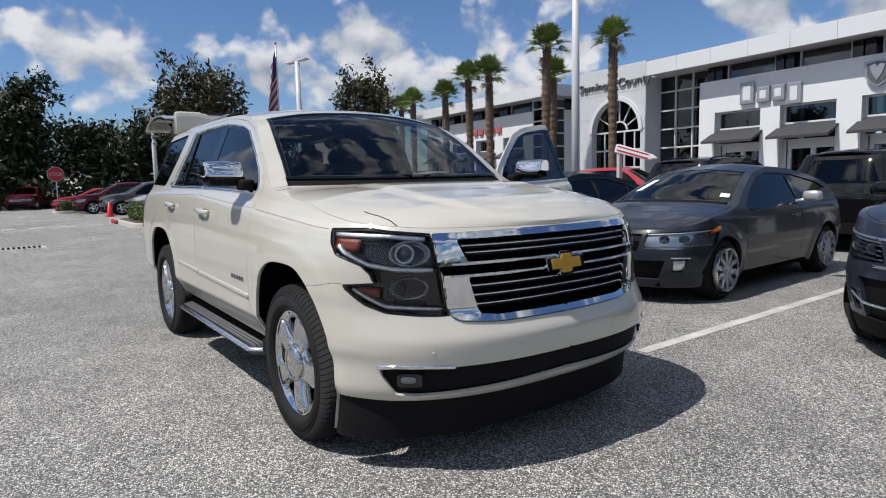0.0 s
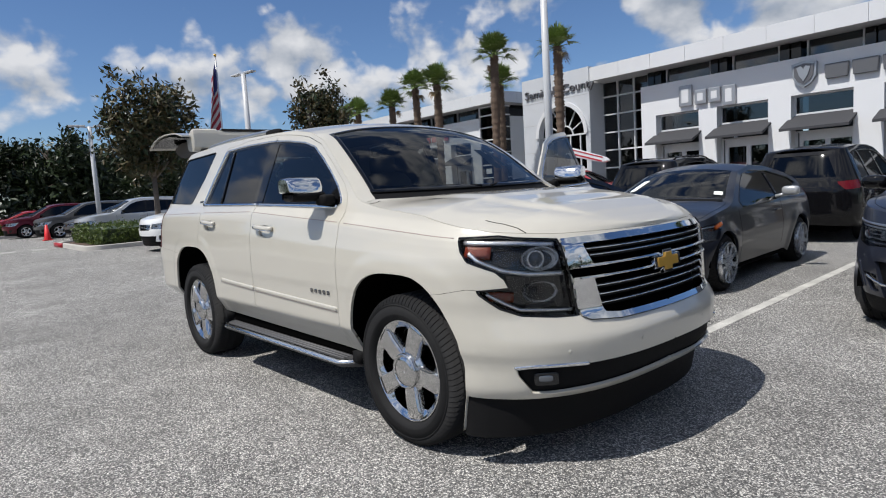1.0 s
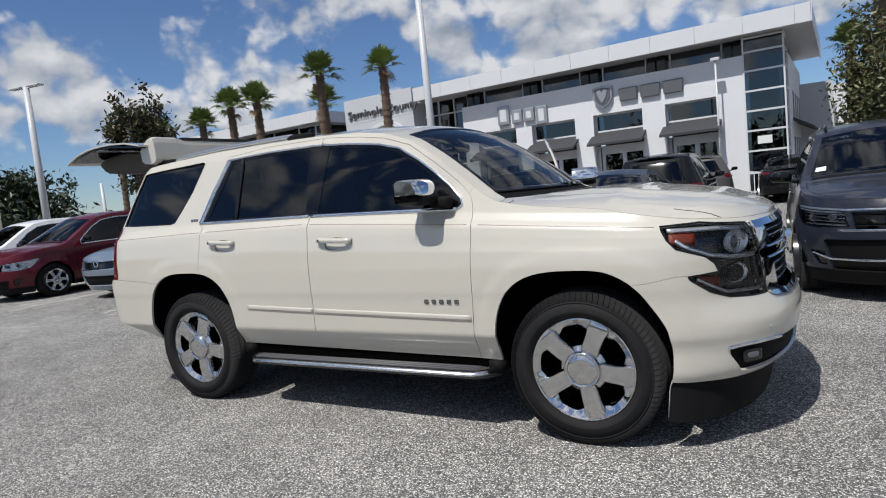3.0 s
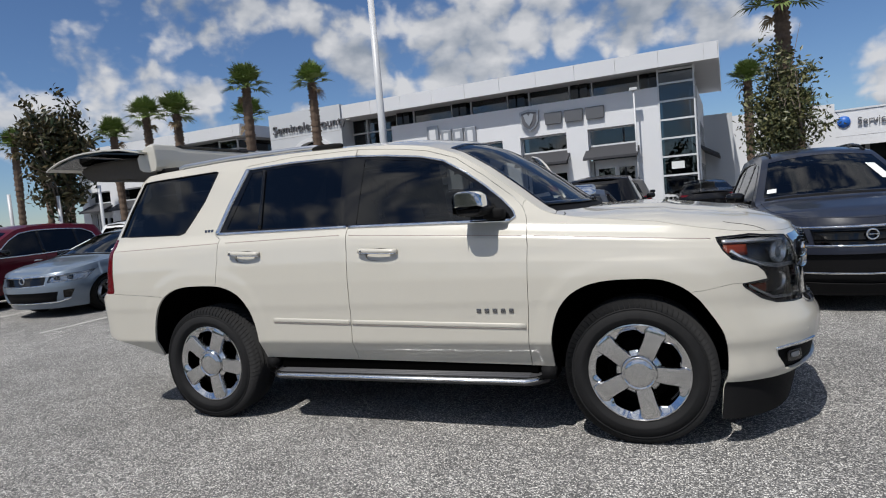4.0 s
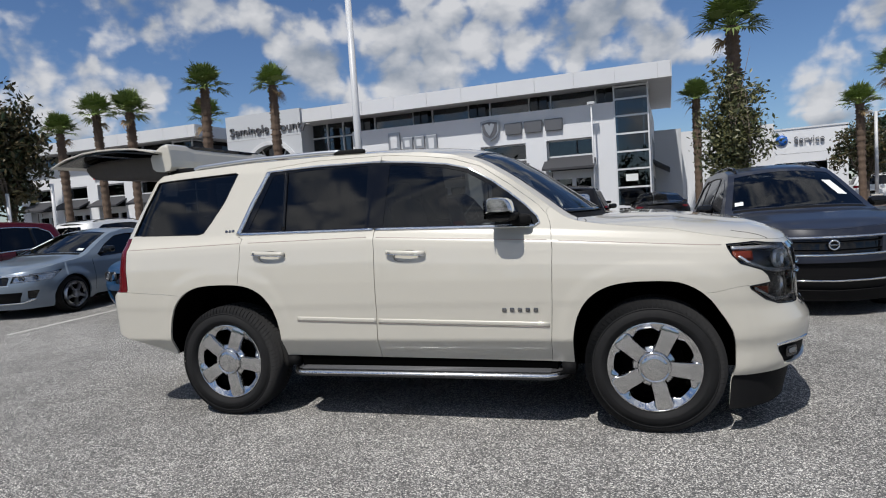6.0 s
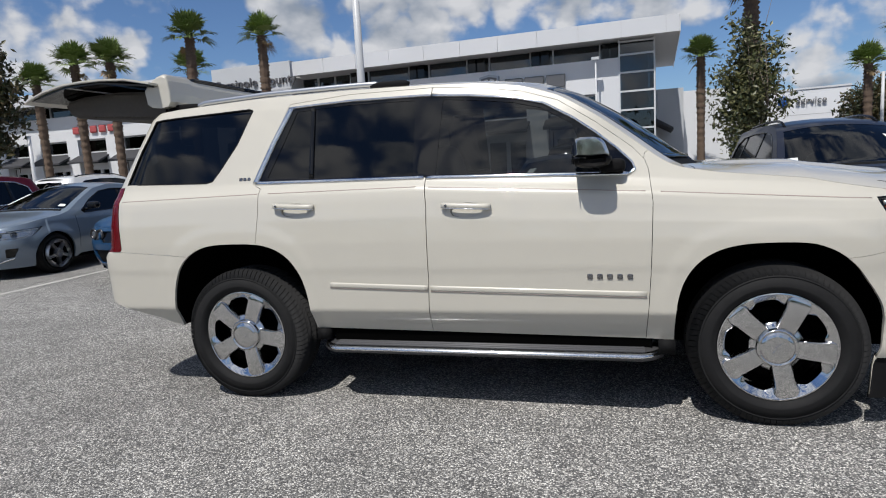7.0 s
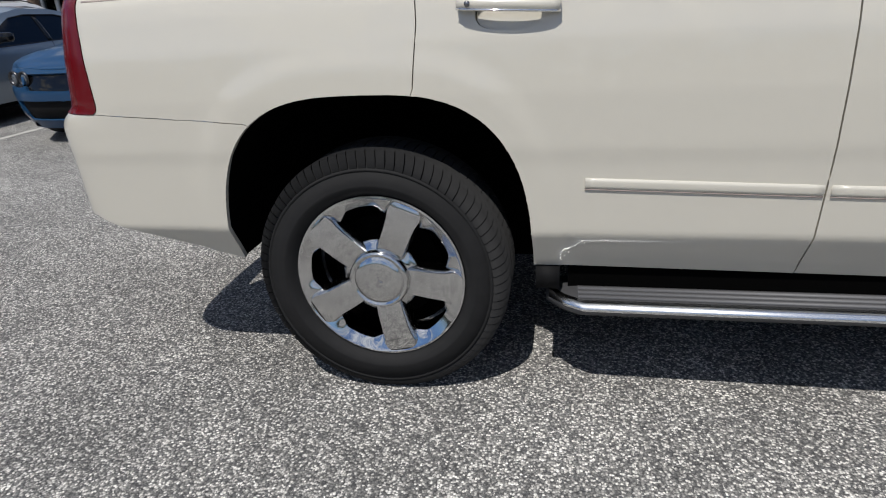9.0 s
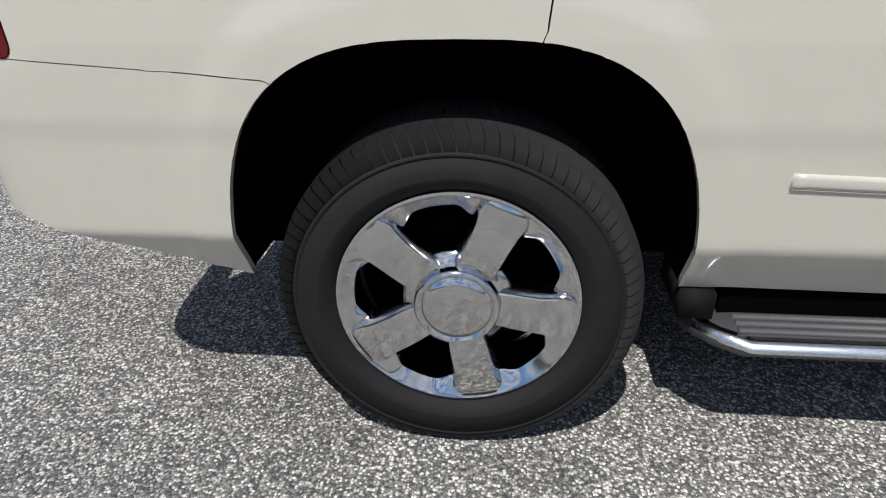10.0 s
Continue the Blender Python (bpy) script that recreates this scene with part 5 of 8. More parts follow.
    slab([(-2.18, 1.972), (-2.54, 2.020), (-2.85, 2.014), (-3.15, 1.948), (-3.15, 1.942), (-2.85, 2.006), (-2.54, 2.010), (-2.18, 1.962)], -.765, .765, BLACK_GLOSS, "tailgate_lining", gate, "black inner edge of the tailgate", bev=.001)
    slab([(-2.20, 1.958), (-2.62, 1.985), (-2.95, 1.975), (-3.10, 1.940), (-3.08, 1.885), (-3.02, 1.835), (-2.85, 1.812), (-2.55, 1.792), (-2.22, 1.765)], -.55, .72, GATE_TRIM, "tailgate_trim", gate, "dark inner tailgate trim", bev=.02)
    section = [(-2.262, 1.955), (-2.250, 1.862), (-2.215, 1.836), (-2.15, 1.826), (-2.085, 1.834), (-2.068, 1.865), (-2.068, 1.92), (-2.080, 2.00), (-2.092, 2.035), (-2.118, 2.048), (-2.16, 2.038), (-2.22, 2.000)]
    rows = [(.0, .90), (.006, .95), (.020, .985), (.05, 1.0), (.24, 1.0), (.262, .94), (.32, .92), (.70, .91)]
    ys = [(-.70 + d, k) for d, k in rows] + [(.70 - d, k) for d, k in rows[-2::-1]]
    verts = [(-2.165 + (px + 2.165) * min(1, k + .06), y, 1.832 + (pz - 1.832) * k) for y, k in ys for px, pz in section]
    n = len(section)
    faces = [(i * n + j, i * n + (j + 1) % n, (i + 1) * n + (j + 1) % n, (i + 1) * n + j) for i in range(len(ys) - 1) for j in range(n)]
    put("spoiler", verts, faces + [tuple(range(n)), tuple(range((len(ys) - 1) * n, len(ys) * n))[::-1]], PEARL, gate, "pearl white roof spoiler tipped up", smooth=False)
    slab([(-2.20, 2.012), (-2.175, 2.045), (-2.10, 2.050), (-2.09, 2.036), (-2.10, 2.020)], -.40, .56, BLACK_GLOSS, "brake_lamp", gate, "dark high brake lamp strip", bev=.006)

    # running boards
    pr = [(-.86, .352), (-.90, .356), (-1.010, .342), (-1.030, .334), (-1.036, .318), (-1.026, .304), (-.990, .292), (-.90, .294), (-.86, .30)]
    def board(profile, xa, xb, nose_cut):
        verts, faces = [], []
        xs = [xa, xa + .05, xa + .10, xb - .10, xb - .05, xb]
        pull = [nose_cut, nose_cut * .35, 0, 0, nose_cut * .35, nose_cut]
        for x, c in zip(xs, pull):
            for y, z in profile:
                verts.append((x, min(-.86, y + c), z + 0.0))
        n = len(profile)
        for k in range(len(xs) - 1):
            for j in range(n):
                faces.append((k * n + j, (k + 1) * n + j, (k + 1) * n + (j + 1) % n, k * n + (j + 1) % n))
        faces += [tuple(range(n)), tuple(range((len(xs) - 1) * n, len(xs) * n))[::-1]]
        return verts, faces

    rb = both("running_board", board(pr, -.965, .955, .09), BOARD_GREY, label="grey ribbed running board with a bright edge")
    both("board_edge", join(board([(-1.012, .347), (-1.030, .342), (-1.041, .334), (-1.044, .325), (-1.038, .320), (-1.026, .332)], -.955, .945, .088)), BOARD_EDGE, rb, "bright board edge")
    for k in range(5):
        y = -.895 - .024 * k
        both("board_rib", boxes_lot(-.87, .86, y - .008, y + .008, .340, .3600 - .0022 * k), TREAD_MAT, rb)
    both("board_bracket", boxes_lot(-.995, -.925, -.975, -.80, .362, .425), BLACK_TRIM, rb)
    both("board_bracket", boxes_lot(.93, 1.01, -.975, -.80, .33, .40), BLACK_TRIM, rb)

    # wheels, arches and the underside, their deep shade put in as near-black
    for sx in (1.473, -1.473):
        for side in (-1, 1):
            wheel_parts(car, (sx - .003, side * .878, .386), .405, .268, .28, None, CHROME_WORN, 0, side, .092)
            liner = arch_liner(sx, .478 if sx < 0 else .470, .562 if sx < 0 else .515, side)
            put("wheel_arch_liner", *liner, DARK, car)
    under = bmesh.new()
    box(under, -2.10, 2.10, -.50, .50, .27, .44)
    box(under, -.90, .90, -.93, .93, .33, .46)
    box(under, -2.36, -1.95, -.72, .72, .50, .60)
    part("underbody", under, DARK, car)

    # cabin
    put("floor_pan", *boxes_lot(-.96, .95, -.90, .90, .46, .52), CABIN, car)
    put("load_floor", *boxes_lot(-2.30, -.96, -.56, .56, .60, .66), CABIN, car)
    inner = join(boxes_lot(-.96, .86, -.885, -.865, .50, 1.24), boxes_lot(-2.25, -.96, -.885, -.865, 1.0, 1.24))
    put("door_card", *inner, CABIN, car)
    put("door_card", *boxes_lot(-2.25, -.28, .865, .885, 1.0, 1.24), CABIN, car)
    put("door_card", *moved(boxes_lot(-.26, .84, .90, .93, .50, 1.24), swing), CABIN, fd[1])
    put("firewall", *boxes_lot(.92, .96, -.90, .90, .45, 1.20), CABIN, car)
    put("headliner", *deck.lot("roof", -.03, 0, 0), HEADLINER, car)
    dash = prism([(.95, .70), (.95, 1.205), (.72, 1.225), (.60, 1.215), (.52, 1.15), (.50, .98), (.60, .70)], -.84, .84, .02)
    part("dashboard", dash, CABIN, car, "dark dashboard")
    n = 36
    ring = [(math.cos(2 * math.pi * k / n) * .19, math.sin(2 * math.pi * k / n) * .19, 0) for k in range(n + 1)]
    sm = Matrix.Translation((.40, .42, 1.08)) @ Matrix.Rotation(radians(-62), 4, "Y")
    put("steering_wheel", *moved(join(tube(ring, .017, 8, False), blob(0, 0, -.01, .07, .07, .03, .6), tube([(-.18, 0, 0), (.18, 0, 0)], .015, 6), tube([(0, -.18, 0), (0, .18, 0)], .015, 6)), sm), CABIN, car)
    for sx, rows in ((-.18, (-.42, .42)), (-1.15, (-.46, .46)), (-1.95, (-.42, .42))):
        for sy in rows:
            low = sx > -.5
            seat = put("seat_back", *moved(blob(0, 0, 0, .09, .265, .36 if low else .24, .4, 20, 12), Matrix.Translation((sx - .28, sy, 1.14 if low else 1.26)) @ Matrix.Rotation(radians(-14), 4, "Y")), SEAT, car, "tan leather seat")
            if low:
                put("seat_cushion", *blob(sx + .05, sy, .80, .28, .27, .10, .35, 20, 10), SEAT, seat)
            put("head_restraint", *blob(sx - .38, sy, 1.56, .05, .13, .085, .5, 16, 8), SEAT, seat)
    put("interior_mirror", *blob(.38, 0, 1.66, .02, .12, .035, .5, 16, 8), BLACK_GLOSS, car)
    # papers behind the windscreen and on the glass
    for t0, t1, q0, q1 in ((.38, .50, .62, .80), (.53, .62, .60, .78)):
        pts = [Vector(tuple(map(float, deck_pos(q, t)))) + Vector((-.01, 0, -.015)) for q, t in ((q1, t0), (q1, t1), (q0, t1), (q0, t0))]
        put("windscreen_paper", pts, [(0, 1, 2, 3)], CARD, roof, "white paper sticker")
    pts = [Vector(tuple(map(float, deck_pos(q, t)))) + Vector((-.01, 0, -.012)) for q, t in ((.40, -.10), (.40, .04), (.36, .04), (.36, -.10))]
    put("windscreen_paper", pts, [(0, 1, 2, 3)], CARD, roof)
    return car


def boxes_lot(x0, x1, y0, y1, z0, z1):
    v = [(x, y, z) for x in (x0, x1) for y in (y0, y1) for z in (z0, z1)]
    return v, [(0, 1, 3, 2), (4, 6, 7, 5), (0, 4, 5, 1), (2, 3, 7, 6), (0, 2, 6, 4), (1, 5, 7, 3)]


def arch_liner(xw, half, top, side, z0=0.40, y_out=0.985, y_in=0.58):
    pts = arch(xw, half, top, n=24)
    pts = [(x, max(z - .40 + z0, .43)) for x, z in pts]
    lip = [abs(float(body_pos(q_at_x(x, z), z)[1])) - .006 for x, z in pts]
    verts = [(x, side * y, z) for (x, z), y in zip(pts, lip)] + [(x, side * y_in, z) for x, z in pts]
    n = len(pts)
    faces = [(k, k + 1, n + k + 1, n + k) for k in range(n - 1)] + [tuple(range(n, 2 * n))]
    return verts, faces


wagon = build_wagon()

# ---- the dealership ----
SITE = Matrix.Translation((-1.9, 23.2, 0)) @ Matrix.Rotation(radians(-3.5), 4, "Z")
BAYS = [(-9.08, -6.99), (-6.17, -4.05), (-3.19, -1.06), (-0.12, 1.89)]


def under(ob, parent):
    ob.parent = parent
    return ob


def text_mesh(name, words, size, depth, mat, m, parent=None, width=None):
    cu = bpy.data.curves.new(name, "FONT")
    cu.body, cu.size, cu.extrude, cu.align_x = words, size, depth / 2, "LEFT"
    tmp = new(name, cu)
    dg = bpy.context.evaluated_depsgraph_get()
    me = bpy.data.meshes.new_from_object(tmp.evaluated_get(dg))
    bpy.data.objects.remove(tmp)
    if width:
        xs = [v.co.x for v in me.vertices]
        me.transform(Matrix.Diagonal((width / (max(xs) - min(xs)), 1, 1, 1)))
    me.transform(m)
    me.materials.clear()
    me.materials.append(mat)
    ob = new(name, me)
    if parent is not None:
        ob.parent = parent
    return ob


FACE_ON = Matrix.Rotation(radians(90), 4, "X")


def build_wing(m, label):
    b = thing("showroom_building", label, "building", m=m)
    rows = [(-9.85, -9.08), (-6.99, -6.17), (-4.05, -3.19), (-1.06, -.12), (1.89, 2.86)]
    for a, c in rows:
        part("wall_pier", boxes((a, c, 0, .42, 0, 4.03)), STUCCO, b, "white stucco pier")
    part("wall_head", boxes((-9.85, 2.86, 0, .42, 4.03, 5.42)), STUCCO, b, "white stucco wall over the bays")
    part("wall_end", boxes((-9.85, -9.45, .42, 9, 0, 5.42)), STUCCO, b)
    for a, c in BAYS:
        w = part("bay_window", boxes((a, c, .40, .43, 3.24, 4.03)), ARCH_GLASS, b, "blue-grey shop glass")
        part("window_frame", boxes((a, c, .34, .46, 3.24, 3.34), (a, c, .34, .46, 3.97, 4.03), (a, a + .05, .34, .46, 3.34, 3.97), (c - .05, c, .34, .46, 3.34, 3.97), bevel=.006), FASCIA, w)
        # canvas awning on its own slope
        aw = prism([(.32, 3.27), (-.78, 2.76), (-.78, 2.66), (-.74, 2.66), (.32, 3.20)], 0, c - a + .24)
        bmesh.ops.transform(aw, matrix=Matrix.Translation((a - .12, 0, 0)) @ Matrix(((0, 1, 0, 0), (1, 0, 0, 0), (0, 0, 1, 0), (0, 0, 0, 1))), verts=aw.verts)
        part("awning", aw, AWNING, b, "charcoal canvas awning")
        d = part("shop_door", boxes((a, c, .44, .46, 0, 2.62)), ARCH_GLASS, b, "glazed shop door")
        mid = (a + c) / 2 + .10
        part("door_frame", boxes((a, c, .36, .50, 2.28, 2.66), (a, a + .30, .36, .50, 0, 2.28), (c - .16, c, .36, .50, 0, 2.28), (mid - .09, mid + .09, .36, .50, 0, 2.28), bevel=.008), FASCIA, d, "white door frame")
        part("mullion", boxes((a + .12, a + .17, .33, .36, 0, 2.6)), SIGN_DARK, d)
        # flat sheet added behind the bay, its dark colour standing for room shade
        part("dim_room_sheet", boxes((a - .3, c + .3, 2.4, 2.5, 0, 4.2)), ROOM_DARK, b)
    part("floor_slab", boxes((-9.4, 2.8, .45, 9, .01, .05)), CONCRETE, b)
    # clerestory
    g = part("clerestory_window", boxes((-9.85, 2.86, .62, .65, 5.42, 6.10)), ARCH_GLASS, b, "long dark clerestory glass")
    part("dim_room_sheet", boxes((-9.7, 2.8, 2.2, 2.3, 5.0, 6.2)), ROOM_DARK, b)
    for a, c in ((-9.69, -8.98), (-6.60, -5.86), (-3.74, -2.95), (-.82, -.08), (2.16, 2.80)):
        for p0, p1 in ((a, (a + c) / 2 - .03), ((a + c) / 2 + .03, c)):
            part("louvre_panel", boxes((p0, p1, .34, .60, 5.44, 6.08), bevel=.01), BLACK_GLOSS, g, "black louvre panel")
        for x in (a - .10, c + .16):
            part("mullion", boxes((x - .025, x + .025, .52, .66, 5.42, 6.1)), FASCIA, g)
    # roof with its deep overhang
    rf = prism([(-.75, 6.08), (-.75, 6.70), (10, 6.80), (10, 6.16), (.3, 6.10)], 0, 17.4)
    swap = Matrix(((0, 1, 0, -12.2), (1, 0, 0, 0), (0, 0, 1, 0), (0, 0, 0, 1)))
    bmesh.ops.transform(rf, matrix=swap, verts=rf.verts)
    roof = part("roof", rf, SOFFIT, b, "flat roof with a deep grey soffit")
    x = -12.2
    while x < 5.19:
        e = min(x + 1.69, 5.2)
        part("fascia_panel", boxes((x + .006, e - .006, -.785, -.753, 6.065, 6.72)), FASCIA, roof, "white metal fascia panel")
        x = e
    y = -.75
    while y < 9.5:
        e = min(y + 1.69, 9.9)
        part("fascia_panel", boxes((5.203, 5.235, y + .006, e - .006, 6.07, 6.72)), FASCIA, roof)
        y = e
    # glass stair tower
    t = part("tower_glass", boxes((2.90, 4.24, .05, .07, .12, 6.06), (4.22, 4.24, .07, 1.25, .12, 6.06)), ARCH_GLASS, b, "tall corner glazing")
    part("dim_room_sheet", boxes((2.9, 4.0, 1.3, 1.4, 0, 6.0)), ROOM_DARK, b)
    for z in (.14, .92, 1.72, 2.50, 3.26, 4.02, 4.78, 5.50, 6.02):
        part("mullion", boxes((2.88, 4.29, -.03, .05, z - .035, z + .035), (4.24, 4.30, .05, 1.25, z - .035, z + .035)), FASCIA, t, "white glazing bar")
    for x in (2.88, 4.26):
        part("mullion", boxes((x - .03, x + .03, -.04, .04, .1, 6.1)), FASCIA, t)
    part("stair_flight", boxes((3.0, 4.1, .5, .9, 3.3, 3.4)), FASCIA, t)
    pp = boxes((3.25, 3.75, .0, .03, 1.98, 2.28))
    part("notice", pp, CARD, t, "white notice sheet")
    for k in range(9):
        part("railing_bar", boxes((2.92 + k * .16, 2.95 + k * .16, -.35, -.32, 0.03, .86)), FASCIA, t)
    part("railing_top", boxes((2.88, 4.26, -.36, -.31, .84, .90)), FASCIA, t)
    # flank with its windows and small awning
    part("flank_wall", boxes((4.05, 4.30, 1.25, 9.5, 0, 5.42)), STUCCO, b, "white flank wall")
    for y in (3.2, 4.6, 6.0, 7.4):
        for z0, z1 in ((.5, 2.2), (3.0, 4.1)):
            part("flank_window", boxes((4.29, 4.31, y, y + .75, z0, z1)), ARCH_GLASS, b)
    fa = prism([(4.30, 3.0), (5.05, 2.55), (5.05, 2.45), (4.30, 2.86)], 3.0, 8.4)
    part("awning", fa, AWNING, b, "charcoal canvas awning")
    part("flank_clerestory", boxes((4.06, 4.10, 1.25, 9.5, 5.42, 6.2)), BLACK_GLOSS, b)
    return b


def build_site():
    main = build_wing(SITE, "white two-storey car showroom with charcoal awnings and glass corner tower")
    side = copy_thing(main, SITE @ Matrix.Translation((-24.2, 0.0, 0)))
    tagged(side, "further white showroom wing with charcoal awnings and overhanging roof", "building", "showroom wings")
    tagged(main, group="showroom wings")

    # entrance block with the big arch
    e = thing("entrance_block", "grey-white entrance block with a tall arched window", "building", m=SITE)
    bm = bmesh.new()
    n = 24
    cx, r, spring = -14.58, 1.62, 3.65
    arcp = [(cx - r, 0.0)] + [(cx + r * math.cos(math.pi - math.pi * k / n), spring + r * math.sin(math.pi * k / n)) for k in range(n + 1)] + [(cx + r, 0.0)]
    outline = [(-17.34, 0), (-17.34, 6.92), (-12.66, 6.92), (-12.66, 0)]
    ring = outline[:1] + outline[1:3] + outline[3:] + arcp[::-1]
    f = [bm.verts.new((x, -.25, z)) for x, z in ring]
    face = bm.faces.new(f)
    ex = bmesh.ops.extrude_face_region(bm, geom=[face])
    bmesh.ops.translate(bm, vec=(0, .6, 0), verts=[v for v in ex["geom"] if isinstance(v, bmesh.types.BMVert)])
    part("wall", bm, STUCCO_GREY, e, "light grey panel wall")
    for z in (1.4, 2.9, 4.4, 5.6):
        part("panel_joint", boxes((-17.34, -16.30 if z < 5 else -12.66, -.258, -.252, z - .012, z + .012)), SOFFIT, e)
    for x in (-17.34, -12.9):
        part("wall_return", boxes((x, x + .24, .35, 6, 0, 6.9)), STUCCO_GREY, e)
    aw = part("arch_window", boxes((cx - r, cx + r, .10, .12, 0, spring + r)), ARCH_GLASS, e, "tall arched window")
    part("dim_room_sheet", boxes((cx - 2, cx + 2, 2.0, 2.1, 0, 6)), ROOM_DARK, e)
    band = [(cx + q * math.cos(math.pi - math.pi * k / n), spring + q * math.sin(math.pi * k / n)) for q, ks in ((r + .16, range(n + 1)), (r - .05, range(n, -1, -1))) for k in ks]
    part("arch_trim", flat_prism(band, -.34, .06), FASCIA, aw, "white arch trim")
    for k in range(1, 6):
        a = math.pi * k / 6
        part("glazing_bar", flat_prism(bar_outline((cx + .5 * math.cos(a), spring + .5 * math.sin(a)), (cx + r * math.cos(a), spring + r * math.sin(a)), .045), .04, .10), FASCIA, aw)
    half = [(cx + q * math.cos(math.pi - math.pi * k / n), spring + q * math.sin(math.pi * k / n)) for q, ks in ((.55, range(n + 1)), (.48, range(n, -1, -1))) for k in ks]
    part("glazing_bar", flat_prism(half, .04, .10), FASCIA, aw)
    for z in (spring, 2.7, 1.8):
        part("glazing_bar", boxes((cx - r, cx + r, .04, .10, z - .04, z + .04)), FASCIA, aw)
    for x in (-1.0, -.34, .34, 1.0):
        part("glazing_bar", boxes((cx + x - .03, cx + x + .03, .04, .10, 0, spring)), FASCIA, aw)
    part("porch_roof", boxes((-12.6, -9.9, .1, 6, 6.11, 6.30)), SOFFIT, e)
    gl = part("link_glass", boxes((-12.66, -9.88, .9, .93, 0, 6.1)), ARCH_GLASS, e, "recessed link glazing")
    part("dim_room_sheet", boxes((-12.6, -9.9, 2.6, 2.7, 0, 6.1)), ROOM_DARK, e)
    for z in (.9, 1.8, 2.7, 3.6, 4.5, 5.4):
        part("mullion", boxes((-12.66, -9.88, .82, .90, z - .035, z + .035)), FASCIA, gl)
    for x in (-11.75, -10.8):
        part("mullion", boxes((x - .03, x + .03, .80, .90, 0, 6.1)), FASCIA, gl)
    tagged(under(text_mesh("entrance_sign", "Seminole County", .62, .09, SIGN_DARK, SITE @ Matrix.Translation((-17.08, -.30, 5.86)) @ FACE_ON, width=4.75), None), "dark grey raised lettering on the entrance wall", "sign")

    # trade names: plain raised blocks
    s = thing("silver_sign", "row of rounded silver sign shapes on white wall", "sign", m=SITE)
    for x, w, z0, z1 in ((-7.84, .62, 4.22, 5.14), (-7.10, .54, 4.22, 4.86), (-6.48, .54, 4.22, 4.86), (-5.86, .56, 4.00, 4.86)):
        bm = bmesh.new()
        box(bm, x, x + w, -.14, -.02, z0, z1, bevel=.05)
        blk = part("sign_block", bm, SIGN_SILVER, s)
        part("sign_block_face", boxes((x + .14, x + w - .14, -.150, -.139, z0 + .16, z1 - .16), bevel=.004), FASCIA, blk)
    s = thing("grey_sign", "row of dark grey sign blocks on white wall", "sign", m=SITE)
    for x, w in ((-1.97, .80), (-1.08, .84), (-.15, .82)):
        bm = prism([(x + .04, 4.45), (x, 4.98), (x + w, 4.98), (x + w - .04, 4.45)], -.14, -.02, .02)
        part("sign_block", bm, SIGN_MID, s)
    s = thing("shield_sign", "chrome and black shield emblem on white wall", "sign", m=SITE)
    sh = [(-3.10, 5.16), (-2.66, 5.24), (-2.22, 5.16), (-2.25, 4.66), (-2.40, 4.42), (-2.66, 4.27), (-2.92, 4.42), (-3.07, 4.66)]
    part("shield_back", flat_prism(sh, -.16, -.02), SIGN_SILVER, s)
    part("shield_field", flat_prism([(-2.66 + (x + 2.66) * .80, 4.76 + (z - 4.76) * .80) for x, z in sh], -.19, -.155), SIGN_DARK, s)
    part("shield_boss", flat_prism([(-2.90, 5.0), (-2.74, 5.06), (-2.66, 4.92), (-2.58, 5.06), (-2.42, 5.0), (-2.50, 4.72), (-2.66, 4.48), (-2.82, 4.72)], -.22, -.18), SIGN_SILVER, s)
    s = thing("red_sign", "row of red sign blocks on further showroom wing", "sign", m=SITE @ Matrix.Translation((-24.2, 0, 0)))
    for k in range(5):
        part("sign_block", boxes((-3.35 + k * .66, -2.87 + k * .66, -.12, -.02, 4.36, 4.76), bevel=.08), SIGN_ROSE, s)

    # low block behind the flank, and the service hall
    g = thing("rear_wing", "plain grey-white rear wing of the showroom", "building")
    part("wall", boxes((4.3, 9.2, 33.0, 40, 0, 4.75)), STUCCO, g)
    part("wall_near", boxes((2.6, 4.3, 31.4, 40, 0, 4.8)), STUCCO_GREY, g)
    v = thing("service_hall", "white service hall with a dark drive-through opening", "building", m=Matrix.Translation((14.3, 38.3, 0)) @ Matrix.Rotation(radians(-13.5), 4, "Z"))
    part("wall", boxes((-14, -4.35, 0, .4, 0, 4.80), (-1.08, 0, 0, .4, 0, 4.80), (-4.35, -1.08, 0, .4, 2.72, 4.80), (-.3, 0, .4, 14, 0, 4.8), (-14, -13.7, .4, 14, 0, 4.8)), STUCCO, v, "white hall wall")
    part("parapet", boxes((-14.05, .05, -.05, 14, 4.80, 4.90)), FASCIA, v)
    part("wall_joint", boxes((-14, 0, -.008, -.002, 3.28, 3.31)), SOFFIT, v)
    # dark sheets give the drive-through opening its painted shade
    part("dim_room_sheet", boxes((-5.5, -.4, 6, 6.2, 0, 4.0), (-5.5, -5.4, .4, 6, 0, 4)), ROOM_DARK, v)
    for x in (-3.5, -2.4):
        part("pillar", boxes((x - .12, x + .12, 3.0, 3.3, 0, 2.8)), STUCCO_GREY, v)
    disc = moved(lathe([(.0001, -.06), (.34, -.06), (.34, 0)], 32), Matrix.Translation((-3.52, -.02, 4.15)))
    tagged(put("round_sign", [SITE_V @ Vector(p) for p in disc[0]], disc[1], SIGN_BLUE), "round blue disc sign on white wall", "sign")
    tagged(text_mesh("service_sign", "Service", .58, .08, SIGN_DARK, SITE_V @ Matrix.Translation((-2.85, -.10, 3.93)) @ FACE_ON, width=1.62), "dark raised lettering over the service opening", "sign")


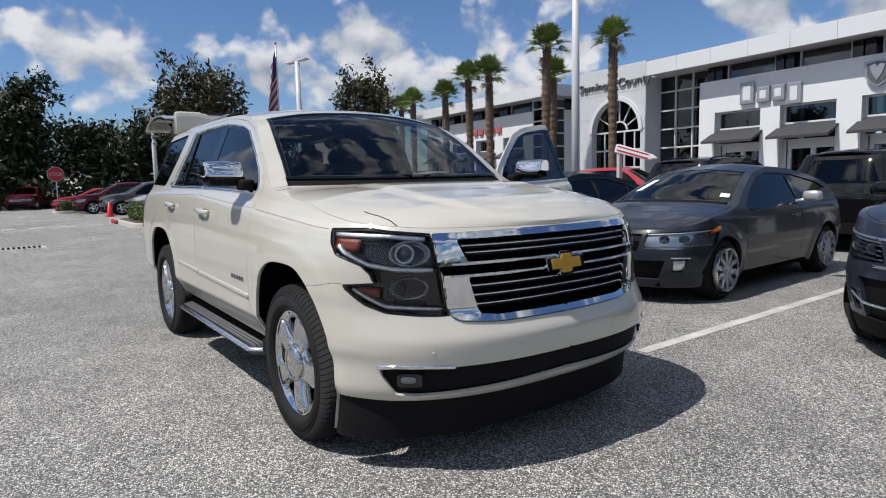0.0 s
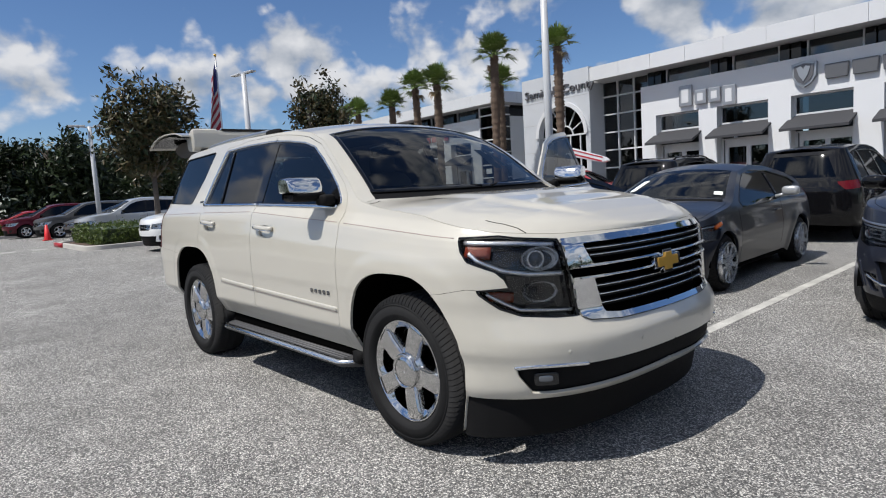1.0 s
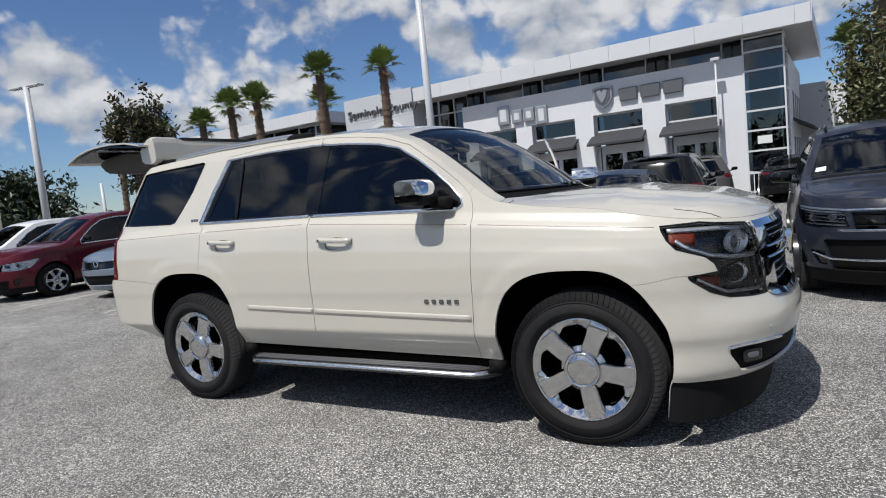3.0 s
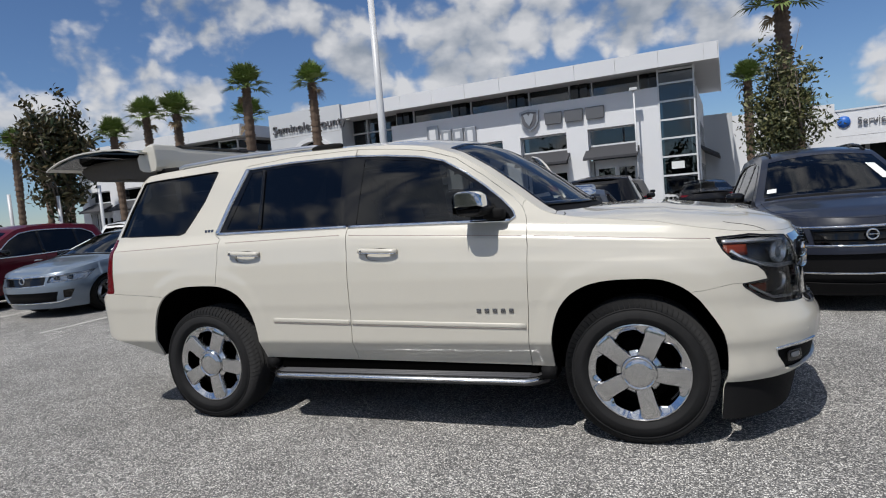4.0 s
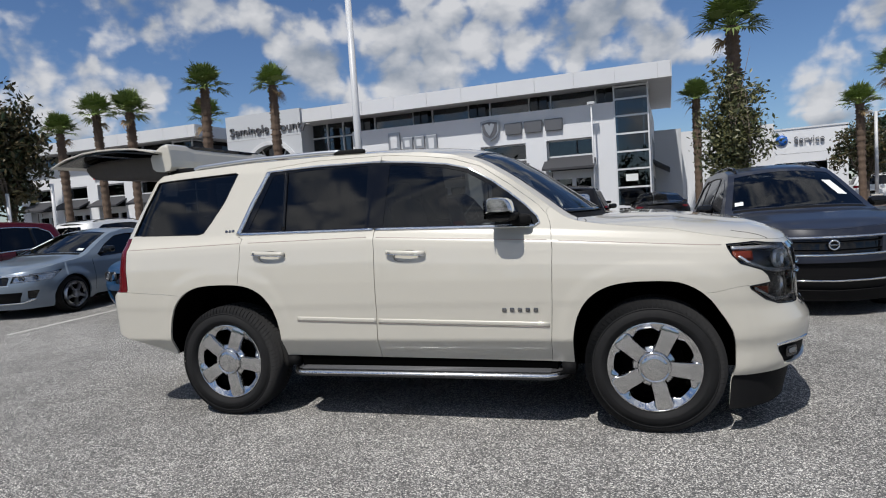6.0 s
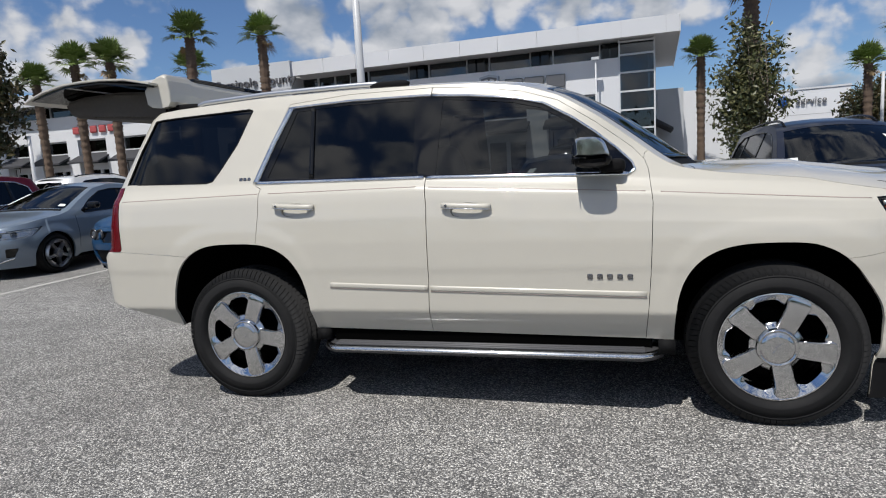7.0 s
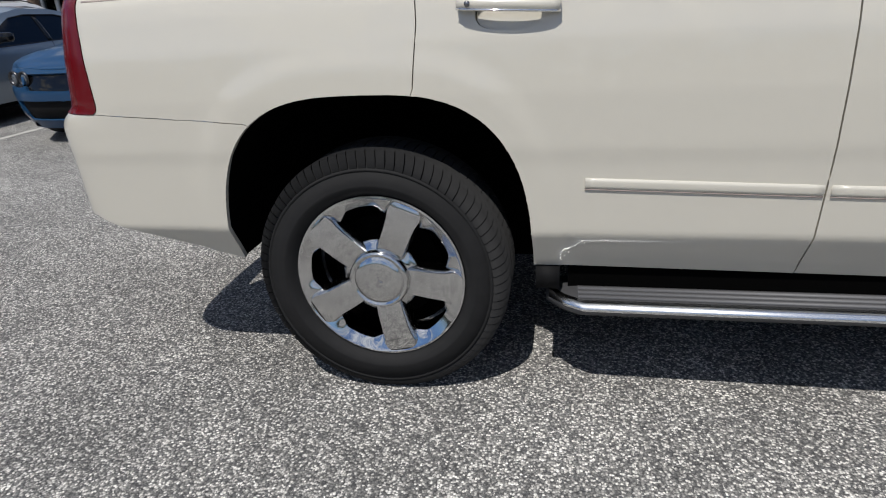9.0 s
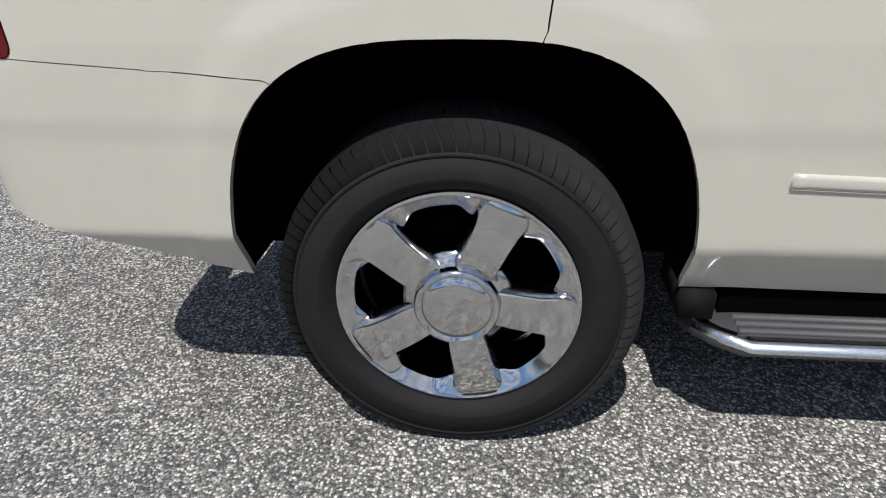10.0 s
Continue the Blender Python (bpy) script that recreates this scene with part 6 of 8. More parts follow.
def flat_prism(outline, y0, y1):
    return prism(outline, y0, y1)


def bar_outline(a, b, w):
    d = Vector((b[0] - a[0], b[1] - a[1])).normalized() * (w / 2)
    return [(a[0] - d.y, a[1] + d.x), (b[0] - d.y, b[1] + d.x), (b[0] + d.y, b[1] - d.x), (a[0] + d.y, a[1] - d.x)]


SIGN_MID = material("grey_sign_letters", (0.13, 0.133, 0.142), 0.4, 0.3)
SITE_V = Matrix.Translation((14.3, 38.3, 0)) @ Matrix.Rotation(radians(-13.5), 4, "Z")
build_site()

# ---- poles, palms, trees ----
def leaf_mesh(rng, centres, spread, count, size, flat=0.5):
    """Many small folded leaves round the centres."""
    unit = lambda v: v / np.maximum(np.linalg.norm(v, axis=1, keepdims=True), 1e-6)
    p = np.array(centres)[rng.integers(len(centres), size=count)] + rng.normal(0, 1, (count, 3)) * spread
    s = (size * rng.uniform(0.6, 1.3, count))[:, None]
    a = unit(rng.normal(0, 1, (count, 3)))
    b = unit(np.cross(a, rng.normal(0, 1, (count, 3))))
    n = np.cross(a, b)
    verts = np.stack([p - a * s, p + b * s * 0.42 + n * s * 0.12, p + a * s, p - b * s * 0.42 + n * s * 0.12], 1).reshape(-1, 3)
    o = np.arange(count)[:, None] * 4
    faces = np.stack([o + [0, 1, 2], o + [0, 2, 3]], 1).reshape(-1, 3)
    return verts.tolist(), faces.tolist()


def branch_tree(name, label, at, trunk_h, trunk_r, crown_c, crown_r, leaves, size, leaf_mat, seed, clumps=70, lean=(0, 0), group="", bare=0.55):
    rng = np.random.default_rng(seed)
    t = thing(name, label, "tree", group, Matrix.Translation(at))
    cc, cr = np.array(crown_c, float), np.array(crown_r, float)
    top = np.array([lean[0], lean[1], trunk_h])
    lots = [tube([(0, 0, -.05), (lean[0] * .3, lean[1] * .3, trunk_h * .4), tuple(top)], [trunk_r * 1.25, trunk_r, trunk_r * .75], 10)]
    limbs = []
    for k in range(9):
        d = rng.normal(0, 1, 3)
        d[2] = abs(d[2]) * .9 + .15
        d /= np.linalg.norm(d)
        end = cc + d * cr * rng.uniform(.55, .9)
        mid = (top + end) / 2 + rng.normal(0, .12, 3) * cr
        limbs.append((mid, end))
        lots.append(tube([tuple(top - np.array([0, 0, .1 * k / 9])), tuple(mid), tuple(end)], [trunk_r * .55, trunk_r * .35, trunk_r * .1], 7))
        for _ in range(3):
            e2 = mid + (end - mid) * rng.uniform(.2, .8) + rng.normal(0, .28, 3) * cr
            lots.append(tube([tuple(mid), tuple((mid + e2) / 2 + rng.normal(0, .05, 3)), tuple(e2)], [trunk_r * .28, trunk_r * .18, trunk_r * .05], 5))
    part_ob = put("trunk", *join(*lots), BARK, t, "branching brown trunk")
    centres = []
    while len(centres) < clumps:
        d = rng.normal(0, 1, 3)
        d /= np.linalg.norm(d)
        rad = rng.uniform(bare, 1.0) * (1 + .18 * math.sin(3 * math.atan2(d[1], d[0]) + seed) + .12 * math.sin(5 * d[2] + seed))
        p = cc + d * cr * rad
        centres.append(p)
    crown = put("crown", *leaf_mesh(rng, centres, cr.mean() * .13, leaves, size), leaf_mat, t, "uneven leafy crown", smooth=False)
    return t


def palm_crown(seed, radius, fronds=44):
    """Fan leaves on short stalks: most stand up and out, the oldest hang dry."""
    rng = np.random.default_rng(seed)
    green, dry = [], []
    for k in range(fronds):
        az = 2 * math.pi * (k * .381966 % 1) + rng.normal(0, .2)
        f = k / (fronds - 1)
        el = radians(-30 + 116 * f ** .50 + rng.normal(0, 5))
        stalk = radius * rng.uniform(.34, .46)
        blade = radius * rng.uniform(.50, .66)
        out = Vector((math.cos(az) * math.cos(el), math.sin(az) * math.cos(el), math.sin(el)))
        tip = out * stalk
        lot = [tube([(0, 0, 0), tuple(out * stalk * .5), tuple(tip)], [.03, .022, .016], 4, False)]
        side = out.cross(Vector((0, 0, 1)))
        side = side.normalized() if side.length > .05 else Vector((1, 0, 0))
        up = side.cross(out)
        verts, faces = [], []
        nb = 19
        for j in range(nb):
            c = -1 + 2 * j / (nb - 1)
            a = radians(88 * c + rng.normal(0, 2.5))
            d = (out * math.cos(a) + side * math.sin(a) + up * .30 * abs(c)).normalized()
            ln = blade * (1 - .30 * abs(c)) * rng.uniform(.88, 1.12)
            w = d.cross(up).normalized() * .030 * radius
            droop = Vector((0, 0, -1)) * ln * (.05 + .16 * max(0, math.cos(el))) * rng.uniform(.5, 1.5)
            p1, p2 = tip + d * ln * .60, tip + d * ln + droop
            o = len(verts)
            verts += [tip - w * .3, tip + w * .3, p1 + w, p1 - w, p2]
            faces += [(o, o + 1, o + 2, o + 3), (o + 3, o + 2, o + 4)]
        lot.append((verts, faces))
        (dry if el < radians(-16) else green).append(join(*lot))
    return green, dry


def palm_trunk(h, r, seed):
    rng = np.random.default_rng(seed)
    prof = []
    n = int(h / .07)
    for k in range(n + 1):
        z = h * k / n
        f = z / h
        boots = step01(f, .45, .70)
        rr = r * (1.25 - .35 * f + .30 * float(boots)) * (1 + (.04 + .10 * float(boots)) * (1 if k % 2 else -1))
        prof.append((rr * (1.25 if f < .03 else 1), z))
    verts, faces = lathe(prof, 20, "z")
    rough = []
    for x, y, z in verts:
        a, f = math.atan2(y, x), float(step01(z / h, .10, .45))
        k = 1 + (.05 + .13 * f) * math.cos(5 * a + 9.5 * z) * math.cos(5 * a - 9.5 * z) + rng.normal(0, .025)
        rough.append((x * k, y * k, z))
    return rough, faces


def palm(at, h, r, radius, seed, label, group):
    t = thing("palm_tree", label, "palm tree", group, Matrix.Translation(at) @ Matrix.Rotation(seed * 1.3, 4, "Z") @ Matrix.Rotation(radians((seed % 3 - 1) * 1.2), 4, "X"))
    put("trunk", *palm_trunk(h, r, seed), PALM_BARK, t, "rough brown palm trunk")
    green, dry = palm_crown(seed, radius)
    up = Matrix.Translation((0, 0, h))
    put("crown", *moved(join(*green), up), PALM_LEAF, t, "green fan leaves", smooth=False)
    if dry:
        put("dry_leaves", *moved(join(*dry), Matrix.Translation((0, 0, h - .15)) @ Matrix.Diagonal((.7, .7, 1, 1))), PALM_DRY, t, "hanging dry leaves", smooth=False)
    return t


PALM_LABEL = "tall fan palm with rough brown trunk by the showroom"
for k, (x, y, z, rad) in enumerate(((-14.33, 21.0, 7.55, 1.15), (-16.8, 19.06, 7.45, 1.25), (-18.4, 21.3, 6.50, 1.15), (-21.1, 19.3, 6.80, 1.25), (-24.0, 20.3, 7.1, 1.25), (-26.9, 20.7, 6.5, 1.25), (-32.7, 22.0, 6.8, 1.3),
                                    (-35.9, 23.0, 6.8, 1.3), (-35.0, 20.5, 6.8, 1.3))):
    palm((x, y, 0), z, .155, rad, k + 1, PALM_LABEL, "palms before the showroom")
for k, (x, y, z, rad) in enumerate(((4.75, 16.4, 6.35, 1.25), (4.9, 29.3, 6.0, 1.2), (12.3, 29.6, 5.0, 1.15), (11.6, 23.4, 5.55, 1.25), (7.3, 31, 4.5, 1.2))):
    palm((x, y, 0), z, .155 if k != 2 else .14, rad, k + 21, "tall fan palm beside the service yard", "palms by the service yard")

branch_tree("magnolia_tree", "young magnolia with dark leaves browning underneath, on hedge island", (-19.0, 3.9, 0), 2.3, .10, (-.1, 0, 4.05), (1.25, 1.55, 1.75), 5200, .125, MAGNOLIA, 5, 120, (-.15, .05), "magnolias")
branch_tree("magnolia_tree", "slim magnolia with brown-backed leaves beside fence", (-16.2, 9.1, 0), 1.5, .09, (0, 0, 4.0), (.92, .95, 1.80), 5200, .105, MAGNOLIA, 12, 130, (0, 0), "magnolias", bare=.35)
branch_tree("small_tree", "slim leafy tree in front of a palm", (4.35, 15.0, 0), 1.0, .07, (0, 0, 3.05), (.90, .9, 2.05), 8200, .078, SHRUB, 14, 150, (0, 0), bare=.1)
branch_tree("small_tree", "dark magnolia beside the service yard lamp post", (13.6, 33.0, 0), 1.4, .08, (0, 0, 3.0), (1.5, 1.5, 1.5), 3200, .12, MAGNOLIA, 17, 60)

# the dark wood along the far edge of the car park
rng_w = np.random.default_rng(31)
k = 0
for x, y, h, r in ((-52, -8.5, 11.5, 3.6), (-57, -3.6, 11.5, 3.4), (-54, -.6, 10.2, 2.4), (-58, 4.6, 7.6, 3.4), (-53, 7.6, 7.3, 3.0), (-58, 12.5, 6.6, 3.4), (-54, 16.6, 6.3, 3.3), (-60, 21.5, 8.4, 2.6), (-57, 25, 6.8, 3.4), (-53, -14, 11, 3.8), (-56, -20, 10.5, 3.6), (-47, 13.0, 5.6, 2.4)):
    k += 1
    branch_tree("oak_tree", "tall dark oak at the edge of car park", (x, y, 0), h * .33, .22, (0, 0, h * .60), (r, r * 1.05, h * .42), 7000, .26, OAK, 40 + k, 110, group="oaks at the edge", bare=.2)
for k, (x, y, h, r) in enumerate(((18, 42, 6, 3), (24, 38, 6.5, 3), (30, 33, 7, 3.4))):
    branch_tree("oak_tree", "green oak beyond the service yard", (x, y, 0), h * .3, .18, (0, 0, h * .58), (r, r, h * .42), 4200, .24, OAK, 70 + k, 80, group="oaks beyond the yard", bare=.2)


def far_woods():
    rng = np.random.default_rng(9)
    cs = []
    for k in range(520):
        a = radians(rng.uniform(178, 395))
        d = rng.uniform(75, 95)
        cs.append(np.array([math.cos(a) * d, math.sin(a) * d, abs(rng.normal(0, 3.2)) + .4]))
    ob = put("far_woods", *leaf_mesh(rng, cs, 1.5, 15000, .9), OAK, None, "", smooth=False)
    tagged(ob, "distant dark tree belt round the car park", "woods", kind="stuff")


far_woods()


def undergrowth():
    rng = np.random.default_rng(19)
    cs = [np.array([rng.uniform(-62, -50), rng.uniform(-24, 30), abs(rng.normal(0, 1.5)) + .3]) for _ in range(420)]
    tagged(put("undergrowth", *leaf_mesh(rng, cs, .8, 15000, .32), OAK, None, smooth=False), "dense dark undergrowth beneath the oaks", "undergrowth", kind="stuff")


undergrowth()


def hedge(x0, x1, y0, y1, h, seed, label):
    rng = np.random.default_rng(seed)
    t = thing("hedge", label, "hedge", "clipped hedges")
    part("hedge_core", boxes((x0 + .10, x1 - .10, y0 + .10, y1 - .10, .1, h - .10)), OAK, t)
    cs = []
    for _ in range(700):
        p = np.array([rng.uniform(x0, x1), rng.uniform(y0, y1), rng.uniform(.15, h)])
        f = rng.integers(5)
        if f == 0:
            p[2] = h
        elif f == 1:
            p[0] = x1
        elif f == 2:
            p[0] = x0
        elif f == 3:
            p[1] = y0
        else:
            p[1] = y1
        cs.append(p)
    put("hedge_leaves", *leaf_mesh(rng, cs, .055, 9000, .045), HEDGE, t, smooth=False)


hedge(-22.8, -18.6, 1.9, 5.4, .72, 3, "clipped green hedge on a kerbed island")
hedge(-38.5, -37.3, .6, 2.2, .6, 4, "small clipped hedge beneath the stop sign")


def kerb_island(x0, x1, y0, y1, name, label):
    t = thing(name, label, "kerb", kind="structure")
    n = 10
    pts, c = [], .55
    for cx, cy, a0 in ((x1 - c, y1 - c, 0), (x0 + c, y1 - c, 90), (x0 + c, y0 + c, 180), (x1 - c, y0 + c, 270)):
        pts += [(cx + c * math.cos(radians(a0 + 90 * k / n)), cy + c * math.sin(radians(a0 + 90 * k / n))) for k in range(n + 1)]
    m = len(pts)
    mx, my = (x0 + x1) / 2, (y0 + y1) / 2
    rings = []
    for inset, z in ((0, 0), (.015, .13), (.03, .15), (.15, .15), (.16, .10)):
        rings.append([(mx + (x - mx) * (1 - 2 * inset / (x1 - x0)), my + (y - my) * (1 - 2 * inset / (y1 - y0)), z) for x, y in pts])
    verts = [p for r in rings for p in r]
    faces = [(k * m + j, k * m + (j + 1) % m, (k + 1) * m + (j + 1) % m, (k + 1) * m + j) for k in range(4) for j in range(m)]
    put("kerb", verts, faces, CONCRETE, t, smooth=False)
    put("soil", rings[-1], [tuple(range(m))], SOIL, t, smooth=False)


SOIL = material("mulch", (0.09, 0.06, 0.045), 0.95, grain=0.3, grain_scale=20, bump=0.4)
kerb_island(-23.3, -18.0, 1.3, 8.5, "kerb_island", "concrete kerbed planting island")
kerb_island(-39.2, -36.6, .1, 6, "kerb_island", "concrete kerbed planting island far off")
kerb_island(9.6, 16, 27.5, 34, "kerb_island", "concrete kerbed planting island by the service yard")
kerb_island(3.2, 5.8, 13.6, 17.6, "kerb_island", "concrete kerbed planting island under the palm")
tagged(put("red_kerb_paint", *boxes_lot(-22.9, -21.6, 1.24, 1.33, .005, .154), SIGN_RED), "faded red painted kerb end", "kerb paint", kind="structure")


def lamp_post(at, h, r, arms, label, base=True, turn=0.0):
    t = thing("lamp_post", label, "street lamp", "car park lamps", Matrix.Translation(at) @ Matrix.Rotation(turn, 4, "Z"))
    put("post", *tube([(0, 0, 0), (0, 0, h * .5), (0, 0, h)], [r, r * .9, r * .75], 14), POLE_WHITE, t, "white painted post")
    if base:
        put("post_base", *lathe([(.0001, .62), (.22, .62), (.25, .58), (.25, 0)], 24, "z"), CONCRETE, t)
    for s in arms:
        arm = put("arm", *tube([(0, 0, h - .05), (s * .25, 0, h - .02), (s * .42, 0, h)], .03, 8), POLE_WHITE, t)
        bm = bmesh.new()
        box(bm, *sorted((s * .16, s * .82)), -.15, .15, h - .02, h + .055, bevel=.03)
        part("lamp_head", bm, POLE_WHITE, arm, "flat white lamp head")
    return t


lamp_post((-3.93, 7.06, 0), 5.86, .085, (-1,), "tall white lamp post with one flat head in car park", turn=radians(15))
lamp_post((-23.9, 9.76, 0), 7.15, .15, (1, -1), "white twin-headed lamp post behind parked cars", turn=radians(11))
lamp_post((-27.3, 3.83, 0), 5.0, .11, (1, -1), "white twin-headed lamp post behind hedge", turn=radians(80))
lamp_post((13.4, 31.2, 0), 4.75, .09, (1, -1), "white twin-headed lamp post by the service yard", turn=radians(-10))
lamp_post((-52, 12.0, 0), 11.0, .12, (1, -1), "tall distant lamp post above the trees", turn=radians(75))


def wall_lamp():
    t = thing("facade_lamp", "slim white floodlight post before showroom wall", "street lamp", m=SITE @ Matrix.Translation((1.98, -.6, 0)))
    put("post", *tube([(0, 0, 0), (0, 0, 5.35)], .035, 10), POLE_WHITE, t)
    part("lamp_head", boxes((-.16, .16, -.10, .12, 5.32, 5.44), bevel=.02), POLE_WHITE, t)


wall_lamp()


def fence():
    t = thing("post_fence", "row of slim pale posts beside parked cars", "fence")
    for x, y, h in ((-16.6, 7.75, 2.72), (-15.9, 8.75, 2.6), (-15.2, 9.62, 2.85)):
        put("fence_post", *tube([(x, y, 0), (x, y, h)], .05, 10), POLE_WHITE, t)


fence()


def flag():
    t = thing("flagpole", "striped flag hanging limp from a tall silver pole", "flagpole", m=Matrix.Translation((-33.66, 12.49, 0)))
    put("pole", *tube([(0, 0, 0), (0, 0, 5), (0, 0, 10.1)], [.085, .075, .045], 12), ALUMINIUM, t, "silver pole")
    put("finial", *blob(0, 0, 10.18, .09, .09, .09, 1.0, 14, 8), GOLD, t)
    # limp cloth: folds that fall from the upper corner
    nu, nv = 26, 40
    verts, faces, mats = [], [], []
    for i in range(nu + 1):
        u = i / nu
        for j in range(nv + 1):
            v = j / nv
            drop = 3.9 * (1 - v) + .9 * u * (1 - v * .3)
            y = -.05 - .95 * u * (.45 + .55 * (1 - v)) * (1 - .25 * v)
            x = .16 * math.sin(7 * u + 2.5 * v) * u + .05
            verts.append((x, y, 9.75 - drop - .35 * u))
    for i in range(nu):
        for j in range(nv):
            faces.append((i * (nv + 1) + j, (i + 1) * (nv + 1) + j, (i + 1) * (nv + 1) + j + 1, i * (nv + 1) + j + 1))
            u = i / nu
            canton = u < .45 and j >= nv * .60
            mats.append(2 if canton else (j * 13 // nv) % 2)
    ob = put("cloth", verts, faces, FLAG_RED, t, "red and white striped cloth with a dark blue corner")
    ob.data.materials.append(FLAG_WHITE)
    ob.data.materials.append(FLAG_BLUE)
    ob.data.polygons.foreach_set("material_index", mats)


FLAG_RED = material("flag_red", (0.24, 0.012, 0.025), 0.8, grain=0.08)
FLAG_WHITE = material("flag_white", (0.42, 0.40, 0.41), 0.8, grain=0.08)
FLAG_BLUE = material("flag_blue", (0.02, 0.025, 0.12), 0.8, grain=0.08)
flag()


def boom_lift():
    t = thing("boom_lift", "white lifting boom with dark red stripes over a red truck", "lift", m=Matrix.Translation((-9.75, 15.6, -.10)) @ Matrix.Rotation(radians(6), 4, "Z"))
    a, b = Vector((.10, 0, 2.42)), Vector((1.45, 0, 2.02))
    d = (b - a).normalized()
    tilt = Matrix.Translation(a) @ Matrix.Rotation(math.atan2(-d.z, d.x), 4, "Y")
    bm = prism([(-.1, -.17), (-.1, .12), (1.25, .08), (1.45, .0), (1.25, -.12)], -.14, .14, .02)
    bmesh.ops.transform(bm, matrix=tilt, verts=bm.verts)
    arm = part("arm", bm, FASCIA, t, "white tapered arm")
    for z0, z1 in ((.050, .090), (-.09, -.04)):
        bm = boxes((0, 1.25, -.148, -.140, z0, z1))
        bmesh.ops.transform(bm, matrix=tilt, verts=bm.verts)
        part("stripe", bm, SIGN_RED, arm)
    part("mast", boxes((.04, .16, -.10, .10, .9, 2.4), bevel=.02), SOFFIT, t)
    part("deck", boxes((-.6, 2.1, -.5, .5, .75, .95), bevel=.03), SIGN_RED, t)
    for x in (-.3, 1.7):
        put("wheel", *moved(lathe([(.0001, -.12), (.30, -.12), (.38, -.08), (.38, .08), (.30, .12), (.0001, .12)], 28), Matrix.Translation((x, 0, .38))), RUBBER, t)


boom_lift()


def stop_sign(at, label, turn):
    t = thing("stop_sign", label, "road sign", m=Matrix.Translation(at) @ Matrix.Rotation(turn, 4, "Z"))
    put("post", *tube([(0, .03, 0), (0, .03, 2.75)], .03, 8), ALUMINIUM, t)
    for nm, r, y, mat in (("rim", .47, 0.0, FLAG_WHITE), ("plate", .44, -.006, SIGN_RED)):
        o = [(r * math.cos(radians(22.5 + 45 * k)), 2.30 + r * math.sin(radians(22.5 + 45 * k))) for k in range(8)]
        part(nm, prism(o, y - .004, y), mat, t)
    text_mesh("word", "STOP", .30, .004, FLAG_WHITE, Matrix.Translation((-.36, -.014, 2.19)) @ FACE_ON, t, width=.72)


stop_sign((-39.0, .50, 0), "red octagonal stop sign on a grey post", radians(82))


def cone(at):
    t = thing("traffic_cone", "bright red traffic cone on the asphalt", "traffic cone", m=Matrix.Translation(at))
    put("body", *lathe([(.03, .72), (.05, .72), (.15, .04), (.15, .0)], 20, "z"), CONE, t)
    part("base", boxes((-.2, .2, -.2, .2, 0, .04), bevel=.01), CONE, t)


CONE = material("cone_plastic", (0.66, 0.025, 0.03), 0.45, grain=0.05)
cone((-29.2, 2.0, 0))


# painted lines, stop dashes and the drain
def stripe(x0, x1, y0, y1, name="bay_line", label="worn white parking bay line"):
    tagged(put(name, [(x0, y0, .004), (x1, y0, .004), (x1, y1, .004), (x0, y1, .004)], [(0, 1, 2, 3)], LINE_PAINT, smooth=False), label, "road marking", "road markings", "structure")


for k in range(-5, 2):
    xx = 1.63 + 2.92 * k
    for a, b in ((1.65, 7.2), (7.6, 13.6)):
        v = [(xx - .05, a, .004), (xx + .05, a, .004), (xx + .05 - .022 * (b - a), b, .004), (xx - .05 - .022 * (b - a), b, .004)]
        tagged(put("bay_line", v, [(0, 1, 2, 3)], LINE_PAINT, smooth=False), "worn white parking bay line", "road marking", "road markings", "structure")
for y in (-3.1, -2.17, -1.25, -.32, .63):
    stripe(-22.0, -21.5, y - .24, y + .24, "stop_dash", "short white dash painted across the lane")


def drain():
    t = thing("storm_drain", "rectangular iron storm drain grate in the asphalt", "drain", m=Matrix.Translation((-12.8, -2.05, 0)))
    part("grate_frame", boxes((-.36, .36, -.62, .62, .001, .010)), CONCRETE, t)
    for k in range(11):
        y = -.5 + .1 * k
        part("grate_bar", boxes((-.28, .28, y - .03, y + .03, .010, .016)), DARK, t)


drain()

# ---- the other parked cars ----
AMBER_CLEAR = material("clear_amber_lens", (0.62, 0.13, 0.015), 0.2, coat=0.5, bump=0.2, bump_scale=200)
HEADLAMP = material("clear_headlamp", (0.50, 0.52, 0.54), 0.12, 0.75, coat=1.0, grain=0.35, grain_scale=30, bump=0.25, bump_scale=60)
LED = material("lamp_white_plastic", (0.8, 0.82, 0.84), 0.2, coat=1.0)
ALLOY = material("silver_alloy", (0.80, 0.81, 0.82), 0.26, 0.85)
ALLOY_MIX = material("machined_dark_alloy", (0.50, 0.50, 0.51), 0.3, 0.9)
FACES = {("thin", .325): spoked_face(.231, .050, 5, 31, .3, cell=.008, hole_lo=.30, hole_hi=.95),
         ("five", .325): spoked_face(.231, .055, 5, 27, .3, cell=.010), ("ten", .325): spoked_face(.231, .055, 10, 12.5, .1, cell=.010, hole_lo=.38, hole_hi=.93),
         ("five", .355): spoked_face(.236, .060, 5, 26, .1, cell=.010), ("six", .355): spoked_face(.236, .060, 6, 22, .5, cell=.010, hole_lo=.36, hole_hi=.92)}

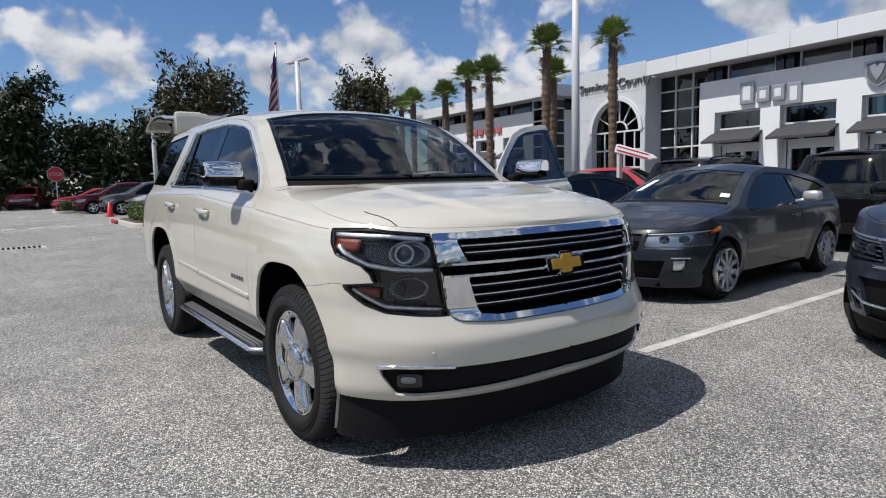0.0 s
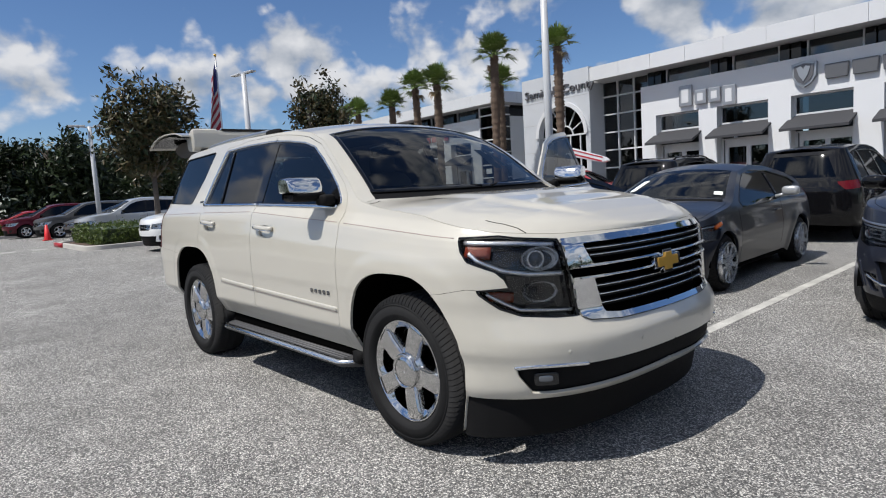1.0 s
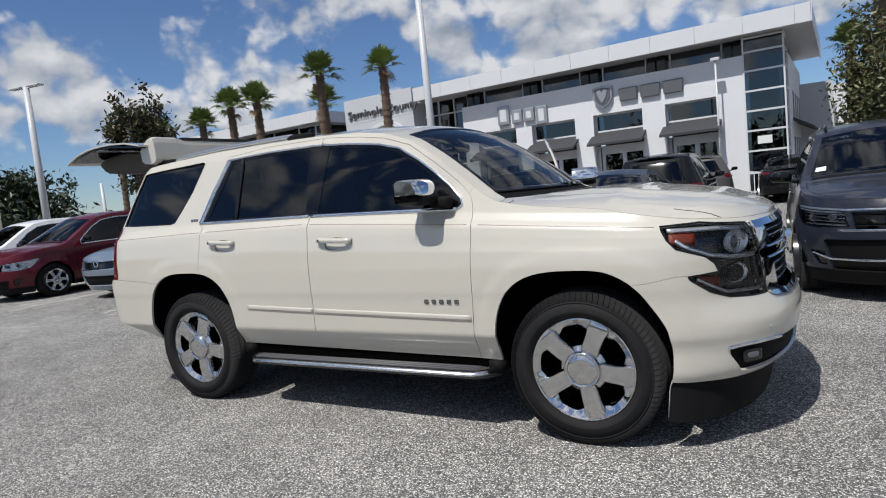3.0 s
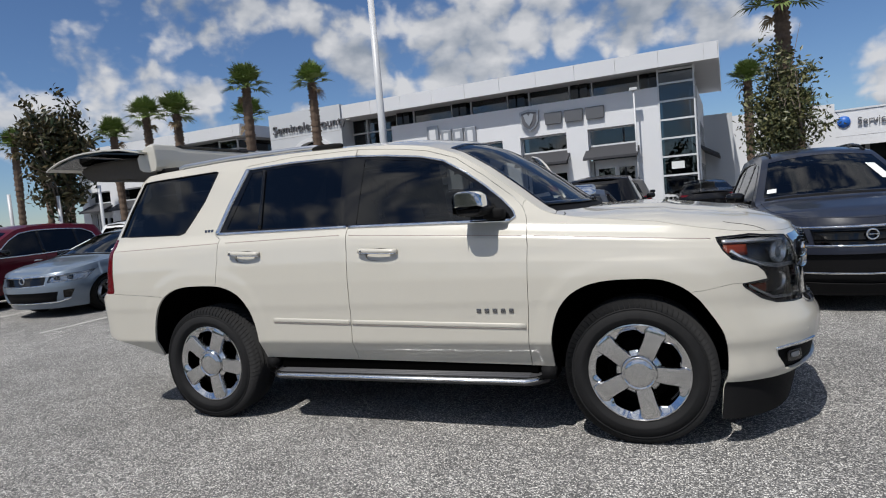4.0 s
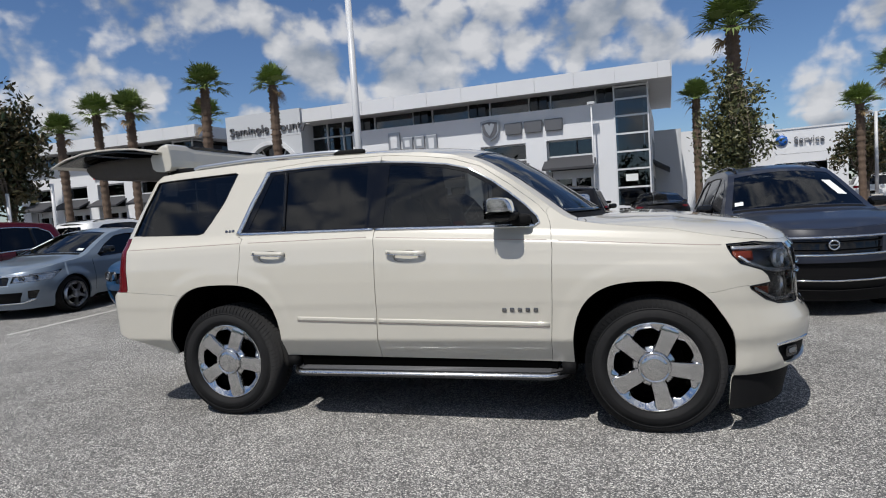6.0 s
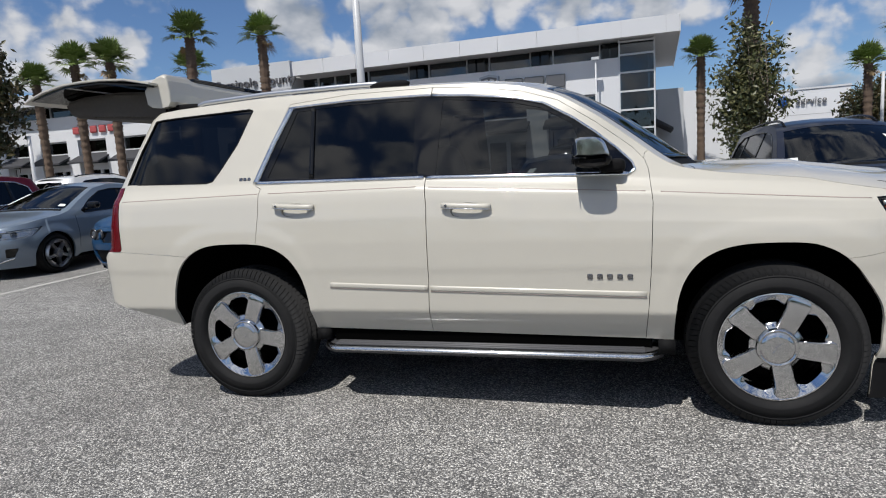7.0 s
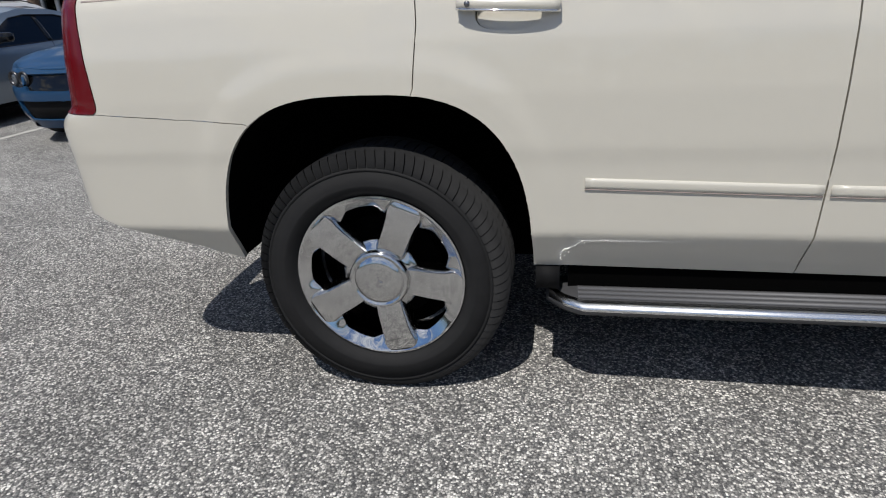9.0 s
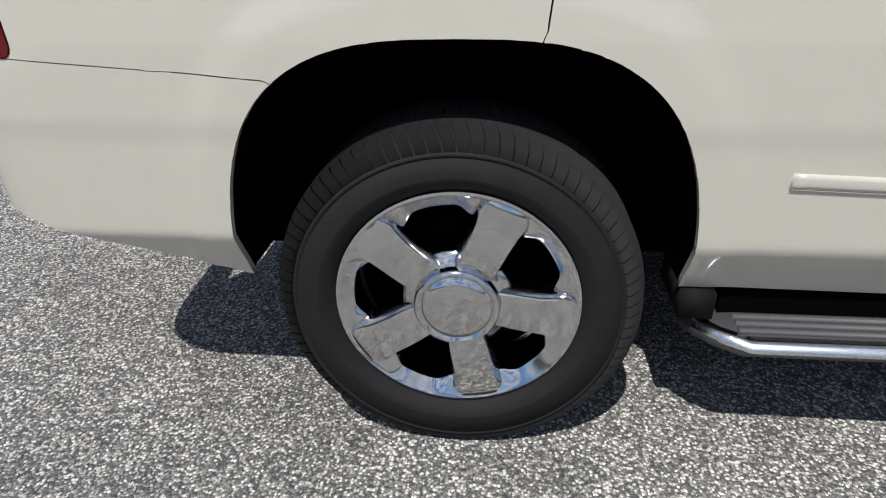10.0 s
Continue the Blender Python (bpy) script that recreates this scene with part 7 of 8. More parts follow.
SHAPES = {
    # top: edge of bonnet, screen pillar, roof and tail; all for an axle-centred car
    "suv": dict(wb=2.76, w=1.86, r=.355, nose=[(.15, 2.20), (.35, 2.29), (.60, 2.31), (.85, 2.27), (1.05, 2.15)], tail=[(.2, -2.20), (.5, -2.33), (.9, -2.34), (1.10, -2.27), (1.5, -2.05), (1.7, -1.92)],
                top=[(-2.6, 1.56), (-1.9, 1.60), (-1.0, 1.655), (-.3, 1.655), (.1, 1.60), (.40, 1.45), (.75, 1.24), (.98, 1.10), (1.15, 1.055), (1.6, 1.03), (2.1, .95), (3.2, .90)],
                dlo=[(-1.78, 1.10), (-1.70, 1.42), (-1.45, 1.53), (-.9, 1.565), (-.3, 1.565), (.05, 1.52), (.32, 1.39), (.68, 1.13), (.70, 1.04), (-.3, 1.05)], posts=(-.33, -1.22), belt=1.05, screen=(.20, .98), crown=.05,
                lamp=(.66, .80, 1.62, .55), tailz=(.80, 1.06)),
    "coupe": dict(wb=2.65, w=1.79, r=.325, nose=[(.15, 2.05), (.35, 2.17), (.55, 2.19), (.72, 2.14), (.95, 1.95)], tail=[(.2, -1.95), (.5, -2.05), (.9, -2.03), (1.05, -1.95), (1.3, -1.7)],
                  top=[(-2.4, .98), (-1.95, 1.03), (-1.6, 1.13), (-1.2, 1.27), (-.6, 1.355), (-.1, 1.365), (.25, 1.30), (.6, 1.14), (.90, .98), (1.1, .925), (1.6, .87), (2.0, .78), (3, .74)],
                  dlo=[(-1.25, 1.06), (-1.15, 1.16), (-.7, 1.26), (-.15, 1.285), (.12, 1.25), (.42, 1.12), (.66, .97), (.62, .91), (-.5, .93)], posts=(-.62,), belt=.93, screen=(.16, .90), back=(-1.65, -.75), crown=.055,
                  lamp=(.60, .73, 1.50, .50), tailz=(.72, .92)),
    "hatch": dict(wb=2.65, w=1.79, r=.325, nose=[(.15, 2.05), (.35, 2.17), (.55, 2.19), (.72, 2.14), (.95, 1.95)], tail=[(.2, -1.95), (.5, -2.06), (.9, -2.06), (1.05, -2.0), (1.3, -1.85)],
                  top=[(-2.4, 1.02), (-2.05, 1.07), (-1.85, 1.14), (-1.4, 1.27), (-.8, 1.365), (-.2, 1.39), (.22, 1.31), (.6, 1.14), (.90, .98), (1.1, .925), (1.6, .87), (2.0, .78), (3, .74)],
                  dlo=[(-1.62, 1.11), (-1.45, 1.19), (-.8, 1.30), (-.15, 1.325), (.14, 1.28), (.46, 1.13), (.74, .965), (.70, .90), (-.5, .925), (-1.1, 1.0)], posts=(-.62,), belt=.93, screen=(.16, .90), back=(-1.80, -.95), crown=.055,
                  lamp=(.585, .735, 1.40, .46), tailz=(.80, 1.02)),
    "sedan": dict(wb=2.83, w=1.86, r=.325, nose=[(.15, 2.22), (.35, 2.33), (.55, 2.35), (.75, 2.30), (.95, 2.1)], tail=[(.2, -2.25), (.5, -2.42), (.85, -2.42), (1.0, -2.35), (1.3, -2.2)],
                  top=[(-2.6, .98), (-2.1, 1.02), (-1.75, 1.08), (-1.2, 1.27), (-.6, 1.37), (-.1, 1.38), (.25, 1.32), (.65, 1.15), (1.02, .98), (1.2, .93), (1.7, .88), (2.15, .79), (3, .74)],
                  dlo=[(-1.42, 1.06), (-1.15, 1.19), (-.7, 1.285), (-.15, 1.30), (.15, 1.265), (.48, 1.13), (.78, .96), (.74, .92), (-.5, .95)], posts=(-.28, -1.12), belt=.94, screen=(.18, 1.02), back=(-1.72, -.72), crown=.055,
                  lamp=(.62, .73, 1.62, .55), tailz=(.80, .98)),
}


def build_car(label, group, m, shape, colour, rim=ALLOY, wheel="five", cell=.035, scale=(1, 1, 1), grille="bars", chrome=False, glass=GLASS_DARK, rails=False, paper=False, name="car", front=""):
    s = SHAPES[shape]
    if grille == "wide":
        s = dict(s, w=1.79, lamp=(.70, .84, 1.62, .55))
    car = thing(name, label, "car", group, m)
    W, hw0 = s["w"], s["w"] / 2
    xf0, xr0, tyre = s["wb"] / 2, -s["wb"] / 2, s["r"]
    belt = s["belt"]
    zmax = max(p[1] for p in s["top"])
    width = smooth_table([(.05, .84 * hw0), (.22, .925 * hw0), (.30, .95 * hw0), (.44, .980 * hw0), (.54, .998 * hw0), (.62, 1.0 * hw0), (belt - .22, .985 * hw0), (belt - .08, .965 * hw0), (belt, .935 * hw0), (zmax - .10, .70 * hw0), (zmax + .1, .60 * hw0)], sigma=.02)
    nose, tail = smooth_table(s["nose"], sigma=.03), smooth_table(s["tail"], sigma=.03)
    top = smooth_table(s["top"], step=.01, sigma=.05)
    qf, qr, lf, lr = xf0 + .12, xr0 - .35, 1.25, 1.15
    ar = tyre * 1.13

    n_fore = 2.1 if grille == "wide" else 2.6

    def bw(x, z):
        w = width(z)
        for xw in (xf0, xr0):
            d = np.hypot(x - xw, np.maximum(z - tyre * .9, 0))
            w = w + .018 * (1 - step01(d, ar * 1.05, ar * 1.45))
        return w

    def pos(Q, Z):
        Q, Z = np.asarray(Q, float), np.asarray(Z, float)
        x, k = Q.copy(), np.ones_like(Q)
        for hot, sign, q0, ln, end, n in ((Q > qf, 1, qf, lf, nose(Z), n_fore), (Q < qr, -1, qr, lr, tail(Z), 3.6)):
            a = np.interp(np.clip((Q - q0) * sign / ln, 0, 1), ARC_S, ARC_F)
            x = np.where(hot, q0 + (end - q0) * np.sin(a) ** (2 / n), x)
            k = np.where(hot, np.clip(np.cos(a), 0, 1) ** (2 / n), k)
        return x, -bw(x, Z) * k, Z

    def qy(y, sign=1):
        n = n_fore if sign > 0 else 3.6
        k = float(np.interp(math.acos(min(1, y / hw0) ** (n / 2)), ARC_F, ARC_S))
        return qf + lf * k if sign > 0 else qr - lr * k

    qs = np.concatenate([np.linspace(qr - lr, qr, int(lr / cell)), np.arange(qr + cell, qf, cell), np.linspace(qf, qf + lf, int(lf / cell))])
    low = np.interp(qs, [qr - lr, qr - .4, xr0, xf0, qf + .3, 9], [.32, .28, .20, .20, .17, .17])
    sgrid = np.linspace(0, 1, int((zmax - .2) / cell))
    A = np.repeat(qs[:, None], len(sgrid), 1)
    B = low[:, None] + (top(qs)[:, None] - low[:, None]) * sgrid[None]

    def circle(xw):
        return [(xw + ar * math.cos(math.pi * k / 20), tyre * .95 + ar * math.sin(math.pi * k / 20)) for k in range(21)] + [(xw - ar, -.5), (xw + ar, -.5)]

    z0, z1, lx, ly = s["lamp"]
    lamp = [(lx, z1 + .05), (qy(ly), z1), (qy(ly * .92), z0), (qy(hw0 * .86), z0 - .01), (lx + .18, z0 + .02)]
    tz0, tz1 = s["tailz"]
    tl = [(qy(hw0 * .985, -1), tz1), (qy(hw0 * .985, -1), tz0 + .12), (qy(hw0 * .80, -1), tz0 + .10), (qy(hw0 * .66, -1), tz1 - .02)]
    end = qf + lf + .1
    drop = 0
    up = [(qy(ly * .90), z1 - .01 + drop * .4), (qy(ly * .84), z0 - .03 - drop), (end, z0 - .05 - drop), (end, z1 - .01 + drop * .4)]
    lo = [(qy(hw0 * .72), .46), (qy(hw0 * .66), .26), (end, .26), (end, .46)]
    if grille == "wide":
        lo = [(qy(hw0 * .78), .585), (qy(hw0 * .74), .30), (end, .28), (end, .585)]
    fogp = [(qy(hw0 * .90), .48), (qy(hw0 * .86), .34), (qy(hw0 * .78), .34), (qy(hw0 * .78), .48)]
    bins = [("arch", [circle(xf0), circle(xr0)]), ("lamp", [lamp]), ("tail", [tl]), ("up", [up]), ("lo", [lo]), ("fog", [fogp])]
    if shape == "suv":
        bins.append(("rear_glass", [[(qy(hw0 * .70, -1), 1.12), (qy(hw0 * .62, -1), 1.50), (-9, 1.50), (-9, 1.12)]]))
    bins.append(("sill", [[(-9, 0), (9, 0), (9, .30), (-9, .30)]]))
    bins += [("dlo", [s["dlo"]]), ("body", [[(-9, -1), (9, -1), (9, 3), (-9, 3)]])]
    skin = Skin(pos, A, B, bins, cell * 1.2)

    def both(nm, lot, mat, own=(None, None), lab=""):
        return put(nm, *lot, mat, own[0] or car, lab), put(nm, *mirrored(lot), mat, own[1] or car, lab)

    body = both("body_side", skin.lot("body", 0, .001, .03), colour)
    both("sill", skin.lot("sill", -.004, 0, .02), BLACK_TRIM if shape == "suv" else colour, body)
    hl = both("headlamp", skin.lot("lamp", -.035, 0, 0), HEADLAMP if front in ("coupe", "") else LAMP_GREY, body, "headlamp housing under a clear lens")
    if front == "muscle":
        for yy in (.66, .46):
            p = pos(qy(yy), .675)
            ring = moved(lathe([(.052, .012), (.060, -.010), (.072, -.012), (.078, .006)], 24), Matrix.Translation(Vector(tuple(map(float, p))) + Vector((-.012, 0, 0))) @ Matrix.Rotation(radians(72), 4, "Z"))
            eye = moved(lathe([(.0001, -.006), (.030, -.004), (.054, .008)], 20), Matrix.Translation(Vector(tuple(map(float, p))) + Vector((-.012, 0, 0))) @ Matrix.Rotation(radians(72), 4, "Z"))
            both("lamp_ring", ring, ALLOY_DARK, hl, "dark lamp ring")
            both("lamp_eye", eye, CLEAR_BALL, hl)
    else:
        both("lens", skin.lot("lamp", 0, .003, 0), LENS, hl)
        inset = lambda A, B: tuple(c - o for c, o in zip(pos(A, B), (.016, -.008, 0)))
        mid = (z0 + z1) / 2
        for k, f in enumerate((.86, .70) if ly < .58 else (.88,)):
            p = Vector(tuple(map(float, pos(qy(hw0 * f), mid + .012)))) + Vector((-.020, .012, 0))
            turn = Matrix.Rotation(radians((48, 62)[k]), 4, "Z")
            both("reflector", moved(lathe([(.010, .020), (.030, .010), (.046, -.010)], 16), Matrix.Translation(p) @ turn @ Matrix.Diagonal((1.1, 1, .85, 1))), LAMP_SILVER, hl)
            both("projector", moved(blob(0, -.004, 0, .026, .014, .024, .9, 14, 8), Matrix.Translation(p) @ turn), CLEAR_BALL, hl)
        both("light_bar", ribbon(inset, [(lx + .10, z1 + .018), (qy(ly * 1.02), z1 - .014)], .014, .004, False, 16), LED, hl, "white running light strip")
        both("light_bar", ribbon(inset, [(lx + .24, z0 + .026), (qy(ly * .97), z0 + .012)], .014, .004, False, 16), LAMP_SILVER, hl)
        if front == "coupe":
            both("side_marker", ribbon(inset, [(lx + .02, z1 + .030), (lx + .22, z1 - .006)], .055, .010, False, 8), AMBER_CLEAR, hl, "amber marker")
    both("tail_lamp", skin.lot("tail", .002, .002, .03), LENS_RED, body, "red tail lamp")
    both("grille", skin.lot("up", -.03, 0, 0), BLACK_GLOSS, body, "gloss black grille")
    both("lower_grille", skin.lot("lo", -.03, 0, 0), BLACK_TRIM, body)
    fr = both("fog_recess", skin.lot("fog", -.02, 0, 0), LAMP_GREY if front == "coupe" else BLACK_GLOSS, body)
    if front == "coupe":
        both("fog_reflector", ribbon(lambda A, B: tuple(c - o for c, o in zip(pos(A, B), (.014, -.006, 0))), [(qy(hw0 * .885), .41), (qy(hw0 * .79), .405)], .10, .004, False, 8), LAMP_SILVER, fr, "clear fog lamp")
        both("fog_brow", ribbon(pos, [(qy(hw0 * .91), .485), (qy(hw0 * .77), .49)], .016, .006, False, 10), CHROME, fr)
    if shape == "suv":
        both("rear_window", skin.lot("rear_glass", -.006, 0, 0), glass, body)
    both("side_window", skin.lot("dlo", -.010, .0, 0), glass, body, "dark side glass")
    both("window_trim", ribbon(pos, s["dlo"], .022 if chrome else .014, .004, True, 6), CHROME if chrome else BLACK_GLOSS, body)
    for x in s["posts"]:
        both("window_post", ribbon(pos, [(x, belt + .01), (x - .03, float(top(np.array(x))) - .09)], .07, -.002, False, 6), BLACK_GLOSS, body)
    seams = [[(x + .02, .34), (x, belt)] for x in s["posts"][:1]] + [[(xf0 - ar - .12, .34), (xf0 - ar - .10, belt - .05)]]
    for path in seams:
        both("door_seam", ribbon(pos, path, .008, .0006, False, 16), DARK, body)
    for x in s["posts"][:2]:
        both("door_handle", ribbon(pos, [(x + .12, belt - .13), (x + .30, belt - .13)], .03, .03, False, 5), CHROME if chrome else colour, body)
    # bright bars on the grille
    if grille == "bars":
        for z in np.linspace(z0 - .01, z1 - .03, 4):
            both("grille_bar", ribbon(pos, [(qy(ly * .86), z), (qf + lf, z - .01)], .014, -.004, False, 24), CHROME, body)
    elif grille == "wide":
        for z, w in ((z1 + .012, .018), (z0 - .030, .020)):
            both("grille_bar", ribbon(pos, [(qy(hw0 * .66), z), (qf + lf, z - .006)], w, .006, False, 24), CHROME, body, "bright grille bar")
        for z in (z1 - .035, z0 + .02):
            both("grille_slat", ribbon(pos, [(qy(ly * .86), z), (qf + lf, z - .008)], .020, -.016, False, 20), BLACK_TRIM, body)
        both("lamp_brow", ribbon(pos, [(lx + .12, z1 + .045), (qy(ly), z1 + .012), (qf + lf, z1 + .010)], .018, .005, False, 20), ALUMINIUM, body, "bright strip over the lamps")
        for dz in (.030, .062, .094):
            both("lamp_fin", ribbon(lambda A, B: tuple(c - o for c, o in zip(pos(A, B), (.012, -.006, 0))), [(lx + .16 + dz, z1 + .02 - dz), (qy(ly * .99), z1 - .005 - dz)], .010, .004, False, 12), LAMP_SILVER, hl)
        both("bumper_trim", ribbon(pos, [(qy(hw0 * .88), .455), (qy(hw0 * .74), .405), (qf + lf, .395)], .018, .006, False, 24), CHROME, body)
        both("intake_rim", ribbon(pos, [(qy(hw0 * .93), .56), (qy(hw0 * .90), .36)], .03, .006, False, 10), colour, body)
        x0 = float(nose(np.array(.77)))
        badge = moved(join(lathe([(.040, -.012), (.047, -.016), (.054, -.012), (.056, 0)], 28), boxes_lot(-.04, .04, -.012, -.004, -.004, .004)), Matrix.Translation((x0 + .004, 0, .770)) @ Matrix.Rotation(radians(90), 4, "Z"))
        put("round_badge", *badge, CHROME, body[0])
    elif grille == "rim":
        both("grille_bar", ribbon(pos, [(qy(hw0 * .80), z1 + .01), (qf + lf, z1 + .0)], .030, .004, False, 24), CHROME, body, "bright bar over the grille")
        both("grille_bar", ribbon(pos, [(qy(ly * .90), z0 - .04), (qf + lf, z0 - .055)], .018, .004, False, 24), CHROME, body)
        both("bumper_trim", ribbon(pos, [(qy(hw0 * .86), .33), (qy(hw0 * .70), .28), (qf + lf, .27)], .022, .006, False, 24), CHROME, body)
        x0 = float(nose(np.array((z0 + z1) / 2)))
        badge = moved(lathe([(.045, -.012), (.052, -.016), (.060, -.012), (.062, 0)], 28), Matrix.Translation((x0 - .01, 0, (z0 + z1) / 2)) @ Matrix.Rotation(radians(90), 4, "Z"))
        put("round_badge", *badge, CHROME, body[0])
    # top of the car
    cr = s["crown"]
    sc0, sc1 = s["screen"]

    def deck(Q, T):
        Q, T = np.asarray(Q, float), np.asarray(T, float)
        z = top(Q)
        x, y, _ = pos(Q, z)
        hood = step01(x, sc1 + .03, sc1 + .25)
        lift = cr * ((1 - np.abs(T) ** 2.3) * (1 - hood) + hood * (1 - np.abs(T) ** 4) * (1 - step01(x, qf + .35, qf + .78)))
        bow = np.interp(x, [-2, -.5, sc0, sc1, sc1 + .5], [-.05, 0, .08, .17, 0])
        return x + bow * (1 - T * T), -y * T, z + lift

    dq = np.concatenate([np.arange(qr - lr * .6, qf, cell), np.linspace(qf, qf + lf - .01, int(lf / cell))])
    ts = np.linspace(-1, 1, int(1.5 / cell) + 1)
    DA, DB = np.meshgrid(dq, ts, indexing="ij")
    dbins = [("screen", [[(sc1 - .03, -.90), (sc1, 0), (sc1 - .03, .90), (sc0 + .03, .88), (sc0, 0), (sc0 + .03, -.88)]])]
    if "back" in s:
        b0, b1 = s["back"]
        dbins.append(("back", [[(b0, -.86), (b1, -.84), (b1, .84), (b0, .86)]]))
    dbins += [("bonnet", [[(sc1 + .06, -.93), (9, -.96), (9, .96), (sc1 + .06, .93)]]), ("roof", [[(-9, -2), (9, -2), (9, 2), (-9, 2)]])]
    dk = Skin(deck, DA, DB, dbins, cell * 1.2)
    roof = put("roof", *dk.lot("roof", 0, .001, .02), colour, car)
    put("bonnet", *dk.lot("bonnet", .001, .003, .02), colour, car)
    put("windscreen", *dk.lot("screen", -.003, 0, 0), GLASS_MID, roof, "windscreen")
    if "back" in s:
        put("rear_screen", *dk.lot("back", -.003, 0, 0), glass, roof)
    put("cowl", *ribbon(deck, [(sc1 + .02, -.88), (sc1 + .045, -.4), (sc1 + .05, 0), (sc1 + .045, .4), (sc1 + .02, .88)], .07, .004, False, 6), BLACK_TRIM, roof)
    for sd in (1, -1):
        put("mirror", *join(moved(blob(0, 0, 0, .065, .105, .062, .6, 18, 10), Matrix.Translation((s["dlo"][-2][0] - .06, sd * (hw0 + .10), belt + .10))), tube([(s["dlo"][-2][0] - .04, sd * (hw0 - .08), belt + .03), (s["dlo"][-2][0] - .06, sd * (hw0 + .06), belt + .06)], .025, 6)),
            {"hatch": P_SILVER, "sedan": BLACK_GLOSS, "suv": BLACK_GLOSS}.get(shape, colour), car, "door mirror")
        if rails:
            pts = [Vector(tuple(map(float, deck(x, sd * .84)))) + Vector((0, 0, .035 if -1.55 < x < .0 else .005)) for x in np.linspace(-1.65, .1, 12)]
            put("roof_rail", *tube(pts, .016, 8), BLACK_GLOSS if not chrome else CHROME, roof)
    for sx in (xf0, xr0):
        for side in (-1, 1):
            size = (.355, .240, .235) if tyre == .355 else (.325, .235, .22)
            wheel_parts(car, (sx, side * (hw0 - size[2] / 2 - .015), tyre - .003), *size, FACES[(wheel, tyre)], rim, 0, side, .05)
            # arch liner and underside carry their shade as near-black colour
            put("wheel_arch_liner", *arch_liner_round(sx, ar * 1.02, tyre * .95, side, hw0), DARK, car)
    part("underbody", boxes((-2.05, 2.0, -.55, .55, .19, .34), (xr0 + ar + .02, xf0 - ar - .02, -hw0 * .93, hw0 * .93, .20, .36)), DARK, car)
    part("cabin_floor", boxes((xr0, sc1 + .05, -hw0 * .86, hw0 * .86, .36, .42), (sc1 - .05, sc1 + .05, -hw0 * .86, hw0 * .86, .42, belt - .08)), CABIN, car)
    part("dashboard", prism([(sc1, belt - .30), (sc1, belt - .01), (sc1 - .28, belt + .0), (sc1 - .38, belt - .12), (sc1 - .36, belt - .30)], -hw0 * .84, hw0 * .84, .02), CABIN, car)
    for sx in ((-.35, -1.2) if shape not in ("coupe", "hatch") else (-.35,)):
        for sy in (-.38, .38):
            st = put("seat", *moved(blob(0, 0, 0, .09, .24, .34, .4, 14, 8), Matrix.Translation((sx, sy, belt - .12)) @ Matrix.Rotation(radians(-14), 4, "Y")), CABIN, car)
            put("head_restraint", *blob(sx - .09, sy, belt + .26, .045, .11, .075, .5, 12, 6), CABIN, st)
    if paper:
        pts = [Vector(tuple(map(float, deck(q, t)))) + Vector((0, 0, .004)) for q, t in ((sc1 - .22, -paper * .80), (sc1 - .22, -paper * .66), (sc0 + .26, -paper * .60), (sc0 + .26, -paper * .75))]
        put("windscreen_paper", pts, [(0, 1, 2, 3)], CARD, roof, "white paper sticker")
        pts = [Vector(tuple(map(float, deck(q, t)))) + Vector((0, 0, .004)) for q, t in ((sc1 - .10, paper * .74), (sc1 - .10, paper * .86), (sc1 - .17, paper * .86), (sc1 - .17, paper * .74))]
        put("windscreen_paper", pts, [(0, 1, 2, 3)], CARD, roof)
    return car


def arch_liner_round(xw, r, zc, side, hw0):
    n = 20
    pts = [(xw + r * math.cos(math.pi * k / n), zc + r * math.sin(math.pi * k / n)) for k in range(n + 1)]
    verts = [(x, side * y, z) for y in (hw0 - .03, hw0 - .36) for x, z in pts]
    return verts, [(k, k + 1, n + 2 + k, n + 1 + k) for k in range(n)] + [tuple(range(n + 1, 2 * n + 2))]


def stand(x, y, yaw):
    return Matrix.Translation((x, y, 0)) @ Matrix.Rotation(radians(yaw), 4, "Z")


ROW = "cars in the bays"
build_car("slate grey three-door coupe with silver wheels and windscreen paper", ROW, stand(.03, 5.18, -87), "hatch", P_SLATE, ALLOY, "ten", .026, paper=1, grille="none", front="coupe", glass=GLASS_DARK)
build_car("dark navy-grey compact sport utility vehicle facing the lane", ROW, stand(3.31, 4.70, -88.5), "suv", P_NAVY, ALLOY_DARK, "five", .026, grille="wide", front="upright", rails=True, paper=-1)
build_car("black saloon parked between other cars", ROW, stand(-2.95, 5.3, -88), "sedan", P_BLACK, ALLOY, "five", .04, paper=-1)
build_car("deep blue muscle car with dark grille", ROW, stand(-5.87, 4.86, -88), "coupe", P_BLUE, ALLOY_DARK, "five", .032, grille="none", front="muscle")
build_car("ice blue-grey saloon with dark machined wheels", ROW, stand(-8.92, 4.95, -88), "sedan", P_ICE, ALLOY_MIX, "thin", .03, grille="rim", paper=1)
build_car("maroon crossover with chrome grille bars", ROW, stand(-12.05, 4.42, -88), "suv", P_MAROON, ALLOY, "six", .032, grille="bars", chrome=True, glass=GLASS_DARK)
build_car("white crossover beside a maroon one", ROW, stand(-14.95, 4.5, -88), "suv", P_WHITE, ALLOY, "five", .04, grille="bars", chrome=True)
SECOND = "cars nosed in behind"
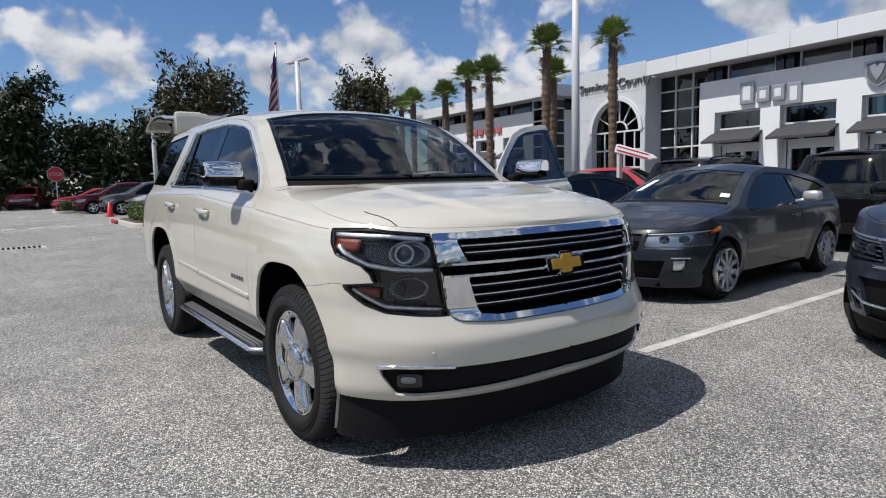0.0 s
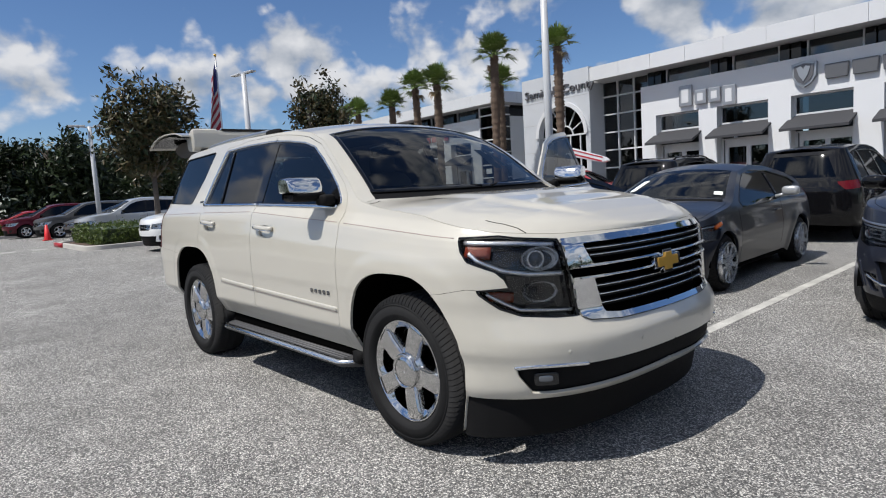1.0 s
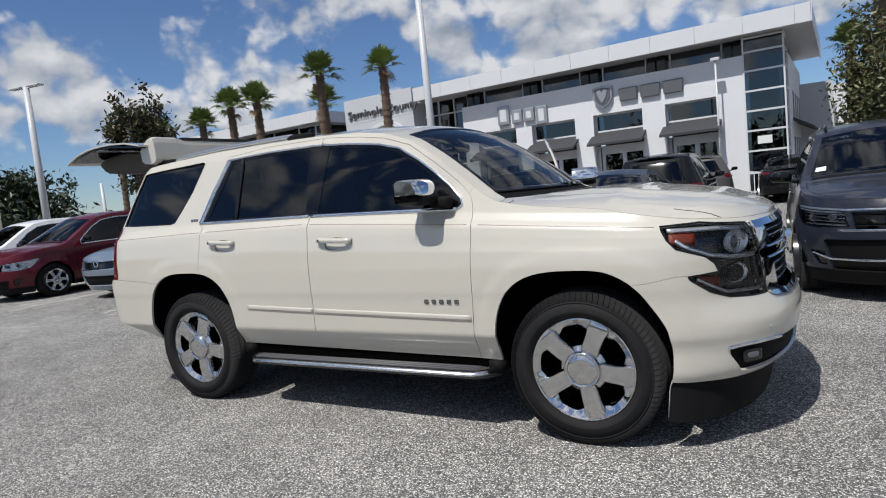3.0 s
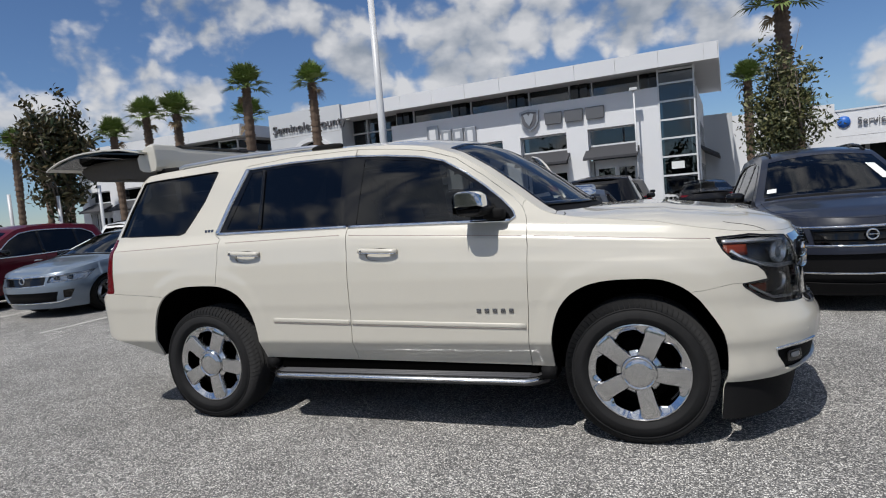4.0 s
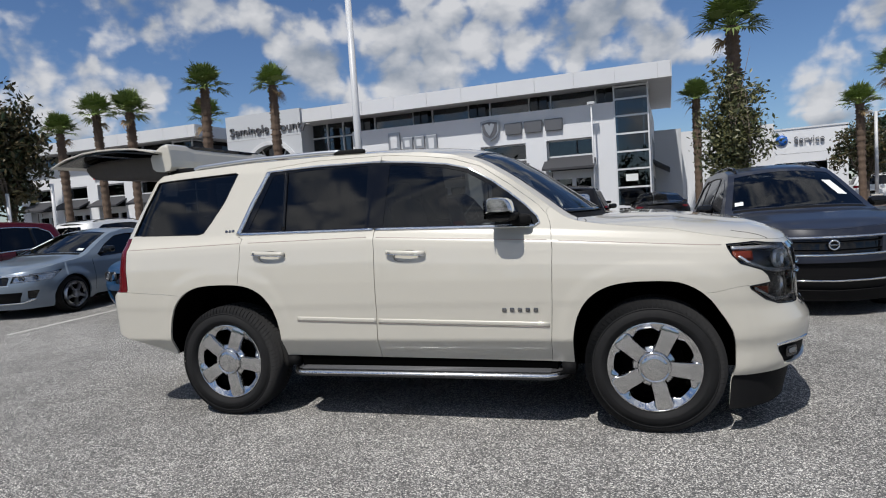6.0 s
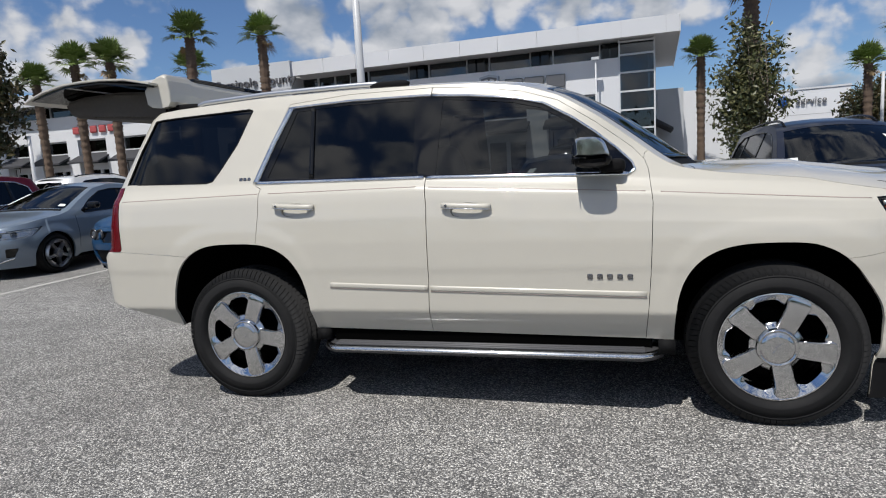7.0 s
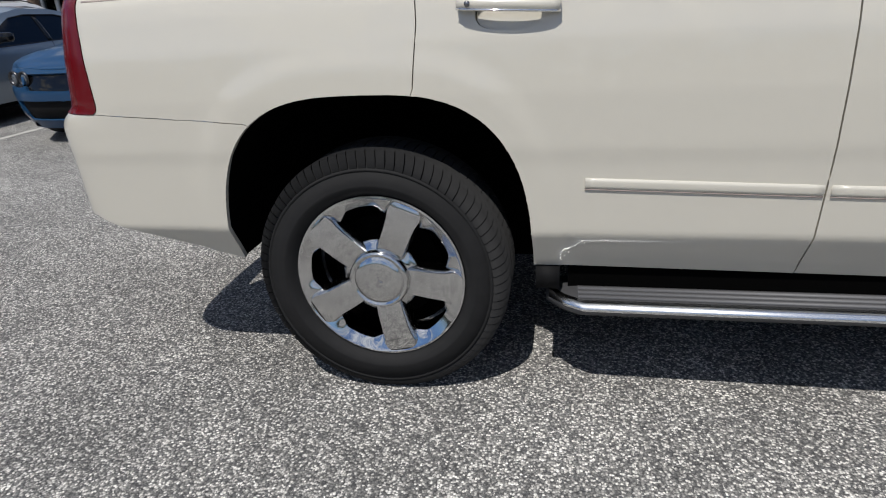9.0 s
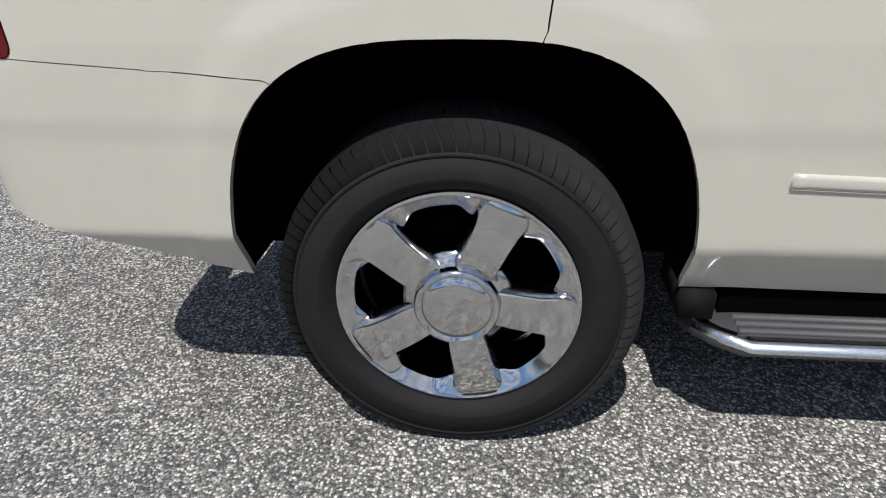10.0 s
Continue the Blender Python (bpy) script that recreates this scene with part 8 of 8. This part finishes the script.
build_car("black sport utility vehicle seen from behind", SECOND, stand(-.02, 11.0, 92), "suv", P_BLACK, ALLOY_DARK, "five", .035)
build_car("black sport utility vehicle with roof rails", SECOND, stand(-3.3, 11.4, 92), "suv", P_BLACK, ALLOY_DARK, "five", .04, rails=True)
build_car("grey compact sport utility vehicle with red tail lamps", SECOND, stand(-.35, 20.3, 95), "suv", P_GREY, ALLOY, "five", .04, rails=True)
build_car("black saloon parked by the showroom tower", SECOND, stand(2.4, 19.3, 92), "sedan", P_BLACK, ALLOY, "five", .05)
build_car("white crossover beyond the service yard island", SECOND, stand(16.1, 36.4, -5), "suv", P_WHITE, ALLOY, "five", .06)
build_car("white crossover parked behind a saloon", SECOND, stand(-14.6, 11.5, 92), "suv", P_WHITE, ALLOY, "five", .05, rails=True)
build_car("red pickup-sized vehicle near the showroom arch", SECOND, stand(-10.6, 17.4, 10), "suv", P_RED, ALLOY, "five", .05)
FAR = "cars past the hedge"
build_car("pale silver wagon behind the hedge", FAR, stand(-25.2, 4.7, -90), "suv", P_SILVER, ALLOY, "five", .05, chrome=True, grille="bars", paper=1)
build_car("grey crossover past the hedge", FAR, stand(-31.4, 4.1, -90), "suv", P_GREY, ALLOY, "five", .05, grille="bars")
build_car("dark grey saloon past the hedge", FAR, stand(-28.4, 4.9, -90), "sedan", P_GREY, ALLOY, "five", .05, grille="bars")
build_car("maroon crossover past the hedge", FAR, stand(-35.0, 3.2, -90), "suv", P_MAROON, ALLOY, "five", .05, grille="bars")
build_car("red saloon past the hedge", FAR, stand(-38.9, 2.5, -90), "sedan", P_RED, ALLOY, "five", .05, grille="bars")
build_car("dark red crossover at the far edge", FAR, stand(-50, -.6, -20), "suv", P_MAROON, ALLOY, "five", .06)
build_car("black saloon at the far edge", FAR, stand(-49.5, 3.6, -20), "sedan", P_BLACK, ALLOY, "five", .06)
build_car("black sport utility vehicle next along the bays", ROW, stand(6.75, 4.9, -88.5), "suv", P_BLACK, ALLOY_DARK, "five", .04, rails=True)
